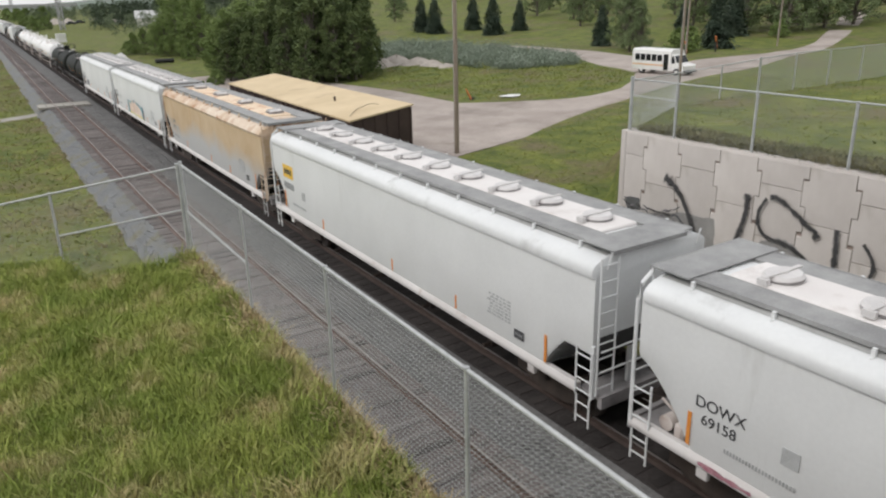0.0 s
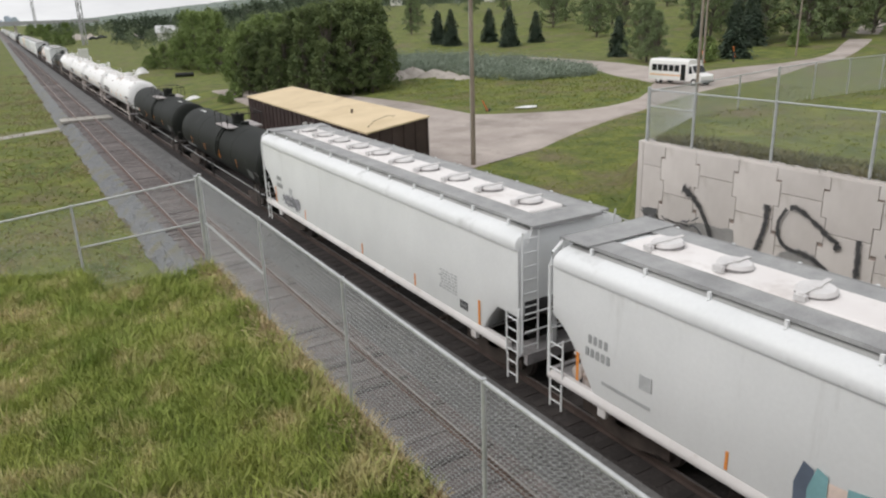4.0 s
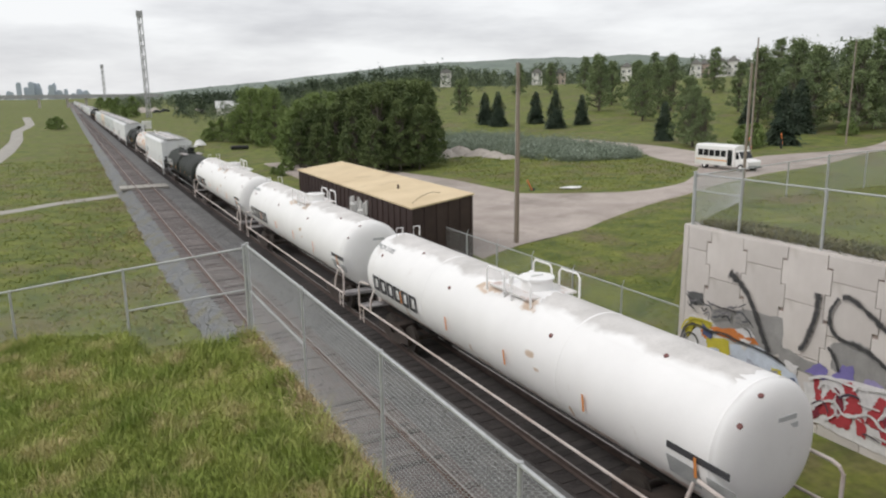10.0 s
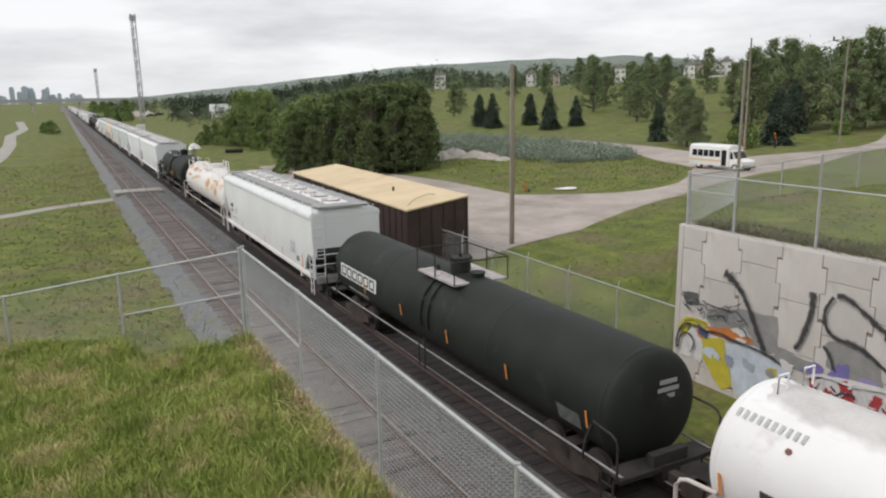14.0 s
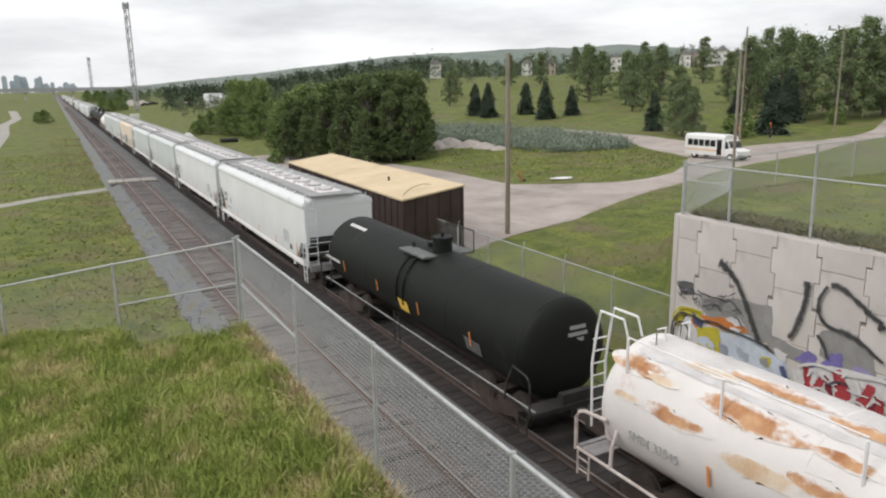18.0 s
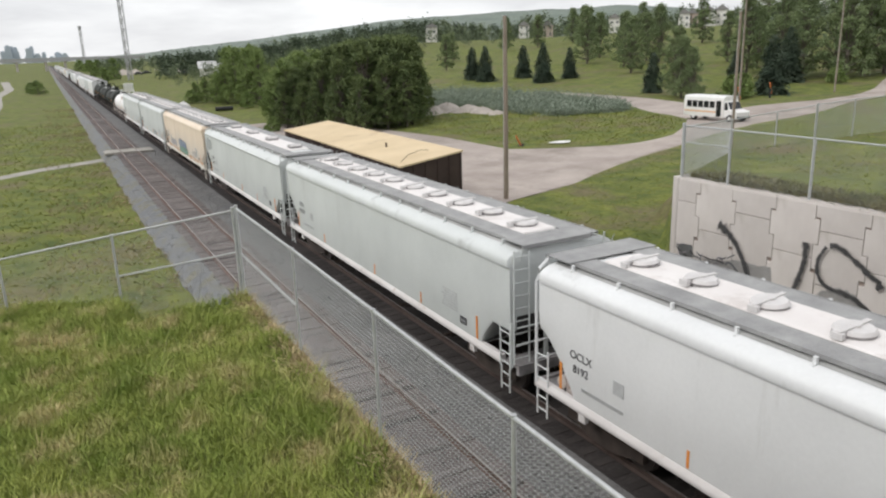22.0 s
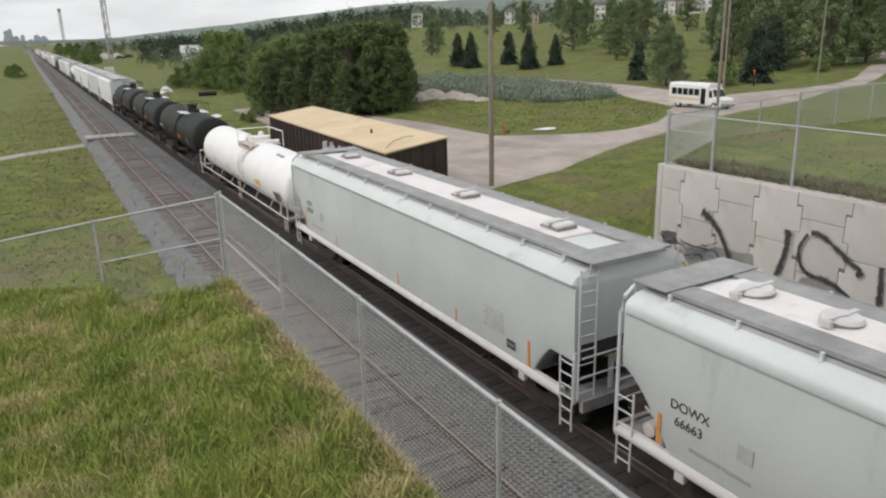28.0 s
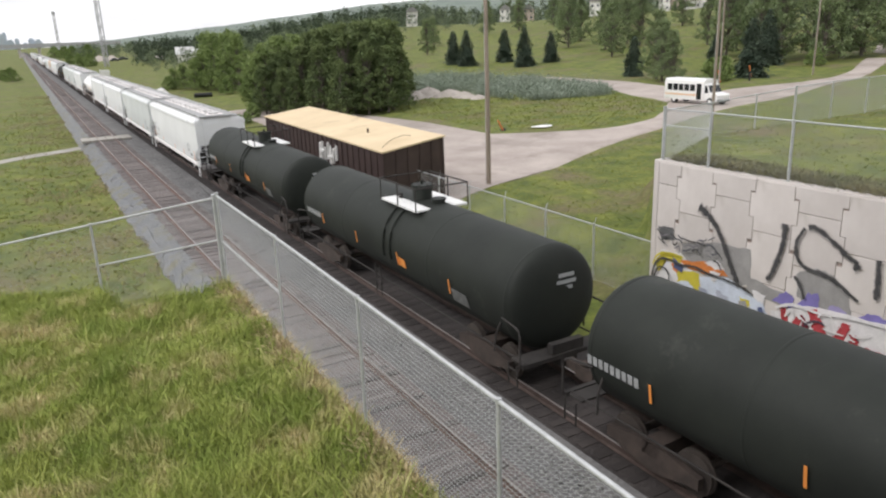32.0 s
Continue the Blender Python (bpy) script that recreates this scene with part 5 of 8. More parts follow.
        part("outlet_gate", Mesh().box(-0.95, -0.6, y - 0.12, y + 0.12, 0.3, 0.46).tube([(-1.15, y, 0.38), (-0.9, y, 0.38)], 0.06, 8), M_truck, ob)
    # orange reflective markers along the side
    rf = Mesh().box(-0.006, 0.006, -0.03, 0.03, 0, 0.36).data("reflector", M_reflect, 0)
    for y in (-h + 5.0, -0.6, h - 4.6):
        part("reflector", rf, M_reflect, ob, at=pose(-1.597, y, 1.34))
    return ob, h


def tank_car(L, m_tank, m_rail, label, R=1.5, zc=2.62, style="black", stain=False, manway_y=1.0, deck=1.25):
    ob = thing("tank_car", label, "rail car", "train")
    h = L / 2 - 1.12
    m = Mesh()
    n = 72
    rings = []
    D = 0.42
    body_y = [(-h + D + (2 * h - 2 * D) * k / 8, R) for k in range(9)]
    D, sh = (0.34, 0.5) if style == "hoops" else (D, 0.75)
    prof = [(-h + D - D * math.cos(math.pi / 2 * k / 9) ** (1.05 if style == "hoops" else 0.8) if k < 9 else -h + D, max(0.02, R * math.sin(math.pi / 2 * k / 9) ** sh)) for k in range(10)] + body_y[1:-1]
    prof += [(-y, r) for y, r in reversed(prof[:10])]
    for y, r in prof:
        rings.append([(r * math.cos(2 * math.pi * k / n), y, zc + r * math.sin(2 * math.pi * k / n)) for k in range(n)])
    m.loft(rings, True, True)
    part("shell", m, m_tank, ob, smooth=50)
    for y in (-h + D, -h * 0.42, h * 0.42, h - D):
        seam = Mesh().loft([[((R + e) * math.cos(2 * math.pi * k / n), y + w, zc + (R + e) * math.sin(2 * math.pi * k / n)) for k in range(n)] for w, e in ((-0.035, 0.0), (-0.025, 0.008), (0.025, 0.008), (0.035, 0.0))], True)
        part("weld_seam", seam, m_tank, ob, smooth=60)
    top = zc + R
    known = set(ob.children)
    # manway and platform
    if style == "black":
        pf = Mesh().box(-0.95, 0.95, -deck, deck, top - 0.12, top - 0.06)
        yd, yb = (0.05, -0.85) if deck > 1 else (-0.5, 0.3)
        part("top_platform", pf, M_ink_white if R > 1.4 else M_plate if deck > 1 else M_panel, ob, smooth=0)
        dome = part("manway", Mesh().tube([(0, yd, top - 0.15), (0, yd, top + 0.4)], 0.33, 20).tube([(0, yd, top + 0.4), (0, yd, top + 0.47)], 0.37, 20).tube([(0, yd, top + 0.47), (0, yd, top + 0.6)], 0.05, 8), m_tank, ob)
        for k in range(8):
            a_ = math.pi * k / 4
            part("lid_bolt", Mesh().tube([(0.35 * math.cos(a_), yd + 0.35 * math.sin(a_), top + 0.36), (0.35 * math.cos(a_), yd + 0.35 * math.sin(a_), top + 0.52)], 0.022, 6), M_under, dome)
        part("valve_bonnet", Mesh().tube([(0.1, yb, top - 0.1), (0.1, yb, top + 0.1)], 0.22, 16).tube([(0.1, yb, top + 0.1), (0.1, yb, top + 0.14)], 0.25, 16), m_tank, ob)
        part("vent_valve", Mesh().tube([(-0.45, 0.75, top - 0.1), (-0.45, 0.75, top + 0.12)], 0.07, 10), M_under, ob)
        hr = Mesh()
        for sx in (-0.95, 0.95) if deck > 1 else (0.95,):
            hr.tube([(sx, -deck, top - 0.1), (sx, -deck, top + 0.62), (sx, deck, top + 0.62), (sx, deck, top - 0.1)], 0.024, 6)
            hr.tube([(sx, 0, top - 0.1), (sx, 0, top + 0.62)], 0.024, 6)
        for sy in (-deck, deck) if deck > 1 else ():
            hr.tube([(-0.95, sy, top + 0.62), (0.95, sy, top + 0.62)], 0.024, 6)
        part("handrail", hr, M_under, ob)
        for sx in (-1, 1):
            for dy in (-0.25, 0.25):
                lad = Mesh().tube([((R + 0.05) * math.cos(a) * sx, dy, zc + (R + 0.05) * math.sin(a)) for a in np.linspace(-0.25, 1.15, 10)], 0.035, 6)
                part("saddle_strap", lad, m_tank, ob)
    else:
        q_ = 1.25 if style == "rail" else 0.95
        pf = Mesh().box(-0.95 if style == "rail" else -0.8, 0.8, -q_, q_, top - 0.1, top - 0.05)
        part("top_platform", pf, M_stain if style == "rail" else M_grimy_plate, ob, smooth=0)
        dome = part("manway", Mesh().tube([(0, -0.2, top - 0.2), (0, -0.2, top + 0.24)], 0.43, 22), m_tank, ob)
        part("manway_lid", Mesh().tube([(0, -0.2, top + 0.24), (0, -0.2, top + 0.31)], 0.48, 22).tube([(-0.2, -0.2, top + 0.34), (0.2, -0.2, top + 0.34)], 0.03, 6), m_tank, dome)
        part("valve", Mesh().tube([(0.35, 0.55, top - 0.1), (0.35, 0.55, top + 0.25)], 0.09, 10).tube([(-0.3, 0.6, top - 0.1), (-0.3, 0.6, top + 0.2)], 0.07, 10), m_tank, ob)
        if style == "rail":
            ball = Mesh().loft([[(0.3 + 0.17 * math.cos(p) * math.cos(q), 0.85 + 0.17 * math.cos(p) * math.sin(q), top + 0.28 + 0.17 * math.sin(p)) for q in np.linspace(0, 2 * math.pi, 15)[:-1]] for p in np.linspace(-1.5, 1.5, 9)], True, True)
            part("relief_valve", ball.tube([(0.3, 0.85, top - 0.1), (0.3, 0.85, top + 0.2)], 0.08, 10), m_tank, ob)
            part("vapour_pipe", Mesh().tube([(-0.55, 0.7, top - 0.08), (-0.55, 0.7, top + 0.2), (-0.35, 0.95, top + 0.32)], 0.06, 8).tube([(-0.62, 0.7, top + 0.12), (-0.45, 0.7, top + 0.12)], 0.1, 10), m_tank, ob)
            part("liquid_pipe", Mesh().tube([(0.1, -0.9, top + 0.08), (0.75, -1.05, top + 0.08)], 0.09, 10).tube([(0.1, -0.9, top - 0.1), (0.1, -0.9, top + 0.18)], 0.13, 12), m_tank, ob)
            part("hose_tray", Mesh().box(-0.95, -0.8, -1.25, 1.25, top - 0.28, top - 0.2), M_stain, ob, smooth=0)
            for dy in (-0.35, 0.05):
                part("drip_pipe", Mesh().tube([(-(R + 0.03) * math.cos(a), dy - 0.3, zc + (R + 0.03) * math.sin(a)) for a in np.linspace(-0.35, 1.0, 10)], 0.035, 6), m_tank, ob)
        hoops = [(0.75, -1.1), (0.75, 0.15), (-0.82, -1.1), (-0.82, 0.15)]
        if style == "rail":
            hr = Mesh()
            for sx in (-0.9, 0.9):
                hr.tube([(sx, -1.3, top - 0.2), (sx, -1.3, top + 0.6), (sx, 1.3, top + 0.6), (sx, 1.3, top - 0.2)], 0.03, 6)
            hr.tube([(-0.9, 1.3, top + 0.6), (0.9, 1.3, top + 0.6)], 0.03, 6)
            part("handrail", hr, m_rail, ob)
        else:
            for sx, sy in hoops:
                hp = Mesh().tube([(sx, sy, top - 0.25), (sx, sy, top + 0.34), (sx, sy + 0.1, top + 0.45), (sx, sy + 0.8, top + 0.45), (sx, sy + 0.9, top + 0.34), (sx, sy + 0.9, top - 0.25)], 0.03, 8)
                part("grab_hoop", hp, m_rail, ob)
            for sy in (h - 0.75,):
                for sx in (-0.35, 0.35):
                    hp = Mesh().tube([(sx, sy, top - 0.06), (sx, sy, top + 0.3), (sx + 0.25, sy, top + 0.3), (sx + 0.25, sy, top - 0.06)], 0.025, 6)
                    part("end_hoop", hp, m_rail, ob)
    for c in ob.children:
        if c not in known and c.name.split('.')[0] != 'end_hoop':
            c.location.y += manway_y
    if stain:
        for k, (dy, ang, wy, wa) in enumerate([(-0.75, 52, 0.9, 44), (0.7, 60, 0.8, 34), (-0.1, 54, 0.8, 26)] if style == "rail" else [(-0.9, 60, 0.7, 22), (0.8, 62, 0.9, 20)]):
            shell_patch(ob, R, zc, manway_y + dy, ang, wy, wa, M_white_wear, "residue_stain", 40 + k, 0.01 + 0.0008 * k)
    for s in (-1, 1):
        y_a, y_b = s * (h - 2.35), s * (h - 1.45)
        sad = Mesh().loft([[(-0.5, y_a, 1.0), (0.5, y_a, 1.0), (0.5, y_b, 1.0), (-0.5, y_b, 1.0)], [(-1.1, y_a, 1.66), (1.1, y_a, 1.66), (1.1, y_b, 1.66), (-1.1, y_b, 1.66)]], closed=True, caps=True)
        part("saddle", sad, M_under, ob, smooth=0)
        part("stub_sill", Mesh().box(-0.25, 0.25, *sorted((s * (h - 3.2), s * (h + 0.45))), 0.72, 1.08), M_under, ob, smooth=0)
        es = Mesh().box(-1.45, 1.45, *sorted((s * (h + 0.32), s * (h + 0.44))), 0.95, 1.06)
        part("end_sill", es, m_rail if style == "black" else M_hatch_rim, ob, smooth=0)
        part("end_step", Mesh().box(-1.4, 1.4, *sorted((s * (h - 0.15), s * (h + 0.3))), 1.0, 1.04), M_under if style == "black" else M_hatch_rim, ob, smooth=0)
        rr = 0.028 if style == "black" else 0.042
        for e in (-1, 1):
            fr = Mesh().tube([(e * 1.5, s * (h + 0.38), 1.0), (e * 1.5, s * (h + 0.38), 1.78), (e * 1.48, s * (h + 0.3), 1.92), (e * 1.46, s * (h + 0.15), 1.98), (e * 1.42, s * (h - 0.5), 2.02)], rr, 8)
            part("end_handrail", fr, m_rail if style == "black" else M_dirty_white, ob)
            part("end_post", Mesh().tube([(e * 1.5, s * (h - 0.75), 1.03), (e * 1.45, s * (h - 0.72), 1.5), (e * 1.3, s * (h - 0.7), 1.85)], rr, 8), m_rail if style == "black" else M_dirty_white, ob)
        if style != "black" and s > 0:
            part("air_reservoir", Mesh().tube([(-0.75, s * (h + 0.12), 1.28), (-0.1, s * (h + 0.12), 1.28)], 0.17, 14), M_dirty_white, ob)
        if style == "black":
            bw = Mesh().box(-0.5, 0.5, s * (h + 0.3) - 0.1, s * (h + 0.3) + 0.1, 1.08, 1.35)
            part("brake_box", bw, M_under, ob, smooth=0)
        bogie(ob, s * (h - 1.9))
        coupler(ob, s * (h + 0.4), s * (L / 2 - 0.02))
        for e in (-1, 1):
            ladder(ob, e * 1.52, s * (h + 0.1) - 0.2, 0.45, 1.0, "y", 0.38, m_rail if style == "black" else M_dirty_white, 2)
    # long side rail low along the shell
    for e in (-1, 1):
        sx_ = e * (1.5 if style != "black" else 1.3)
        sr = Mesh().tube([(sx_, -h - 0.35, 1.05), (sx_, h + 0.35, 1.05)], 0.035 if style != "black" else 0.025, 8)
        k = 6 if style == "rail" else 0
        for i in range(k):
            y = -h + 2.5 + (2 * h - 5) * i / (k - 1)
            sr.tube([(e * 1.5, y, 1.05), (e * 1.12, y + 0.12, 1.62)], 0.022, 6)
        part("side_handrail", sr, M_dirty_white if style != "black" else M_roof_grey if R < 1.4 else M_under, ob)
    if style != "hoops":
        ladder(ob, -1.52, -1.05 if style == "rail" else -0.2, 0.5, 1.6, "y", 0.4, M_dirty_white if style != "black" else M_under, 3)
    rf = Mesh().box(-0.006, 0.006, -0.03, 0.03, 0, 0.42).data("reflector", M_reflect, 0)
    for i in range(6):
        y = -7.9 + 3.25 * i
        a = -0.14
        if abs(y) < h - 0.45:
            part("reflector", rf, M_yellow if style == "rail" else M_reflect, ob, at=pose(-(R + 0.03) * math.cos(a), y, zc + R * math.sin(a) - 0.2, 0, -8, 0))
    return ob, h


def decal(car, x, y, z, w, hgt, mat, name="stencil", tilt=0.0):
    """A painted patch on the side facing -x, centred at y, z."""
    m = Mesh().box(-0.004, 0.004, -w / 2, w / 2, -hgt / 2, hgt / 2)
    return part(name, m, mat, car, at=pose(x, y, z, 0, tilt, 0), smooth=0)


def bars(car, x, y, z, cell, n, mat, tilt=0.0, wide=0.7):
    """Unreadable lettering as a row of plain bars, running towards -y."""
    m = Mesh()
    for i in range(n):
        a = (i - (n - 1) / 2) * cell
        m.box(-0.004, 0.004, -a - cell * wide / 2, -a + cell * wide / 2, -cell * 0.62, cell * 0.62)
    part("lettering", m, mat, car, at=pose(x, y, z, 0, tilt, 0), smooth=0)


def digits(car, x, y, z, size, text, mat, lean=0.0):
    """Readable stencilled characters on the side facing -x."""
    cu = bpy.data.curves.new("stencil", "FONT")
    cu.body, cu.size, cu.extrude, cu.align_x, cu.align_y = text, size, 0.003, "CENTER", "CENTER"
    tmp = bpy.data.objects.new("stencil", cu)
    scene.collection.objects.link(tmp)
    me = bpy.data.meshes.new_from_object(tmp.evaluated_get(bpy.context.evaluated_depsgraph_get()))
    bpy.data.objects.remove(tmp)
    me.materials.clear()
    me.materials.append(mat)
    part("lettering", me, mat, car, at=Matrix(((0, math.sin(lean), -math.cos(lean), x), (-1, 0, 0, y), (0, math.cos(lean), math.sin(lean), z), (0, 0, 0, 1))))


# places of the joints between cars along the train, at 0 s
JOINTS = [-10.63, 8.97, 28.22, 47.26, 66.15, 85.81, 104.89, 123.86, 143.8, 163.15, 182.67, 202.72, 222.48, 242.25, 261.32, 278.44, 298.03, 316.83, 336.52, 355.75, 375.61, 395.08, 414.98, 435.28, 452.35, 469.98, 487.69]
KINDS = ["hw", "hw", "ht", "hw", "hw", "tb", "tb", "tw", "tw", "tw", "tw", "tb", "hw", "tr", "ts", "hw", "hw", "hg", "hl", "hp", "hg", "hl", "tl", "tz", "tz", "tz"]
TAIL = ["hw", "hg", "hw", "hw", "tw", "hw", "hl", "hg", "ts", "ts", "hw", "hw", "ht", "hw", "hg", "tb", "tw", "hw", "hw", "hw", "hl", "tb", "tb", "hw", "hg", "hw", "tw", "tw", "hw", "hw", "hw", "hw"]
LENGTH = {"hw": 19.4, "hp": 19.6, "ht": 19.2, "hg": 19.4, "hl": 19.6, "tb": 19.4, "tw": 19.6, "tr": 19.0, "ts": 17.4, "tz": 17.4, "tl": 19.8}
for k in TAIL:
    KINDS.append(k)
    JOINTS.append(JOINTS[-1] + LENGTH[k])

LABELS = {
    "hw": "off-white covered hopper with grey roof walks and round hatches",
    "hp": "faded peach covered hopper with graffiti low on its side",
    "ht": "rust-stained tan covered hopper fading to grey below",
    "hg": "pale grey covered hopper with dusty roof",
    "hl": "off-white covered hopper with a long white roof trough",
    "tb": "long matt black tank car with a railed manway platform",
    "ts": "short matt black tank car with a railed manway platform",
    "tz": "low matt black tank car with a railed manway platform",
    "tw": "white tank car with pipe hoops round the manway",
    "tr": "white tank car with large brown rust patches",
    "tl": "white tank car with brown spill and pipe side rail",
}


def shell_patch(car, R, zc, y, ang, wy, wa, mat, name, seed, e=0.008):
    """A ragged patch of wy metres by wa degrees that follows the shell; ang counts up from the side facing -x."""
    rng = random.Random(seed)
    na, ny = max(5, int(wa / 3)), max(7, int(wy * 4))
    m = Mesh()
    rows = []
    for j in range(na + 1):
        v = j / na - 0.5
        j_ = min(0.13, 0.15 / wy)
        k_ = 1.0 if name != "rust_patch" else 0.25 + 0.75 * (1 - (2 * v) ** 2) ** 0.5
        l, r = -0.5 * k_ + rng.uniform(-j_, j_), 0.5 * k_ + rng.uniform(-j_, j_)
        rows.append([])
        for i in range(ny + 1):
            u = l + (r - l) * i / ny
            vv = v + (rng.uniform(-1, 1) * min(0.13, 2.2 / wa) if j in (0, na) else 0)
            a = radians(ang + vv * wa)
            rows[-1].append((-(R + e) * math.cos(a), y + u * wy, zc + (R + e) * math.sin(a)))
    m.loft(rows, closed=False)
    part(name, m, mat, car, smooth=60)


def rust_and_top(ob, kind, R, zc, h, manway_y):
    """Rust, dirt along the crown, posts and ports of the white tank cars."""
    for y0, y1 in ((-h + 0.6, manway_y - 1.0), (manway_y + 1.0, h - 0.6)) if kind != "tl" else ():
        shell_patch(ob, R, zc, (y0 + y1) / 2, 90, y1 - y0, 64, M_top_dirt_old if kind == "tr" else M_top_dirt, "crown_dirt", 3, 0.003)
    if kind == "tr":
        spots = [(-1.9, 20, 1.5, 30, 1), (-2.3, 2, 1.1, 12, 0), (-4.1, 34, 1.1, 12, 1), (-3.9, 18, 1.7, 20, 0), (-5.2, 31, 1.2, 16, 1), (-5.3, 9, 1.15, 26, 1), (-5.6, 61, 1.9, 11, 1), (-6.9, 59, 0.9, 6, 1), (-6.8, 31, 1.0, 14, 0), (7.46, 49, 1.2, 13, 1), (6.1, 21, 1.25, 9, 1), (4.7, 47, 1.7, 14, 1), (4.7, 81, 1.6, 11, 1), (5.93, 71, 1.0, 7, 0), (4.2, 14, 1.3, 10, 0), (2.92, 47, 0.9, 8, 1), (3.0, 74, 0.9, 8, 1), (3.0, 24, 1.1, 9, 1), (7.33, 20, 0.6, 5, 0), (6.73, 45, 0.6, 6, 0), (1.93, 28, 1.0, 8, 0), (0.13, -6, 0.6, 10, 0)]
        for i, (y, a, wy, wa, dark) in enumerate(spots):
            shell_patch(ob, R, zc, y, a, wy * 1.35, wa * 1.45, M_rust_patch if dark else M_tan_patch, "rust_patch", 20 + i, 0.008 + 0.0006 * i)
        for i, (y, a) in enumerate([(-3.07, 38), (-5.5, 40), (-7.36, 40), (2.6, 38), (5.2, 38), (7.6, 38)]):
            x, z = -R * math.cos(radians(a)), zc + R * math.sin(radians(a))
            part("top_post", Mesh().tube([(x, y, z - 0.05), (x, y, z + 0.72)], 0.03, 8), M_tank_white, ob)
        for y0, y1 in ((-7.36, -3.07), (2.6, 7.6)):
            part("top_handrail", Mesh().tube([(-R * math.cos(radians(40)), y0, zc + R * math.sin(radians(40)) + 0.72), (-R * math.cos(radians(40)), y1, zc + R * math.sin(radians(40)) + 0.72)], 0.016, 6), M_tank_white, ob)
        for y0, y1 in ((-h + 0.7, manway_y - 1.2), (manway_y + 1.2, h - 0.7)):
            shell_patch(ob, R, zc, (y0 + y1) / 2, 62, y1 - y0, 6, M_hatch, "grey_band", 5, 0.012)
    if kind == "tw":
        for y, deg in ((-8.54, 37), (-3.0, 37), (2.15, 36), (7.3, 36), (-8.49, 66), (-6.2, 66), (5.0, 66)):
            a = radians(deg)
            x, z = -R * math.cos(a), zc + R * math.sin(a)
            nx, nz = -math.cos(a), math.sin(a)
            part("plug", Mesh().tube([(x, y, z), (x + nx * 0.03, y, z + nz * 0.03)], 0.055, 12), paint_red, ob)
        for i, (y, a, wy, wa) in enumerate([(manway_y - 1.9, 10, 0.5, 9), (manway_y + 1.2, 58, 0.8, 22), (manway_y - 2.2, -2, 0.25, 4), (5.0, -28, 0.1, 20), (0.6, -25, 0.1, 16), (-4, -30, 0.12, 18)]):
            shell_patch(ob, R, zc, y, a, wy, wa, M_white_wear, "stain_patch", 60 + i, 0.008 + 0.0006 * i)
    if kind == "tl":
        for i, (y, a, wy, wa) in enumerate([(manway_y - 0.7, 35, 0.55, 55), (manway_y + 0.2, 30, 0.12, 60), (manway_y + 0.05, 0, 0.1, 40), (-3.2, -26, 1.6, 8), (1.2, -26, 2.4, 6)]):
            shell_patch(ob, R, zc, y, a, wy, wa, M_white_wear, "stain_patch", 80 + i, 0.008 + 0.0006 * i)
    # ragged grime along the belly
    for i in range(7):
        shell_patch(ob, R, zc, -h + 1.6 + (2 * h - 3.2) * i / 6, -44, 2.1, 16, M_belly, "belly_grime", 100 + i, 0.007)


paint_red = material("red_brown_plug", (0.13, 0.05, 0.045), (0.22, 0.08, 0.07), scale=3, rough=0.6)


# radius and axis height of the tanks
TANK = {"tb": (1.34, 2.12), "ts": (1.37, 2.25), "tz": (1.42, 2.32), "tw": (1.38, 2.42), "tr": (1.37, 2.25), "tl": (1.36, 2.12)}


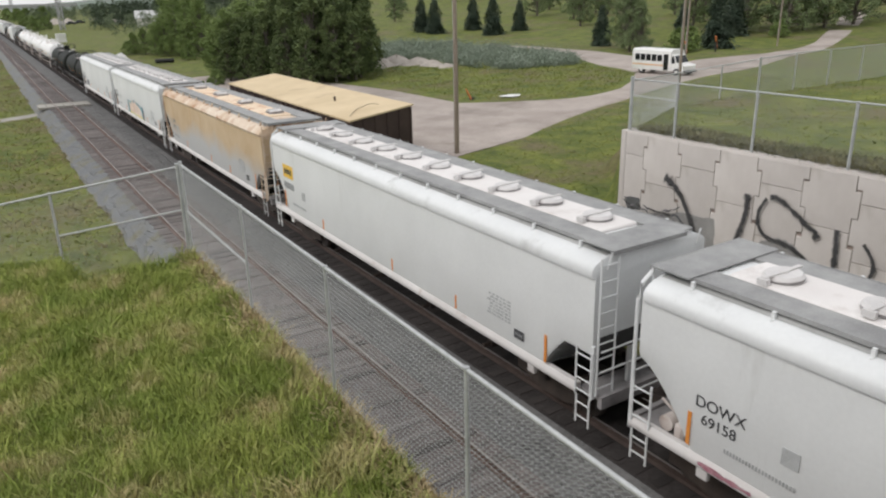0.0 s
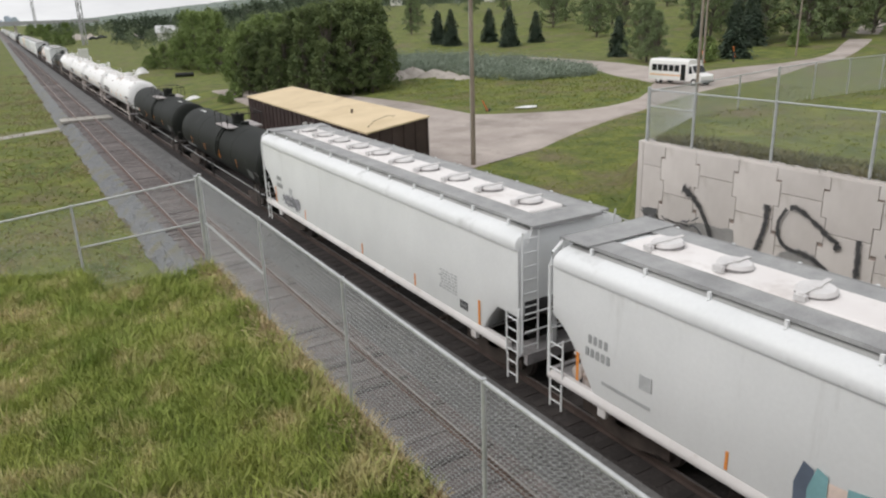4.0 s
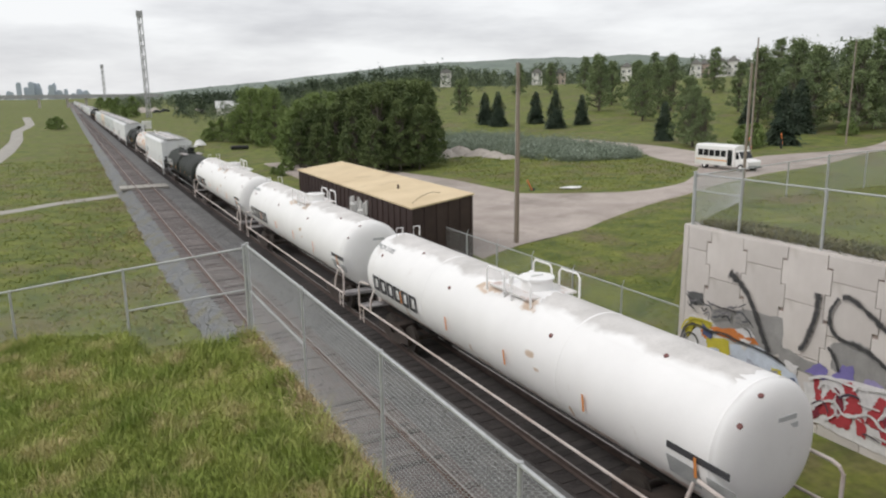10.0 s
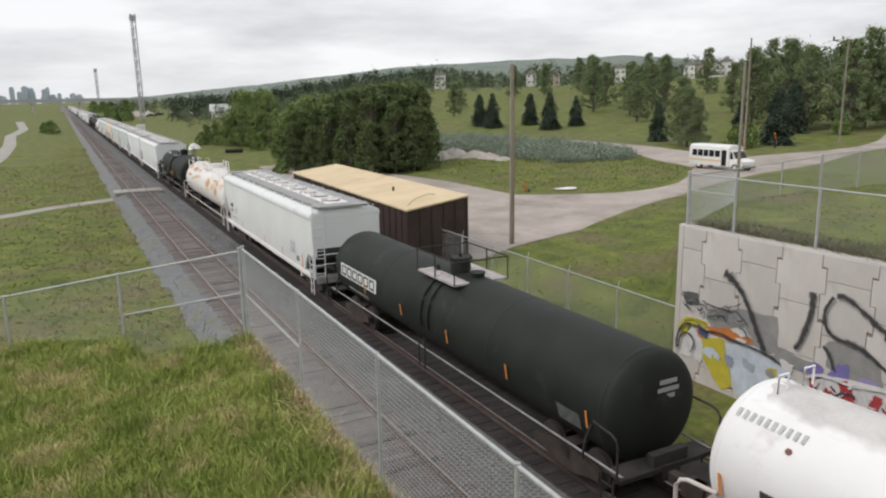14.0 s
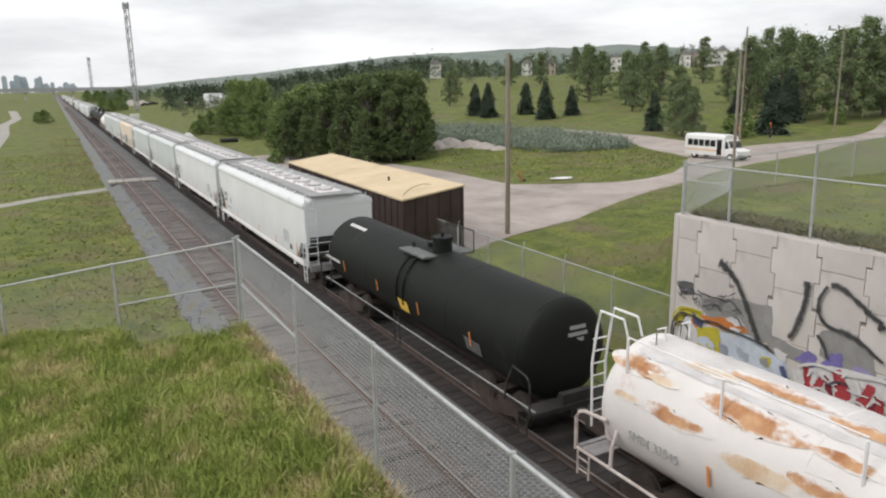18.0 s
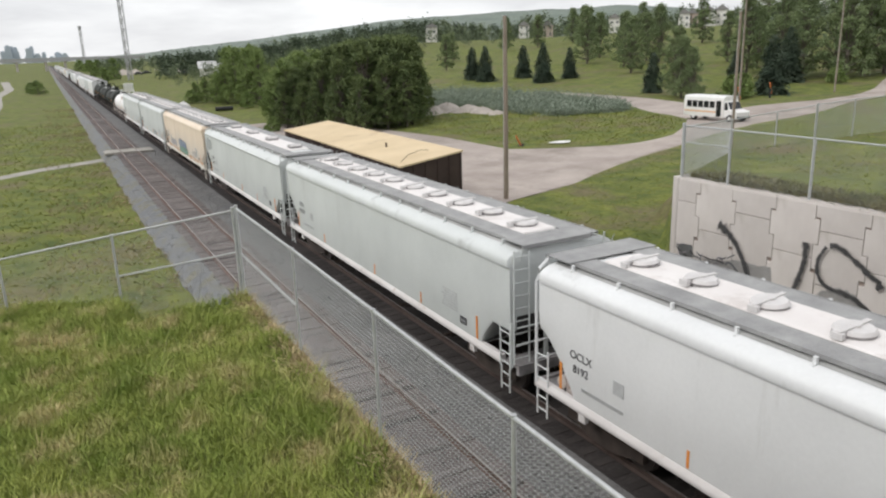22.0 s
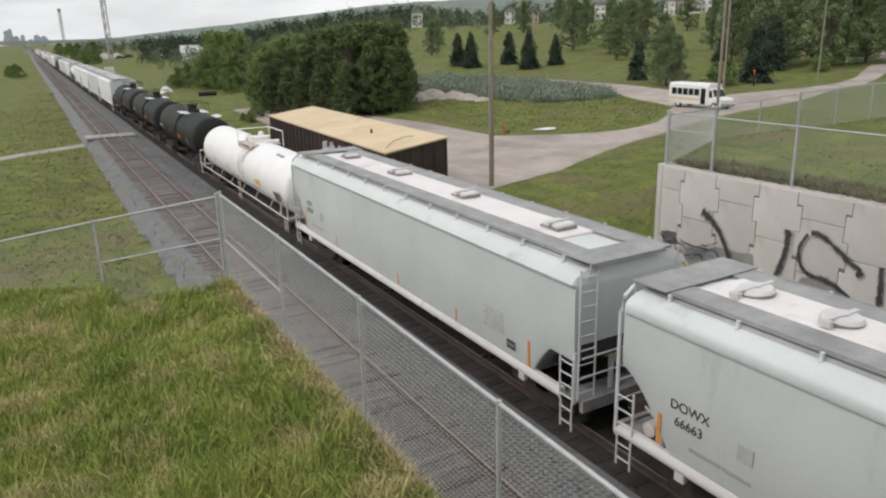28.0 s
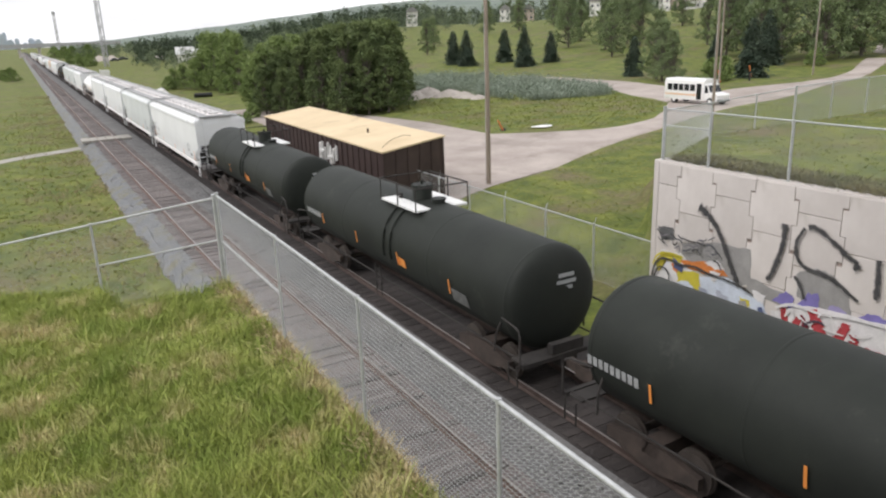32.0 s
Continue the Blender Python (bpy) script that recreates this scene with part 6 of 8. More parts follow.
def build_car(kind, span):
    if kind == "hw":
        ob, h = hopper_car(span, M_hop_crust, M_hop_white, 10, LABELS[kind])
    elif kind == "hg":
        ob, h = hopper_car(span, M_hop_dust, M_hop_grey, 10, LABELS[kind])
    elif kind == "hl":
        ob, h = hopper_car(span, M_hop_dust, M_hop_grey, 4, LABELS[kind])
    elif kind == "ht":
        ob, h = hopper_car(span, M_hop_crown, M_hop_fade, 4, LABELS[kind], None, M_hop_rusty)
    elif kind == "hp":
        ob, h = hopper_car(span, M_hop_peach, M_hop_peach, 9, LABELS[kind])
    elif kind in ("tb", "ts"):
        ob, h = tank_car(span, M_tank_jet if kind == "ts" or span < 19.5 else M_tank_black, M_under, LABELS[kind], *TANK[kind], "black", manway_y=(-0.9 if span < 19.5 else 0.1) if kind == "tb" else 0.0, deck=1.25 if kind == "tb" else 0.92)
    elif kind == "tz":
        ob, h = tank_car(span, M_tank_black, M_under, LABELS[kind], *TANK[kind], "black", manway_y=-0.6)
    elif kind == "tw":
        ob, h = tank_car(span, M_tank_white, M_tank_white, LABELS[kind], *TANK[kind], "hoops", True, -0.6)
    elif kind == "tr":
        ob, h = tank_car(span, M_tank_rust, M_tank_white, LABELS[kind], *TANK[kind], "hoops", False, 1.0)
    else:
        ob, h = tank_car(span, M_tank_white, M_tank_white, LABELS[kind], *TANK[kind], "rail", True, -0.35)
    if kind in ("tw", "tr", "tl"):
        R, zc = TANK[kind]
        rust_and_top(ob, kind, R, zc, h, {"tw": -0.6, "tr": 1.0, "tl": -0.35}[kind])
    # faded marks on the head
    if kind[0] == "t":
        m_ = M_ink_pale if kind in ("tw", "tr", "tl") else M_ink_grey
        for dz, w_ in ((0.5, 0.5), (0.32, 0.62), (0.16, 0.4)):
            hm = Mesh().box(-w_ / 2, w_ / 2, -0.012, 0.0, -0.05, 0.05)
            part("head_mark", hm, m_, ob, at=pose(0.25, -h + 0.02, TANK[kind][1] + 0.15 + dz), smooth=0)
    # small stencils that every car of the kind carries
    if kind[0] == "h":
        block = Mesh()
        rb = random.Random(6)
        for r in range(7):
            a = -0.42
            while a < 0.42:
                w_ = rb.uniform(0.05, 0.16)
                block.box(-0.004, 0.004, a, a + w_, -r * 0.085 - 0.025, -r * 0.085 + 0.02)
                a += w_ + rb.uniform(0.03, 0.07)
        part("lettering", block, M_ink_pale, ob, at=pose(-1.602, -h + 3.1, 2.3), smooth=0)
        plate = decal(ob, -1.604, -h + 2.35, 1.62, 0.36, 0.22, M_ink, "data_plate")
        bars(plate, -0.005, 0, 0, 0.07, 4, M_ink_grey, wide=0.5)
    elif kind in ("tb", "ts"):
        a = -0.3
        R, zc = TANK[kind]
        decal(ob, -R * math.cos(a) - 0.02, -h + (2.6 if kind == "ts" else 1.5), zc + R * math.sin(a), 0.85, 0.42, M_panel, tilt=-17)
    elif kind == "tz":
        decal(ob, -TANK[kind][0] * math.cos(-0.3) - 0.02, -h + 2.6, TANK[kind][1] + TANK[kind][0] * math.sin(-0.3), 0.85, 0.42, M_panel, tilt=-17)
        bars(ob, -TANK[kind][0] * math.cos(-0.1) - 0.012, 6.2, TANK[kind][1] + TANK[kind][0] * math.sin(-0.1), 0.17, 9, M_ink_grey, -6)
        decal(ob, -TANK[kind][0] * math.cos(-0.2) - 0.02, -1.6, TANK[kind][1] + TANK[kind][0] * math.sin(-0.2), 0.5, 0.3, M_reflect, "placard", -12)
    elif kind == "tl":
        decal(ob, -TANK[kind][0] * math.cos(-0.3) - 0.02, -7.35, TANK[kind][1] + TANK[kind][0] * math.sin(-0.3), 1.1, 0.5, M_panel, tilt=-17)
        decal(ob, -TANK[kind][0] * math.cos(-0.15) - 0.015, -3.95, TANK[kind][1] + TANK[kind][0] * math.sin(-0.15), 0.7, 0.28, M_yellow, tilt=-9)
        bars(ob, -TANK[kind][0] * math.cos(1.2) - 0.008, -5.6, TANK[kind][1] + TANK[kind][0] * math.sin(1.2) + 0.012, 0.13, 9, M_ink_grey, 69, 0.55)
    return ob


# how far the train has rolled at each full second
ROLLED = [0.0, 13.48, 27.0, 40.55, 54.15, 67.8, 81.49, 95.24, 109.06, 122.95, 136.88, 150.86, 164.88, 178.92, 192.97, 206.96, 220.91, 234.82, 248.69, 262.47, 276.13, 289.68, 303.22, 316.73, 330.22, 343.74, 357.31, 370.93, 384.61, 398.34, 412.12, 425.94, 439.82]


def on_track(y):
    """Pose of a car whose middle stands at y on the far track."""
    a, b = bend(y - 7), bend(y + 7)
    return pose(TRACK_FAR + (a + b) / 2, y, 0, 0, 0, math.degrees(math.atan2(a - b, 14)))


CARS = []
models = {}
for i, k in enumerate(KINDS):
    mid = (JOINTS[i] + JOINTS[i + 1]) / 2
    k = (k, int((JOINTS[i + 1] - JOINTS[i]) * 2.5 + 0.01) / 2.5)
    if k in models:
        car = copy_thing(models[k], on_track(mid))
    else:
        car = models[k] = build_car(*k)
        car.matrix_basis = on_track(mid)
    CARS.append((car, mid))


def outlined(car, x, y, z, w, hgt, n, mat, tilt):
    """A brand mark drawn as a row of plain hollow blocks."""
    c = w / n
    t = hgt * 0.19
    o, p, q, r = c * 0.41, hgt / 2, c * 0.41 - t, hgt / 2 - t
    loops = [[(x_, -a, -b), (x_, a, -b), (x_, a, b), (x_, -a, b)] for x_, a, b in ((-0.004, o, p), (-0.004, q, r), (0.004, q, r), (0.004, o, p), (-0.004, o, p))]
    ring = Mesh().loft(loops, closed=True).data("maker_mark", mat, 0)
    for i in range(n):
        part("maker_mark", ring, mat, car, at=pose(x, y - (i - (n - 1) / 2) * c, z, 0, tilt, 0))


def tag_paint(cols):
    """Old spray paint in blurred colours, worn through and ragged towards its edges."""
    key = tuple(cols)
    if key not in TAGS:
        m = material("faded_tag", cols[0], cols[1], scale=2.6, rough=0.7, fine=0.1, c3=cols[2], c3_amount=0.62, c3_scale=2.2)
        N, L = m.node_tree.nodes, m.node_tree.links
        tc, mp, ln, nz = N.new("ShaderNodeTexCoord"), N.new("ShaderNodeMapping"), N.new("ShaderNodeVectorMath"), N.new("ShaderNodeTexNoise")
        mp.inputs["Location"].default_value, mp.inputs["Scale"].default_value = (0, -1, -1), (0, 2, 2)
        L.new(tc.outputs["Generated"], mp.inputs["Vector"])
        ln.operation = "LENGTH"
        L.new(mp.outputs["Vector"], ln.inputs[0])
        nz.inputs["Scale"].default_value, nz.inputs["Detail"].default_value, nz.inputs["Roughness"].default_value = 3.4, 5.0, 0.6
        L.new(tc.outputs["Object"], nz.inputs["Vector"])
        ad, sb, mr = N.new("ShaderNodeMath"), N.new("ShaderNodeMath"), N.new("ShaderNodeMapRange")
        ad.operation, ad.inputs[1].default_value = "MULTIPLY_ADD", 2.2
        sb.operation, sb.inputs[0].default_value = "SUBTRACT", 0.0
        L.new(ln.outputs["Value"], sb.inputs[1])
        L.new(nz.outputs["Fac"], ad.inputs[0])
        L.new(sb.outputs["Value"], ad.inputs[2])
        mr.inputs["From Min"].default_value, mr.inputs["From Max"].default_value, mr.inputs["To Max"].default_value = 0.12, 0.4, 0.88
        L.new(ad.outputs["Value"], mr.inputs["Value"])
        mx, tr = N.new("ShaderNodeMixShader"), N.new("ShaderNodeBsdfTransparent")
        L.new(mr.outputs["Result"], mx.inputs["Fac"])
        L.new(tr.outputs["BSDF"], mx.inputs[1])
        L.new(N["Principled BSDF"].outputs["BSDF"], mx.inputs[2])
        L.new(mx.outputs["Shader"], N["Material Output"].inputs["Surface"])
        TAGS[key] = m
    return TAGS[key]


TAGS = {}
def tag(car, x, y, z, w, hgt, cols, seed):
    """A faded tag of a few slanting, overlapping strokes on the side facing -x."""
    rng = random.Random(seed)
    mat = tag_paint(cols)
    n = max(2, int(w / 0.55))
    for i in range(n):
        cy = y + w * (0.5 - (i + 0.5) / n)
        a, b = w / n * rng.uniform(0.75, 1.0), hgt / 2 * rng.uniform(0.85, 1.15)
        sk = rng.uniform(-0.12, 0.12)
        xx = x - 0.002 - 0.0012 * i
        part("graffiti_patch", Mesh().add([(xx, cy + a, z - b), (xx, cy + a + sk, z + b), (xx, cy - a + sk, z + b), (xx, cy - a, z - b)], [(0, 1, 2, 3)]), mat, car, smooth=0)


PAINTS = {}
def paint(col):
    if col not in PAINTS:
        PAINTS[col] = material("spray_colour", tuple(c * 0.85 for c in col), tuple(min(1, c * 1.1) for c in col), scale=3, rough=0.7, fine=0.1)
    return PAINTS[col]


HX = -1.607
STENCILS = {12: "6659", 15: "66687", 16: "8192", 18: "72439", 20: "66663"}
for i, (car, mid) in enumerate(CARS):
    k = KINDS[i]
    if k[0] == "h":
        if i == 0:
            digits(car, HX, 7.4, 2.33, 0.3, "DOWX", M_ink)
            digits(car, HX, 7.4, 2.02, 0.28, "69158", M_ink)
        elif i in STENCILS:
            ys = {15: 7.5, 16: 7.3, 18: 7.1}.get(i, 7.3)
            digits(car, HX, ys, 2.38, 0.27, {15: "DOWX", 16: "OCLX", 18: "CCBX", 20: "DOWX"}[i], M_ink) if i != 12 else bars(car, HX, ys, 2.38, 0.17, 4, M_ink)
            digits(car, HX, ys, 2.06, 0.26, STENCILS[i], M_ink)
        elif i == 2:
            digits(car, HX, 6.95, 2.5, 0.3, "CCBX", M_ink_grey)
            digits(car, HX, 6.95, 2.17, 0.3, "73350", M_ink_grey)
        elif i == 1:
            decal(car, HX, 7.5, 2.85, 1.0, 0.5, M_yellow, "logo_plate")
            bars(car, HX - 0.006, 7.5, 2.85, 0.15, 5, M_ink)
            bars(car, HX, 7.5, 2.3, 0.2, 5, M_ink_grey)
        else:
            bars(car, HX, 7.4, 2.5, 0.15, 4, M_ink_grey, wide=0.6)
            bars(car, HX, 7.4, 2.2, 0.15, 5, M_ink_grey, wide=0.6)
        if i < 27:
            bars(car, HX, 6.6, 1.66, 0.06, 22, M_ink_pale, wide=0.5)
            decal(car, HX, 6.1, 2.15, 0.3, 0.3, M_ink_pale)
            decal(car, HX, 7.98, 1.72, 0.08, 0.66, M_reflect, "reflector")
            decal(car, HX, -7.6, 1.66, 0.085, 0.66, M_reflect, "reflector")
    elif k == "tw":
        R, zc = TANK[k]
        a = -0.13
        outlined(car, -R * math.cos(a) - 0.03, 5.75, zc + R * math.sin(a), 3.7, 0.55, 6, M_ink, -7)
        if i == 8:
            digits(car, -(R + 0.012) * math.cos(0.84), 7.4, zc + (R + 0.012) * math.sin(0.84), 0.27, "PROX 31205", M_ink_grey, 0.84)
        else:
            bars(car, -R * math.cos(0.84) - 0.012, 7.8, zc + R * math.sin(0.84) + 0.008, 0.14, 10, M_ink_pale, 48, 0.5)
        for yy, aa, w_, h_, m_ in ((-7.9, -0.02, 1.5, 0.14, M_ink), (-7.55, -0.32, 0.8, 0.42, M_ink_grey), (-8.45, -0.3, 0.65, 0.3, M_ink_grey)):
            decal(car, -R * math.cos(aa) - 0.018, yy, zc + R * math.sin(aa), w_, h_, m_, tilt=math.degrees(aa))
    elif k == "tr":
        R, zc = TANK[k]
        digits(car, -R - 0.012, 6.5, zc - R * 0.2, 0.27, "SMIX 33545", M_ink_grey)
        for e in (-0.2, 0.2):
            part("head_ladder_rail", Mesh().tube([(e - 0.35, 9.25, 1.05), (e - 0.35, 9.3, 2.6), (e - 0.35, 9.15, 3.55), (e - 0.35, 9.05, 3.95), (e - 0.35, 8.3, 3.95), (e - 0.35, 8.15, 3.55)], 0.03, 8), M_tank_white, car)
        for z_ in (1.4, 1.7, 2.0, 2.3, 2.6, 2.9, 3.2):
            part("head_ladder_rung", Mesh().tube([(-0.55, 9.28, z_), (-0.15, 9.28, z_)], 0.018, 6), M_tank_white, car)
    elif k in ("tb", "ts"):
        R, zc = TANK[k]
        if i in (5, 6):
            if i == 6:
                bars(car, -R * math.cos(-0.17) - 0.012, 6.3, zc + R * math.sin(-0.17), 0.17, 10, M_ink_white, -10, 0.6)
            bars(car, -R * math.cos(1.4) - 0.004, -6.2 if i == 6 else 6.0, zc + R * math.sin(1.4) + 0.014, 0.11, 10, M_ink_white, 80, 0.6)
        for yy, aa, w_, h_, m_ in (((5.45, 1.12, 1.6, 0.15, M_ink_white), (6.5, -0.12, 1.6, 0.12, M_ink_white)) if i == 14 else ((6.2, -0.5, 2.0, 0.16, M_ink_grey),)):
            m = Mesh()
            n = 9
            for j in range(n):
                c = (j - 4) * w_ / n
                m.box(-0.004, 0.004, c - w_ / n * 0.38, c + w_ / n * 0.38, -h_ / 2, h_ / 2)
            part("lettering", m, m_, car, at=pose(-R * math.cos(aa) - 0.012, yy, zc + R * math.sin(aa), 0, math.degrees(aa), 0), smooth=0)
        if i == 11:
            decal(car, -R * math.cos(0.06) - 0.03, 5.8, zc + R * math.sin(0.06), 3.6, 0.5, M_ink_white, tilt=3)
            outlined(car, -R * math.cos(0.06) - 0.044, 5.8, zc + R * math.sin(0.06), 3.4, 0.38, 6, M_ink, 3)
        if i == 14:
            decal(car, -R * math.cos(-0.3) - 0.035, -0.2, zc + R * math.sin(-0.3), 0.7, 0.42, M_yellow, "placard", -17)
TEAL = (0.22, 0.42, 0.44)
def car_piece(car, x, y, z, w, hgt):
    """A long faded spray piece: peach body, teal edges, dark ends, yellow foot."""
    rng = random.Random(4)
    lift = [0]

    def poly(pts, col):
        lift[0] += 1
        xx = x - 0.001 - 0.0007 * lift[0]
        n = len(pts)
        cy, cz = sum(p[0] for p in pts) / n, sum(p[1] for p in pts) / n
        part("graffiti_patch", Mesh().add([(xx, a, b) for a, b in pts] + [(xx, cy, cz)], [(k, (k + 1) % n, n) for k in range(n)]), paint(col), car, smooth=0)

    top = lambda u: z + hgt * (0.5 - 0.9 * abs(u - 0.45) ** 1.3) + rng.uniform(-0.06, 0.06)
    for j in range(9):
        u0, u1 = j / 9, (j + 1.15) / 9
        yy0, yy1 = y + w * (0.5 - u0), y + w * (0.5 - u1)
        col = rng.choice([(0.76, 0.6, 0.5), (0.78, 0.64, 0.56), (0.72, 0.55, 0.44), (0.74, 0.66, 0.62)])
        poly([(yy0, z - hgt * 0.45), (yy0, top(u0)), ((yy0 + yy1) / 2, top((u0 + u1) / 2)), (yy1, top(u1)), (yy1, z - hgt * 0.45)], col)
        poly([(yy0, z - hgt * 0.5), (yy0, z - hgt * 0.34), (yy1, z - hgt * 0.36), (yy1, z - hgt * 0.5)], rng.choice([(0.78, 0.66, 0.3), (0.8, 0.74, 0.5)]))
        if j % 2 or j > 5:
            a, b = top(u0), top(u1)
            poly([(yy0, a + 0.08), (yy1, b + 0.08), (yy1, b - rng.uniform(0.05, 0.25)), (yy0, a - 0.08)], rng.choice([TEAL, (0.25, 0.5, 0.52), (0.3, 0.4, 0.45)]))
    for s, c in ((0.5, (0.12, 0.15, 0.2)), (0.46, TEAL), (-0.42, TEAL), (-0.47, (0.1, 0.12, 0.18))):
        yy = y + w * s
        poly([(yy + 0.16, z - hgt * 0.45), (yy + 0.2, z), (yy + 0.08, z + hgt * 0.42), (yy - 0.1, z + hgt * 0.35), (yy - 0.12, z - hgt * 0.1), (yy - 0.2, z - hgt * 0.48)], c)


car_piece(CARS[3][0], HX, 0.0, 1.86, 5.6, 1.05)
tag(CARS[19][0], HX, 0.0, 2.0, 3.2, 0.85, [(0.2, 0.25, 0.36), (0.34, 0.38, 0.46), (0.12, 0.16, 0.24)], 5)
tag(CARS[19][0], HX - 0.012, -0.4, 1.58, 3.6, 0.62, [(0.18, 0.31, 0.23), (0.3, 0.44, 0.35), (0.13, 0.24, 0.2)], 12)
tag(CARS[19][0], HX, 4.75, 1.85, 2.6, 0.75, [(0.44, 0.42, 0.43), (0.54, 0.52, 0.5), (0.4, 0.38, 0.39)], 9)
tag(CARS[19][0], HX, -5.0, 1.75, 1.5, 0.55, [(0.54, 0.51, 0.47), (0.6, 0.57, 0.52), (0.5, 0.48, 0.45)], 10)
tag(CARS[0][0], HX - 0.045, 7.2, 1.17, 0.9, 0.13, [(0.5, 0.2, 0.27), (0.6, 0.4, 0.42), (0.42, 0.14, 0.2)], 6)
tag(CARS[4][0], HX, 6.1, 1.75, 1.6, 0.6, [(0.2, 0.2, 0.22), (0.4, 0.4, 0.42), (0.12, 0.12, 0.14)], 7)
tag(CARS[20][0], HX, -2.5, 1.6, 2.6, 0.5, [(0.4, 0.42, 0.42), (0.5, 0.52, 0.5), (0.34, 0.36, 0.36)], 8)
tag(CARS[18][0], HX, 8.0, 3.2, 1.3, 0.8, [(0.4, 0.42, 0.42), (0.52, 0.55, 0.54), (0.36, 0.38, 0.38)], 13)
# rust along the sill of the peach car
rq = random.Random(17)
for k in range(11):
    decal(CARS[19][0], HX - 0.003, -8.0 + 1.55 * k + rq.uniform(-0.4, 0.4), 1.36 + rq.uniform(0, 0.1), rq.uniform(0.9, 1.8), rq.uniform(0.22, 0.4), M_peach_rust, "rust_patch")


def motions():
    for car, mid in CARS:
        walk(car, [(t, on_track(mid - ROLLED[t])) for t in range(33)])

# ---- trees and shrubs ----
def leaf_cloud(centres, radii, count, size, rng, flat=0.8):
    """Corners of small leaf quads scattered in the shells of several lobes."""
    idx = rng.integers(0, len(centres), count)
    c, r = np.array(centres)[idx], np.array(radii)[idx]
    d = rng.normal(size=(count, 3))
    d /= np.linalg.norm(d, axis=1)[:, None]
    p = c + d * (r * np.abs(rng.normal(0.7, 0.42, count)))[:, None] * np.array([1, 1, flat])
    u = rng.normal(size=(count, 3))
    u /= np.linalg.norm(u, axis=1)[:, None]
    v = np.cross(u, d + rng.normal(size=(count, 3)) * 0.6)
    v /= np.linalg.norm(v, axis=1)[:, None] + 1e-9
    s = size * rng.uniform(0.6, 1.35, count)[:, None]
    return np.stack([p - u * s - v * s * 0.6, p + u * s - v * s * 0.35, p + u * s * 0.8 + v * s * 0.6, p - u * s * 0.7 + v * s * 0.5], 1).reshape(-1, 3)


def deciduous(height, width, mat, seed, label, category="tree", leaves=5200, size=0.14, group="trees", low=0.12):
    rng = np.random.default_rng(seed)
    ob = thing("tree", label, category, group)
    t = Mesh()
    pts = [(0, 0, -0.3)]
    for k in range(1, 6):
        pts.append((rng.normal() * 0.06 * k, rng.normal() * 0.06 * k, height * 0.8 * k / 5))
    t.tube(pts, 0.035 * height * 0.6, 8, r1=0.02)
    cs, rs = [], []
    lobes = 150
    for i in range(lobes):
        a, zz = rng.uniform(0, 2 * math.pi), rng.uniform(low, 0.97)
        w = width * (1 - max(zz - 0.35, 0) * 1.2) * (0.15 + 0.85 * rng.uniform(0, 1) ** 0.6)
        c = (math.cos(a) * w, math.sin(a) * w, zz * height)
        cs.append(c)
        rs.append(width * rng.uniform(0.09, 0.25))
        if i % 2 == 0:
            z0 = zz * height * 0.6
            t.tube([(pts[2][0], pts[2][1], z0), tuple(np.array(c) * 0.6 + np.array([0, 0, z0 * 0.35])), c], 0.03 * height * 0.22, 5, r1=0.01)
    part("trunk", t, M_bark, ob)
    part("crown", quads_mesh("crown", leaf_cloud(cs, rs, leaves, size, rng), mat), mat, ob)
    return ob


def spruce(height, width, seed, label):
    rng = np.random.default_rng(seed)
    ob = thing("spruce_tree", label, "tree", "spruces")
    part("trunk", Mesh().tube([(0, 0, -0.3), (0, 0, height * 0.97)], 0.02 * height, 8, r1=0.015), M_bark, ob)
    quads = []
    n = 5200
    f = rng.uniform(0, 1, n) ** 0.7
    z = height * (0.05 + 0.95 * (1 - f))
    a = rng.uniform(0, 2 * math.pi, n)
    rad = width * 1.1 * (f + 0.03) ** 0.55 * (0.74 + 0.13 * np.sin(a * 3 + z * 2.1) + 0.16 * np.sin(a * 2 - z * 1.7 + seed) + 0.2 * rng.normal(size=n))
    q = rng.uniform(0.3, 1.0, n) ** 0.5
    p = np.stack([np.cos(a) * rad * q, np.sin(a) * rad * q, z - rad * q * 0.35], -1)
    out = np.stack([np.cos(a), np.sin(a), np.full(n, -0.35)], -1)
    side = np.stack([-np.sin(a), np.cos(a), rng.normal(size=n) * 0.4], -1)
    s = (0.05 + 0.055 * f * height / 7)[:, None] * 2.2
    quads = np.stack([p - side * s * 0.6, p + out * s * 1.8, p + side * s * 0.6, p - out * s * 0.6], 1).reshape(-1, 3)
    part("crown", quads_mesh("crown", quads, M_needle), M_needle, ob)
    return ob


rt = random.Random(11)
poplars = [deciduous(10.0, 2.5, M_leaf2, s, "dense dark green tree in a thicket by the yard", leaves=17000, size=0.09, group="thicket", low=0.08) for s in (1, 2, 3)]
parks = [deciduous(11.0, 2.9, M_park, s, "dark green park tree on the grassy hill", group="park trees", leaves=15000, size=0.085, low=0.08) for s in (4, 5, 6)]
willows = [deciduous(10.0, 3.6, M_leaf, s, "pale green willow clump beside the track", leaves=16000, size=0.09, group="thicket", low=0.05) for s in (14, 15)]
bushes = [deciduous(4.2, 2.4, M_leaf, s, "low green shrub beside the track", "shrub", 2200, 0.16, "shrubs", 0.08) for s in (7, 8)]
spruces = [spruce(6.9, 1.75, s, "dark conical spruce on the grassy hill") for s in (9, 10)]


def polar(az, r):
    return r * math.sin(radians(az)), r * math.cos(radians(az))


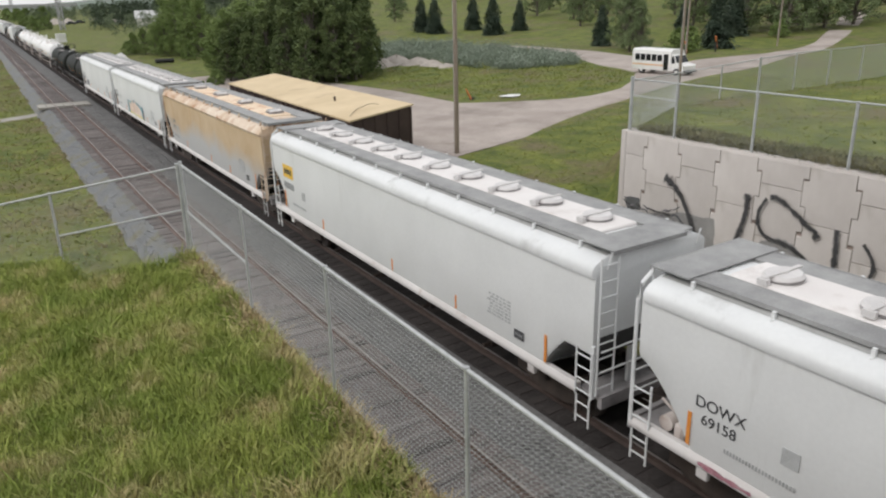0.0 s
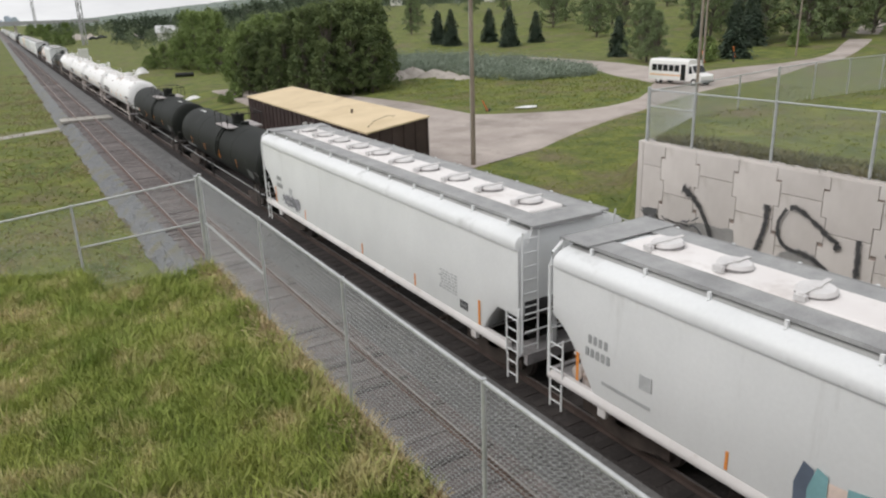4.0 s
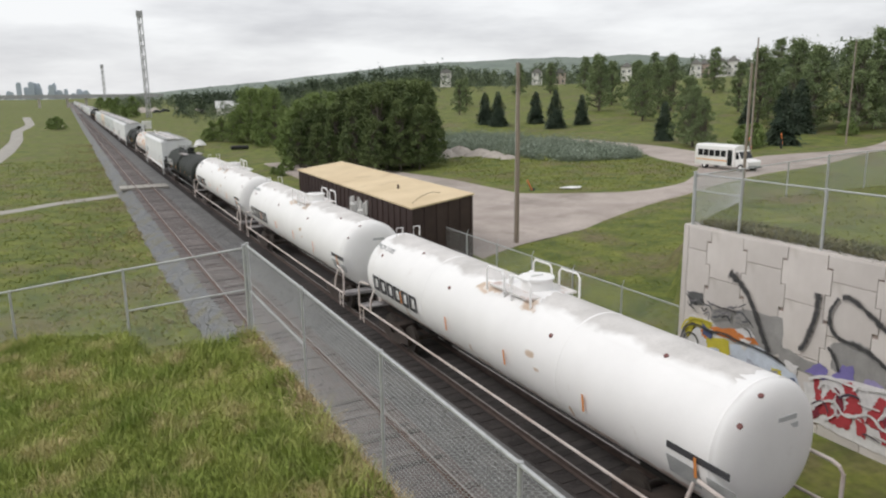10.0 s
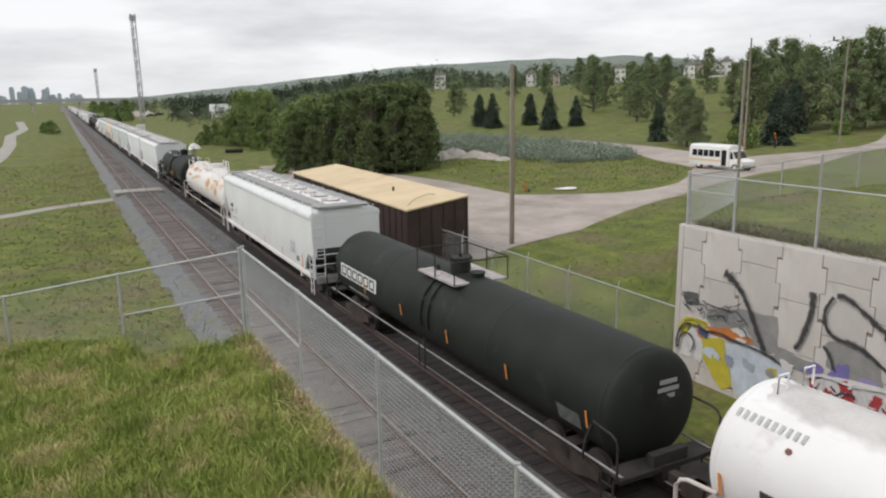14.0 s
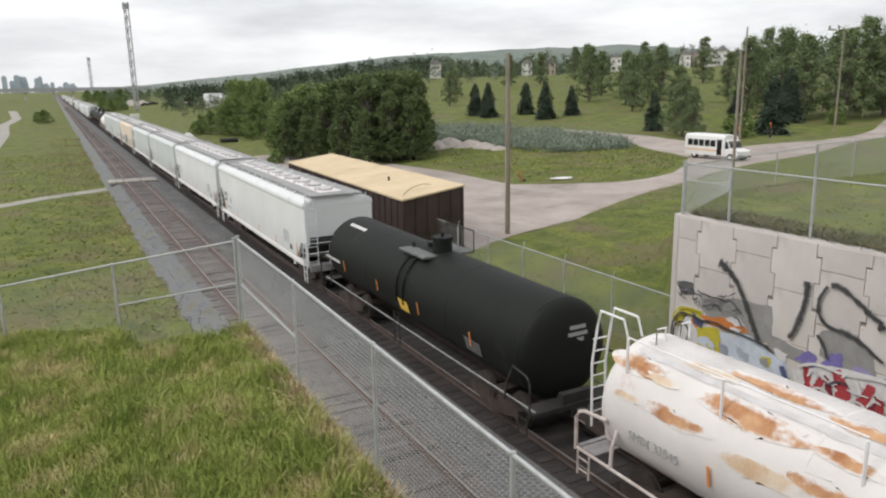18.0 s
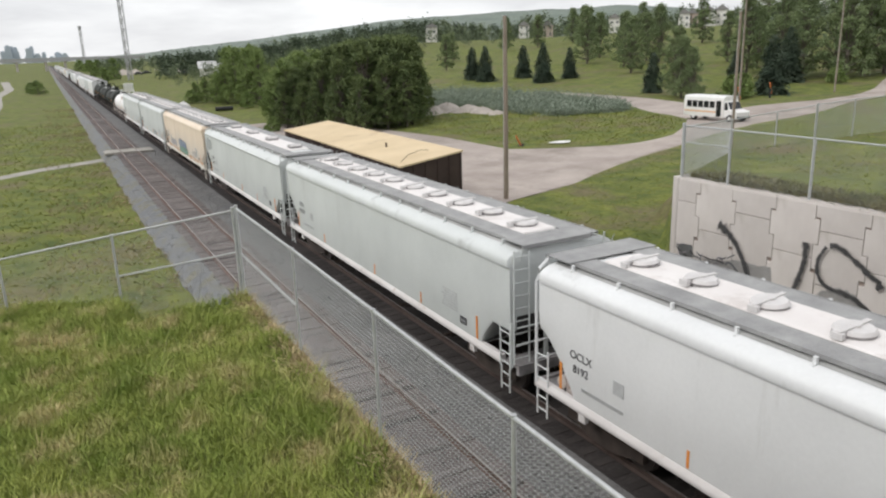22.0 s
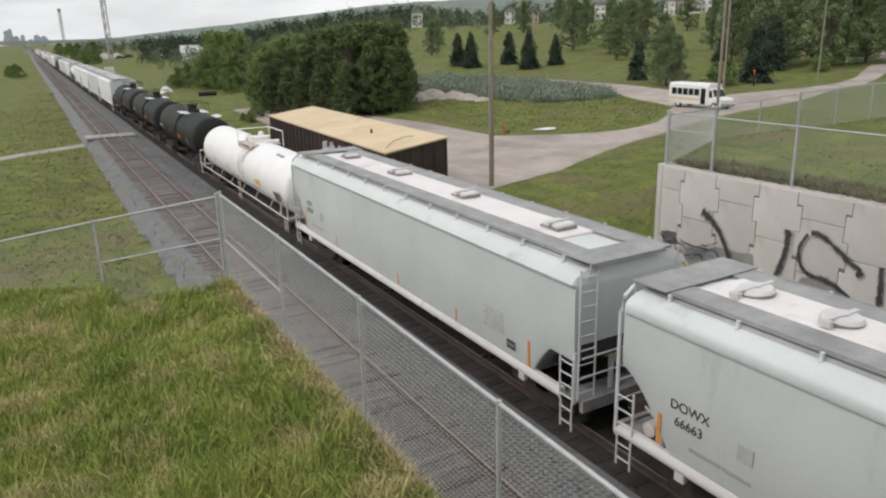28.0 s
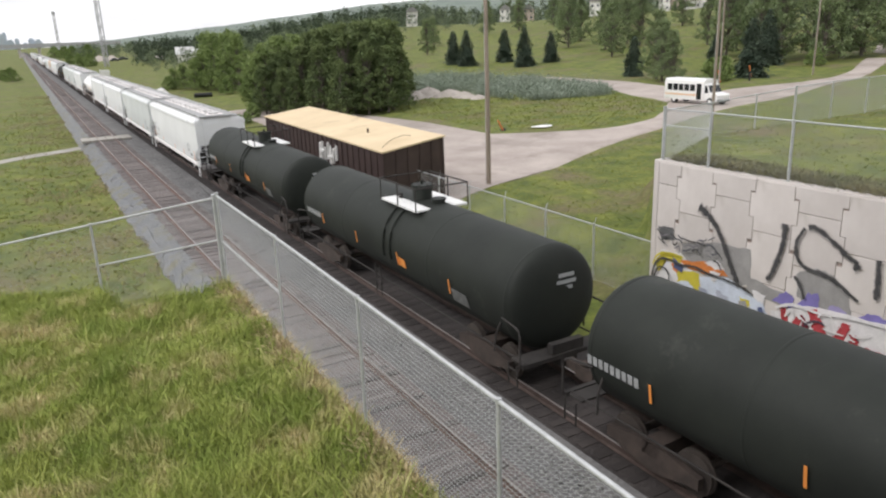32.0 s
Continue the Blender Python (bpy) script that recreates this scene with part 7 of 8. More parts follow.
# thicket behind the brown box
first = {}
def put(models, kind, x, y, s):
    """Places the model itself the first time, copies after."""
    i = rt.randrange(len(models))
    m = models[i]
    key = (kind, i)
    mat = Matrix.LocRotScale((x, y, float(ground_z(x, y))), Euler((0, 0, rt.uniform(0, 6.28))), (s, s, s))
    if key not in first:
        first[key] = True
        m.matrix_basis = mat
    else:
        copy_thing(m, Matrix()).matrix_basis = mat


for az, r, s in [(25.6, 84, 1.0), (24.8, 88, 1.0), (24.6, 84, 0.97), (23.2, 88, 1.0), (22.0, 83, 1.0), (20.6, 86, 0.98), (24.9, 95, 1.0), (23.0, 97, 1.0), (21.2, 97, 1.0), (19.6, 90, 0.95), (19.9, 100, 0.95), (25.9, 90, 0.93), (22.6, 85, 0.9), (24.1, 91, 1.02), (21.3, 91, 0.9), (20.2, 83, 0.8), (23.7, 82, 0.8), (25.2, 82, 0.72), (21.6, 80, 0.62), (15.9, 91, 0.6), (16.8, 92, 0.72), (17.8, 91, 0.78), (18.8, 88, 0.8), (17.3, 88, 0.55), (18.2, 86, 0.5)]:
    put(poplars, "p", *polar(az, r), s)
for az, r, s in [(15.4, 96, 0.72), (16.2, 95, 0.84), (17.2, 98, 0.9), (18.3, 97, 0.92), (9.6, 153, 0.4), (10.3, 150, 0.48), (11.0, 146, 0.55), (11.8, 142, 0.8), (12.6, 140, 1.0), (13.4, 136, 0.98), (14.2, 132, 0.95), (12.2, 152, 1.05), (13.8, 146, 1.05)]:
    put(willows, "w", *polar(az, r), s)
for az, r, s in [(14.4, 84, 0.3), (13.9, 86, 0.22), (14.9, 88, 0.4), (13.2, 128, 0.6), (9.2, 150, 0.6), (14.9, 120, 0.7)]:
    put(bushes, "b", *polar(az, r), s)
for az, r, s in [(35.8, 140, 1.05), (34.3, 150, 0.95), (37.8, 145, 0.85), (30.4, 150, 0.95), (31.4, 146, 1.0), (43.9, 112, 0.85), (52.0, 108, 1.15), (49.6, 120, 0.8), (53.0, 125, 1.2)]:
    put(spruces, "s", *polar(az, r), s)
for az, r, s in [(41.8, 165, 1.05), (40.0, 190, 1.0), (46.0, 102, 0.72), (46.7, 100, 0.6), (43.4, 175, 0.95), (38.9, 210, 1.1), (33.0, 230, 0.9), (28.9, 200, 0.7), (53.9, 130, 1.2), (56.5, 128, 1.25), (58.8, 135, 1.3), (60.5, 140, 1.3), (51.0, 150, 1.0), (49.0, 160, 0.9), (62.5, 150, 1.5), (64.5, 150, 1.5), (39.1, 175, 1.15), (42.3, 150, 1.0), (44.3, 170, 1.1), (45.6, 106, 0.85), (50.3, 140, 1.2), (52.6, 135, 1.3), (55.9, 138, 1.25), (57.6, 132, 1.4), (28.4, 176, 0.75), (35.4, 240, 0.9), (47.2, 210, 1.1), (51.4, 190, 1.2), (38.0, 250, 1.0), (43.0, 235, 1.0)]:
    put(parks, "k", *polar(az, r), s)
for az, r, s in [(49.4, 100, 0.7), (50.1, 103, 0.75), (56.0, 122, 0.6), (-0.6, 245, 0.95), (-1.0, 255, 0.8), (3.6, 330, 1.3), (4.3, 340, 1.2), (3.0, 345, 1.1), (4.3, 509, 2.0), (2.2, 600, 2.0), (2.8, 560, 2.0), (3.3, 540, 1.9)]:
    put(bushes, "b", *polar(az, r), s)


# far woods, as one mass
def woods(name, spec, mat, label, per, size):
    rng = np.random.default_rng(21)
    out = []
    for az0, az1, r0, r1, h, n in spec:
        for _ in range(n):
            az, r = rng.uniform(az0, az1), rng.uniform(r0, r1)
            x, y = polar(az, r)
            z = float(ground_z(x, y))
            hh = h * rng.uniform(0.6, 1.15)
            cs = [(x + rng.normal() * hh * 0.12, y + rng.normal() * hh * 0.12, z + hh * k) for k in (0.25, 0.5, 0.78)]
            out.append(leaf_cloud(cs, [hh * 0.34, hh * 0.3, hh * 0.2], per, size * hh / 10, rng, 1.0))
    ob = new(name, quads_mesh(name, np.concatenate(out), mat))
    return tagged(ob, label, "woods", kind="stuff")


woods("far_trees", [(25, 70, 330, 420, 10, 170), (8, 27, 230, 290, 6, 90), (27, 52, 255, 330, 6, 60), (14, 60, 480, 800, 14, 220), (3, 12, 420, 900, 8, 120), (50, 72, 160, 260, 10, 50)], M_leaf_far, "distant belt of mixed green trees", 210, 0.36)
M_belt = material("dark_belt_leaves", (0.04, 0.06, 0.036), (0.09, 0.12, 0.07), scale=0.05, rough=0.9, fine=0.2, bump_scale=0.4, rand=0.35, island=True)
woods("tree_belt", [(7.5, 14, 300, 400, 9.5, 90), (14, 27, 300, 420, 9, 230), (27, 62, 345, 430, 8.5, 190)], M_belt, "long dark belt of trees at the foot of the ridge", 210, 0.36)
# silvery shrub island
def shrub_bed():
    rng = np.random.default_rng(8)
    out = []
    for _ in range(560):
        az, g = rng.uniform(27.0, 41.8), rng.uniform(0, 1)
        r0, r1 = np.interp(az, [27, 31, 33, 37.6, 41.7], [101, 97, 86, 80, 86]), np.interp(az, [27, 32, 36.7, 41.8], [124, 121, 106, 92])
        x, y = polar(az, r0 + (r1 - r0) * g)
        z = float(ground_z(x, y))
        out.append(leaf_cloud([(x, y, z + 0.35)], [rng.uniform(0.5, 1.4)], 210, 0.075, rng, rng.uniform(0.55, 0.95)))
    return tagged(new("silver_shrubs", quads_mesh("silver_shrubs", np.concatenate(out), M_silver)), "silvery grey-green low shrubs on the island", "shrubs", kind="stuff")


shrub_bed()


# long grass on the near bank
def bank_grass():
    rng = np.random.default_rng(4)
    n = 230000
    y = 3.0 + 17 * rng.uniform(0, 1, n) ** 0.9
    x = 3.25 - rng.uniform(0, 1, n) ** 1.0 * 11.5
    d = (x - 3.3) * 0.61 + (y - 16.1) * 0.79
    keep = d < 0.25
    x, y = x[keep], y[keep]
    n = len(x)
    z = ground_z(x, y)
    clump = np.array([noise.noise((a * 0.9, b * 0.9, 0)) for a, b in zip(x, y)])
    fine = np.array([noise.noise((a * 2.7, b * 2.7, 5)) for a, b in zip(x, y)])
    tall = (0.19 + 0.13 * clump + 0.1 * fine) * rng.uniform(0.5, 1.3, n)
    stalk = rng.uniform(0, 1, n) < 0.012 + 0.06 * np.clip(fine - 0.2, 0, 1)
    tall = np.maximum(np.where(stalk, tall * 1.6 + 0.14, tall), 0.05)
    lean = rng.normal(size=(n, 2)) * 0.45 * tall[:, None]
    a = rng.uniform(0, math.pi, n)
    w = 0.0075 * rng.uniform(0.6, 1.5, n)
    side = np.stack([np.cos(a) * w, np.sin(a) * w, 0 * a], -1)
    base = np.stack([x, y, z - 0.03], -1)
    mid = base + np.stack([lean[:, 0] * 0.35, lean[:, 1] * 0.35, tall * 0.6], -1)
    tip = base + np.stack([lean[:, 0], lean[:, 1], tall], -1)
    q1 = np.stack([base - side, base + side, mid + side * 0.8, mid - side * 0.8], 1)
    q2 = np.stack([mid - side * 0.8, mid + side * 0.8, tip + side * 0.1, tip - side * 0.1], 1)
    verts = np.stack([q1, q2], 1).reshape(-1, 3)
    return tagged(new("long_grass", quads_mesh("long_grass", verts, M_blade)), "long green and straw-coloured grass on the bank", "grass", kind="stuff")


bank_grass()


def tufts(name, x, y, tall, width, mat, label, seed):
    """Small crossed clumps of grass at the given places."""
    rng = np.random.default_rng(seed)
    n = len(x)
    z = ground_z(x, y)
    out = []
    for k in range(4):
        a = rng.uniform(0, math.pi, n)
        h = tall * rng.uniform(0.5, 1.25, n)
        w = width * rng.uniform(0.5, 1.3, n)
        lean = rng.normal(size=(n, 2)) * 0.75 * h[:, None]
        ox, oy = rng.normal(size=n) * width * 0.5, rng.normal(size=n) * width * 0.5
        side = np.stack([np.cos(a) * w, np.sin(a) * w, 0 * a], -1) * 0.5
        base = np.stack([x + ox, y + oy, z - 0.04], -1)
        tip = base + np.stack([lean[:, 0], lean[:, 1], h], -1)
        out.append(np.stack([base - side * 0.5, base + side * 0.5, tip + side * 0.6, tip - side], 1))
    return tagged(new(name, quads_mesh(name, np.concatenate(out).reshape(-1, 3), mat)), label, "grass", kind="stuff")


rgt = np.random.default_rng(31)
tx, ty = rgt.uniform(-45, 3.3, 18000), 17 + 110 * rgt.uniform(0, 1, 18000) ** 1.3
dd = (tx - 3.3) * 0.61 + (ty - 16.1) * 0.79
ok = (dd > 0.3) & ~((np.abs(ty - (71.5 + (tx + 4.8) * 0.85)) < 2.2))
tufts("meadow_tufts", tx[ok], ty[ok], 0.12, 0.075, M_tuft, "uneven green meadow tufts with dry patches", 5)
tx, ty = rgt.uniform(18.2, 60, 12000), rgt.uniform(-4, 44, 12000)
low = np.interp(tx, [19.4, 23.4, 28, 31.6, 35.5, 39.6, 42.7, 47, 52, 55.6, 63], [34.0, 35.2, 36.3, 38.3, 39.5, 40.9, 41.3, 42.3, 42.9, 43.7, 45.7])
ok = ty < low - 0.2
tufts("meadow_tufts", tx[ok], ty[ok], 0.09, 0.045, M_tuft, "short green grass tufts on the embankment", 6)
tx, ty = rgt.uniform(35, 67, 12000), rgt.uniform(45, 100, 12000)
hi_ = np.interp(tx, [35.6, 38.3, 41.5, 43.7, 46.9, 50.7, 55, 58], [54, 50.4, 47.3, 46.4, 46.5, 49, 53, 60])
ok = (ty > hi_) & (tx > 35.6) & (tx < np.interp(ty, [52, 57, 62, 72, 83], [55, 57.2, 58.7, 63.7, 66.7])) & (ty < 96)
tufts("meadow_tufts", tx[ok], ty[ok], 0.12, 0.07, M_tuft, "rough green grass round the shrub island", 7)
tx, ty = WALL_R + 0.35 + 1.8 * rgt.uniform(0, 1, 5200) ** 1.7, rgt.uniform(-3, 16.8, 5200)
tufts("wall_weeds", tx, ty, 0.24, 0.05, M_weed, "dark green and dry weeds along the wall top", 8)

M_edge = material("rank_edge_weeds", (0.2, 0.17, 0.08), (0.36, 0.3, 0.17), scale=0.5, rough=0.9, fine=0.2, rand=0.4, island=True)
M_drygrass = material("dead_edge_grass", (0.36, 0.28, 0.15), (0.56, 0.46, 0.27), scale=1.2, rough=0.9, fine=0.2, rand=0.3, island=True, c3=(0.2, 0.24, 0.06), c3_amount=0.4, c3_scale=1.5)
tx, ty = 3.33 - 0.3 * rgt.uniform(0, 1, 3000) ** 1.6, rgt.uniform(3, 16.0, 3000)
tufts("edge_grass", tx, ty, 0.13, 0.025, M_drygrass, "dead brown grass along the wall edge", 9)
# weeds at the foot of the ballast and in drifts over the field
ty = 20 + 150 * rgt.uniform(0, 1, 9000) ** 1.4
tx = 4.1 - 5.5 * rgt.uniform(0, 1, 9000) ** 2.0 + 0.3 * np.sin(ty * 0.9) + 0.25 * np.sin(ty * 2.3)
ok = (np.sin(ty * 0.35 + 1.0) + 0.7 * np.sin(ty * 0.83) + rgt.normal(size=9000) * 1.1 > 0.7) & ((tx - 3.3) * 0.61 + (ty - 16.1) * 0.79 > 1.0) & (np.abs(ty - 79.5) > 2.5)
tufts("edge_weeds", tx[ok], ty[ok], 0.15, 0.05, M_edge, "dark rank weeds at the foot of the ballast", 10)
ok = ~ok & (rgt.uniform(0, 1, 9000) < 0.3) & (np.abs(ty - 79.5) > 2.5) & ((tx - 3.3) * 0.61 + (ty - 16.1) * 0.79 > 1.0)
tufts("edge_grass", tx[ok], ty[ok], 0.1, 0.04, M_edge, "dead brown grass beside the ballast", 11)

# ---- heaps of pale spoil by the shrub island ----
def spoil_heap(x, y, w, d, h, seed):
    rng = np.random.default_rng(seed)
    m = Mesh()
    rows = []
    for j in range(9):
        f = j / 8
        ring = []
        for k in range(22):
            a = 2 * math.pi * k / 22
            r = (1 - f) ** 0.8 * (1 + 0.22 * noise.noise((math.cos(a) * 1.7 + seed, math.sin(a) * 1.7, f * 2)))
            ring.append((math.cos(a) * w * r, math.sin(a) * d * r, h * f * (1 + 0.2 * noise.noise((math.cos(a) * 3, math.sin(a) * 3 + seed, f))) - 0.1))
        rows.append(ring)
    m.loft(rows, closed=True, caps=True)
    tagged(part("gravel_mound", m, M_sand, smooth=60, at=pose(x, y, float(ground_z(x, y)), 0, 0, rng.uniform(0, 90))), "pale grey-brown heap of tipped gravel beside shrubs", "gravel heap", "spoil heaps")


for i, (x, y, w, d, h) in enumerate([(42.3, 82, 3.0, 2.0, 1.1), (44.6, 82.5, 3.2, 2.0, 1.25), (46.0, 79.6, 2.6, 1.8, 0.95), (46.2, 76.4, 2.3, 1.6, 0.75), (41.0, 84.5, 2.4, 1.6, 0.8), (46.4, 73.6, 1.8, 1.2, 0.5)]):
    spoil_heap(x, y, w, d, h, i + 1)


spoil_heap(36.0, 420, 5.5, 4, 3.0, 11)
spoil_heap(41.0, 412, 4.5, 4, 2.6, 12)
strip("road", [(58, 480), (60, 420), (61, 372), (60, 350)], [(66, 478), (69, 420), (71, 370), (70, 348)], M_gravel, 0.3, "pale gravel track far off by the workshop", "road", 20)


def parked_car(x, y, turn, paint_m):
    z = float(ground_z(x, y))
    ob = thing("parked_car", "dark car parked on the far grass", "car", "parked cars", pose(x, y, z, 0, 0, turn))
    part("body", Mesh().box(-2.2, 2.2, -0.9, 0.9, 0.35, 0.95, 0.12), paint_m, ob)
    part("cabin", Mesh().loft([[(-1.5, -0.85, 0.95), (1.0, -0.85, 0.95), (1.0, 0.85, 0.95), (-1.5, 0.85, 0.95)], [(-1.0, -0.7, 1.5), (0.4, -0.7, 1.5), (0.4, 0.7, 1.5), (-1.0, 0.7, 1.5)]], True, True), M_glass, ob, smooth=0)
    for a in (-1.35, 1.35):
        for b in (-0.85, 0.85):
            part("wheel", Mesh().tube([(a, b - 0.1, 0.34), (a, b + 0.1, 0.34)], 0.34, 14), M_black, ob)


M_car = material("dark_car_paint", (0.02, 0.022, 0.026), (0.035, 0.037, 0.042), scale=2, rough=0.3, fine=0.05)
for x, y, a in ((41, 398, 10), (45.5, 402, 25), (47, 334, 80), (50.5, 322, 60)):
    parked_car(x, y, a, M_car)

# ---- road bridge behind the viewpoint ----
def road_bridge():
    ob = thing("road_bridge", "grey concrete road bridge over both tracks", "bridge")
    part("deck", Mesh().box(-30, 52, -13.0, 0.6, 6.5, 7.35), M_concrete, ob, smooth=0)
    for y in (-12.2, -9.4, -6.6, -3.8, -1.4, 0.2):
        part("girder", Mesh().box(-4, 24, y - 0.3, y + 0.3, 5.35, 6.5), M_concrete, ob, smooth=0)
    for y0 in (-13.0, -0.55):
        part("parapet", Mesh().box(-30, 52, y0, y0 + 0.25, 7.35, 8.25), M_concrete, ob, smooth=0)


road_bridge()

# ---- far structures ----
def mast(x, y, z0, z1, half, label, guys=True):
    ob = thing("lattice_mast", label, "mast", "masts")
    m = Mesh()
    pts = [(x - half, y - half), (x + half, y - half), (x, y + half)]
    for p in pts:
        m.tube([(*p, z0), (*p, z1)], half * 0.25, 4)
    k = int((z1 - z0) / (half * 5))
    for i in range(k):
        za, zb_ = z0 + (z1 - z0) * i / k, z0 + (z1 - z0) * (i + 1) / k
        for j in range(3):
            m.tube([(*pts[j], za), (*pts[(j + 1) % 3], zb_)], half * 0.12, 3)
    part("lattice", m, M_mast, ob, smooth=0)
    part("antenna", Mesh().box(x - half * 1.4, x + half * 1.4, y - half, y + half, z1 - half * 3, z1 - half * 0.5), M_mast, ob, smooth=0)
    return ob


M_mast = material("grey_painted_mast", (0.32, 0.32, 0.33), (0.45, 0.45, 0.46), scale=1, rough=0.6)
mast(*polar(5.3, 330), 0, 43, 0.85, "grey lattice radio mast beyond the yard")
mast(*polar(2.55, 620), 0, 33, 0.8, "far slender lattice mast")


def house(x, y, w, d, h, turn, m_wall, m_roof, label):
    z = float(ground_z(x, y))
    ob = thing("house", label, "house", "far houses", pose(x, y, z, 0, 0, turn))
    part("wall", Mesh().box(-w / 2, w / 2, -d / 2, d / 2, -1, h), m_wall, ob, smooth=0)
    r = Mesh()
    o = 0.5
    r.loft([[(-w / 2 - o, -d / 2 - o, h), (0, -d / 2 - o, h + w * 0.45), (w / 2 + o, -d / 2 - o, h)], [(-w / 2 - o, d / 2 + o, h), (0, d / 2 + o, h + w * 0.45), (w / 2 + o, d / 2 + o, h)]], closed=True, caps=True)
    part("roof", r, m_roof, ob, smooth=0)
    for i in range(2):
        for k in range(2 if h > 4 else 1):
            a = -w / 2 + w * (i + 0.5) / 2
            part("window", Mesh().box(a - 0.4, a + 0.4, -d / 2 - 0.05, -d / 2 + 0.02, 1.1 + 2.7 * k, 2.1 + 2.7 * k), M_pane, ob, smooth=0)
    return ob


M_siding = material("pale_siding", (0.7, 0.68, 0.65), (0.8, 0.78, 0.75), scale=1, rough=0.8)
M_pink = material("beige_stucco", (0.5, 0.4, 0.34), (0.6, 0.5, 0.44), scale=1, rough=0.8)
# the sky's reflection is put into the grey of the panes
M_pane = material("sky_lit_far_glass", (0.1, 0.11, 0.12), (0.2, 0.21, 0.22), scale=1, rough=0.2)
M_tin = material("pale_sheet_roof", (0.5, 0.5, 0.49), (0.62, 0.62, 0.61), scale=1, rough=0.6)
M_shingle = material("grey_shingles", (0.2, 0.19, 0.19), (0.3, 0.29, 0.28), scale=2, rough=0.9)
for az, r, w, d, h, m in [(27.35, 330, 5, 6, 6.0, M_siding), (16.5, 440, 9, 7, 5, M_siding), (20.0, 440, 9, 7, 5, M_siding), (34.37, 330, 4.5, 6, 5, M_siding), (36.1, 340, 5, 6, 5, M_pink), (41.0, 330, 4.5, 6, 6, M_siding), (45.9, 335, 4.5, 6, 6, M_siding), (46.5, 340, 4.5, 6, 6, M_pink), (47.6, 330, 4.5, 6, 6, M_siding), (48.4, 335, 4.5, 6, 6.5, M_siding)]:
    x, y = polar(az, r)
    house(x, y, w, d, h, -az, m, M_shingle, "pale distant house with a grey gabled roof")
x, y = polar(10.9, 300)
house(x, y, 6, 9, 2.6, 78, M_siding, M_tin, "pale low workshop with a light sheet roof")


def white_sign():
    x, y = polar(5.1, 225)
    ob = thing("track_cabinet", "white signal cabinet beside the track", "cabinet", at=pose(x, y, float(ground_z(x, y))))
    part("body", Mesh().box(-1.2, 1.2, -0.8, 0.8, 0.2, 2.3, 0.05), M_white, ob)
    part("plinth", Mesh().box(-1.3, 1.3, -0.9, 0.9, -0.3, 0.2), M_concrete, ob, smooth=0)


white_sign()


def far_bridge():
    ob = thing("overpass", "far concrete road overpass across the tracks", "bridge")
    part("deck", Mesh().box(-60, 90, 795, 808, 8.0, 11.5), M_mast, ob, smooth=0)
    for x in (-22, 2.0, 18.5, 40):
        part("pier", Mesh().box(x - 1, x + 1, 798, 805, -1, 8.0), M_concrete, ob, smooth=0)


far_bridge()


def skyline():
    rng = random.Random(2)
    # pale blue-grey base colour that includes the haze over the city
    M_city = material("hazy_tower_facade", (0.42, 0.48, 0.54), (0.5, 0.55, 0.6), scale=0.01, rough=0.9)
    for i in range(30):
        az = rng.uniform(-4.6, 1.6)
        x, y = polar(az, 4150 + rng.uniform(0, 200))
        w, hgt = rng.uniform(14, 30), rng.uniform(20, 70) * (1.15 if -3.2 < az < -0.2 else 0.65)
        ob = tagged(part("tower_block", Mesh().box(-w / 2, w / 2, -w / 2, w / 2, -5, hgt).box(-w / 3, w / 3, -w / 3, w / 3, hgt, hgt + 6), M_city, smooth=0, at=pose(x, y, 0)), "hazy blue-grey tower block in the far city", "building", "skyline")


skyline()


# crossing deck over the near track
def crossing():
    ob = thing("track_crossing", "grey plank crossing where the path meets the rails", "crossing")
    for i in range(4):
        part("plank", Mesh().box(4.0 + i * 0.75, 4.0 + i * 0.75 + 0.7, 78.5, 81.1, -0.19, 0.012 if i < 3 else 0.02, 0.01), M_asph, ob)
    for i in range(3):
        part("plank", Mesh().box(7.05 + i * 0.5, 7.05 + i * 0.5 + 0.47, 78.5, 81.1, -0.19, 0.0, 0.01), M_asph, ob)


crossing()

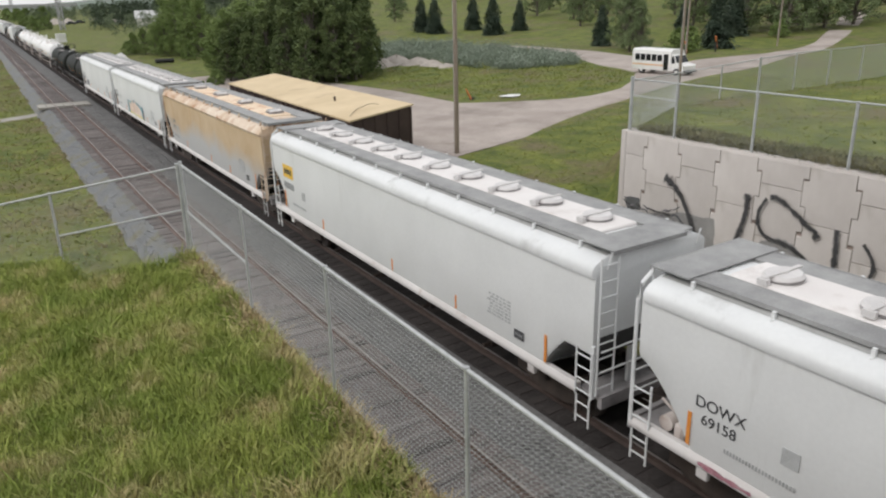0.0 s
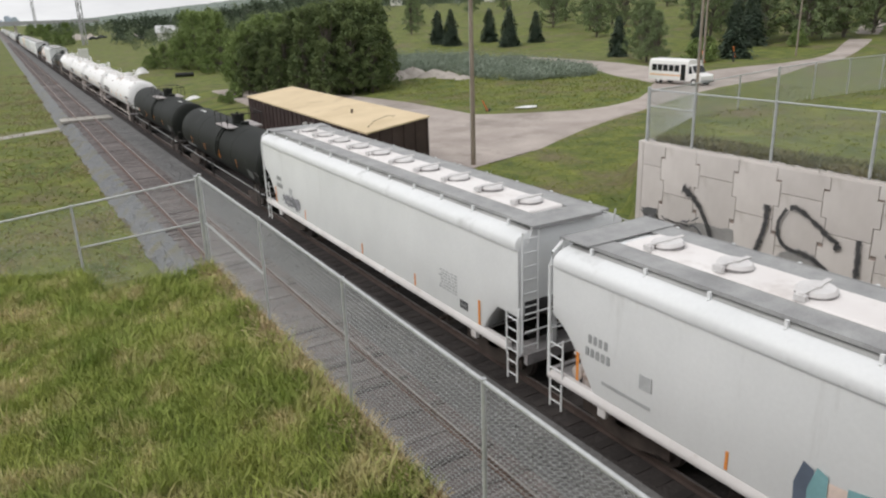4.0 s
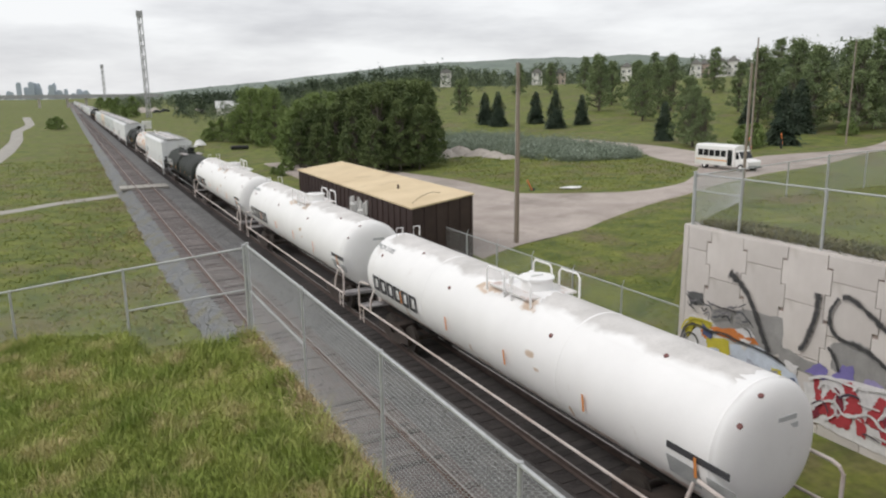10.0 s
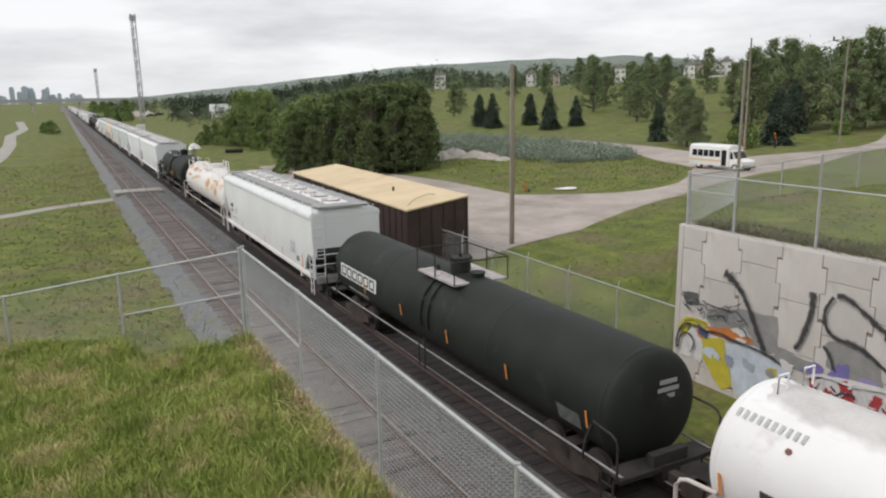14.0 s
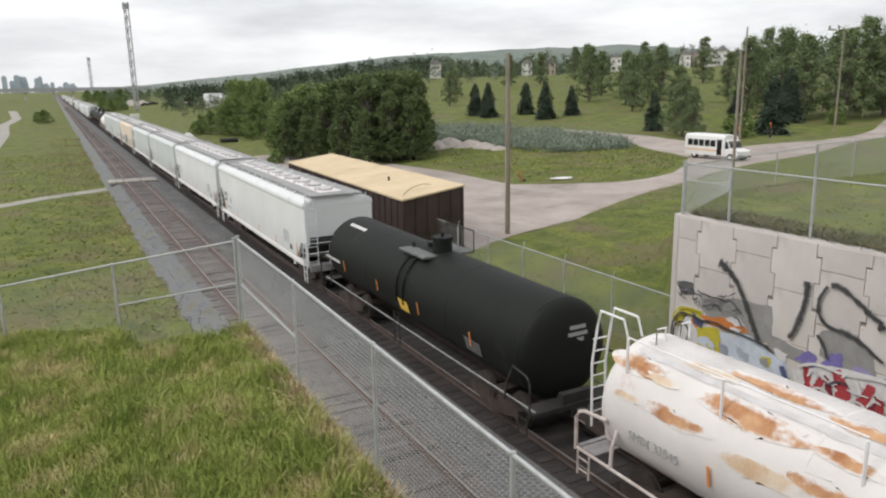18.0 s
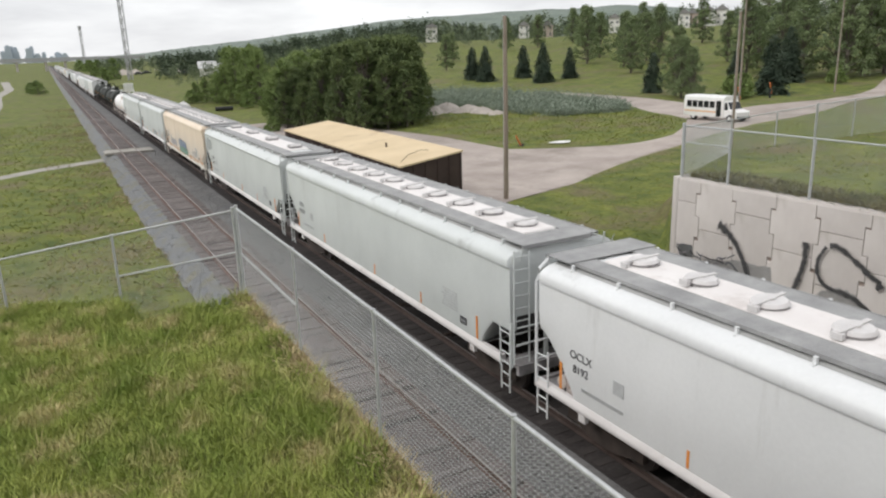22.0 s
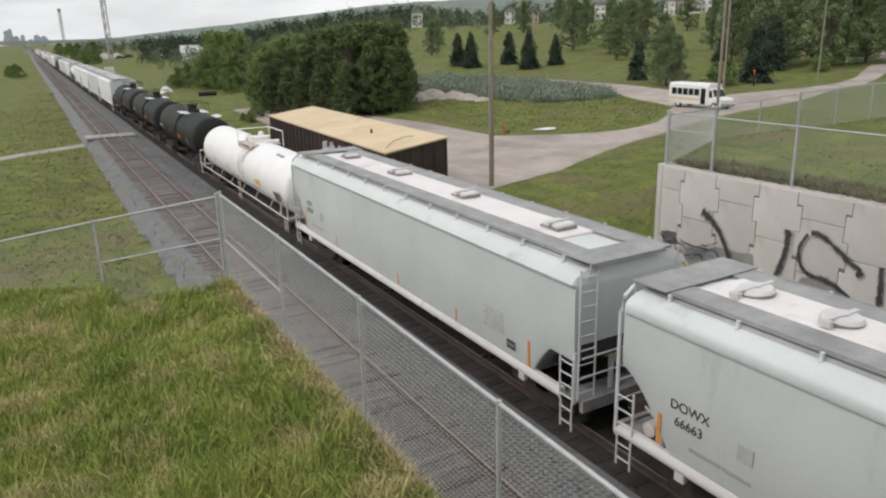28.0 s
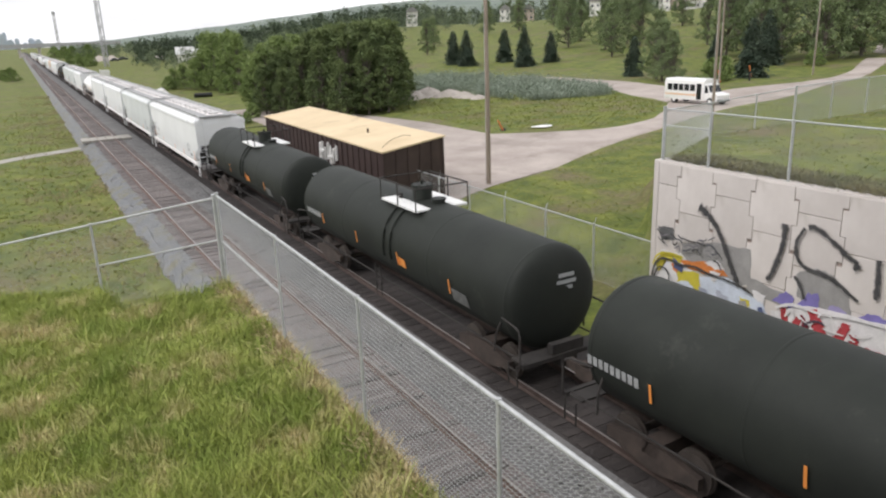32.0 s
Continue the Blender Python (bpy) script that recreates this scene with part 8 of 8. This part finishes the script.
# ---- ties ----
tie = Mesh().box(-1.3, 1.3, -0.11, 0.11, -0.36, -0.165, 0.015).data("tie", M_tie, 0)
rg = random.Random(7)
near_ties = thing("track_ties", "weathered grey timber ties of the near track", "railway ties")
for i in range(290):
    part("tie", tie, M_tie, near_ties, at=pose(TRACK_NEAR + bend(4.0 + i * 0.54) + rg.uniform(-0.06, 0.06), 4.0 + i * 0.54 + rg.uniform(-0.03, 0.03), rg.uniform(-0.04, 0.008), 0, 0, rg.uniform(-1.5, 1.5)))
rest = Mesh()
for i in range(560):
    y = 160.8 + i * 0.54
    rest.box(TRACK_NEAR - 1.3, TRACK_NEAR + 1.3, y - 0.11, y + 0.11, -0.3, -0.165)
tagged(part("tie_rows", rest, M_tie, smooth=0), "weathered timber ties of the near track far off", "railway ties", kind="stuff")
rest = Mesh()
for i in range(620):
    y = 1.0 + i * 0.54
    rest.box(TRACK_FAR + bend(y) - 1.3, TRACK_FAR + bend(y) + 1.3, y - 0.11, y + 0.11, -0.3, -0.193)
tagged(part("tie_rows", rest, M_tie_dark, smooth=0), "timber ties under the train, coloured dark for its shade", "railway ties", kind="stuff")


def loose_stones():
    """Small angular stones strewn over the ballast by the near track."""
    rng = np.random.default_rng(12)
    n = 9000
    y = 5 + 75 * rng.uniform(0, 1, n) ** 1.7
    x = rng.uniform(3.75, 8.9, n)
    z = np.interp(x, [3.75, 4.55, 5.0, 9], [-0.75, -0.25, -0.2, -0.2])
    x = x + np.array([bend(v) for v in y])
    c = np.stack([x, y, z], -1)
    s = rng.uniform(0.018, 0.05, n)[:, None]
    u = rng.normal(size=(n, 3))
    u /= np.linalg.norm(u, axis=1)[:, None]
    v = np.cross(u, rng.normal(size=(n, 3)))
    v /= np.linalg.norm(v, axis=1)[:, None]
    w = np.cross(u, v)
    quads = [np.stack([c + p * s, c + q * s, c + r * s, c + (q + r - p) * s * 0.4], 1) for p, q, r in ((u, v, w), (u, w, -v), (u, -v, -w), (-u, v, w), (-u, -w, v))]
    tagged(new("loose_stones", quads_mesh("loose_stones", np.concatenate(quads).reshape(-1, 3), M_stone)), "angular grey and brown ballast stones", "stones", kind="stuff")


M_stone = material("broken_stone", (0.2, 0.2, 0.205), (0.33, 0.325, 0.325), scale=2.0, rough=0.95, fine=0.2, rand=0.22, island=True)
loose_stones()

motions()
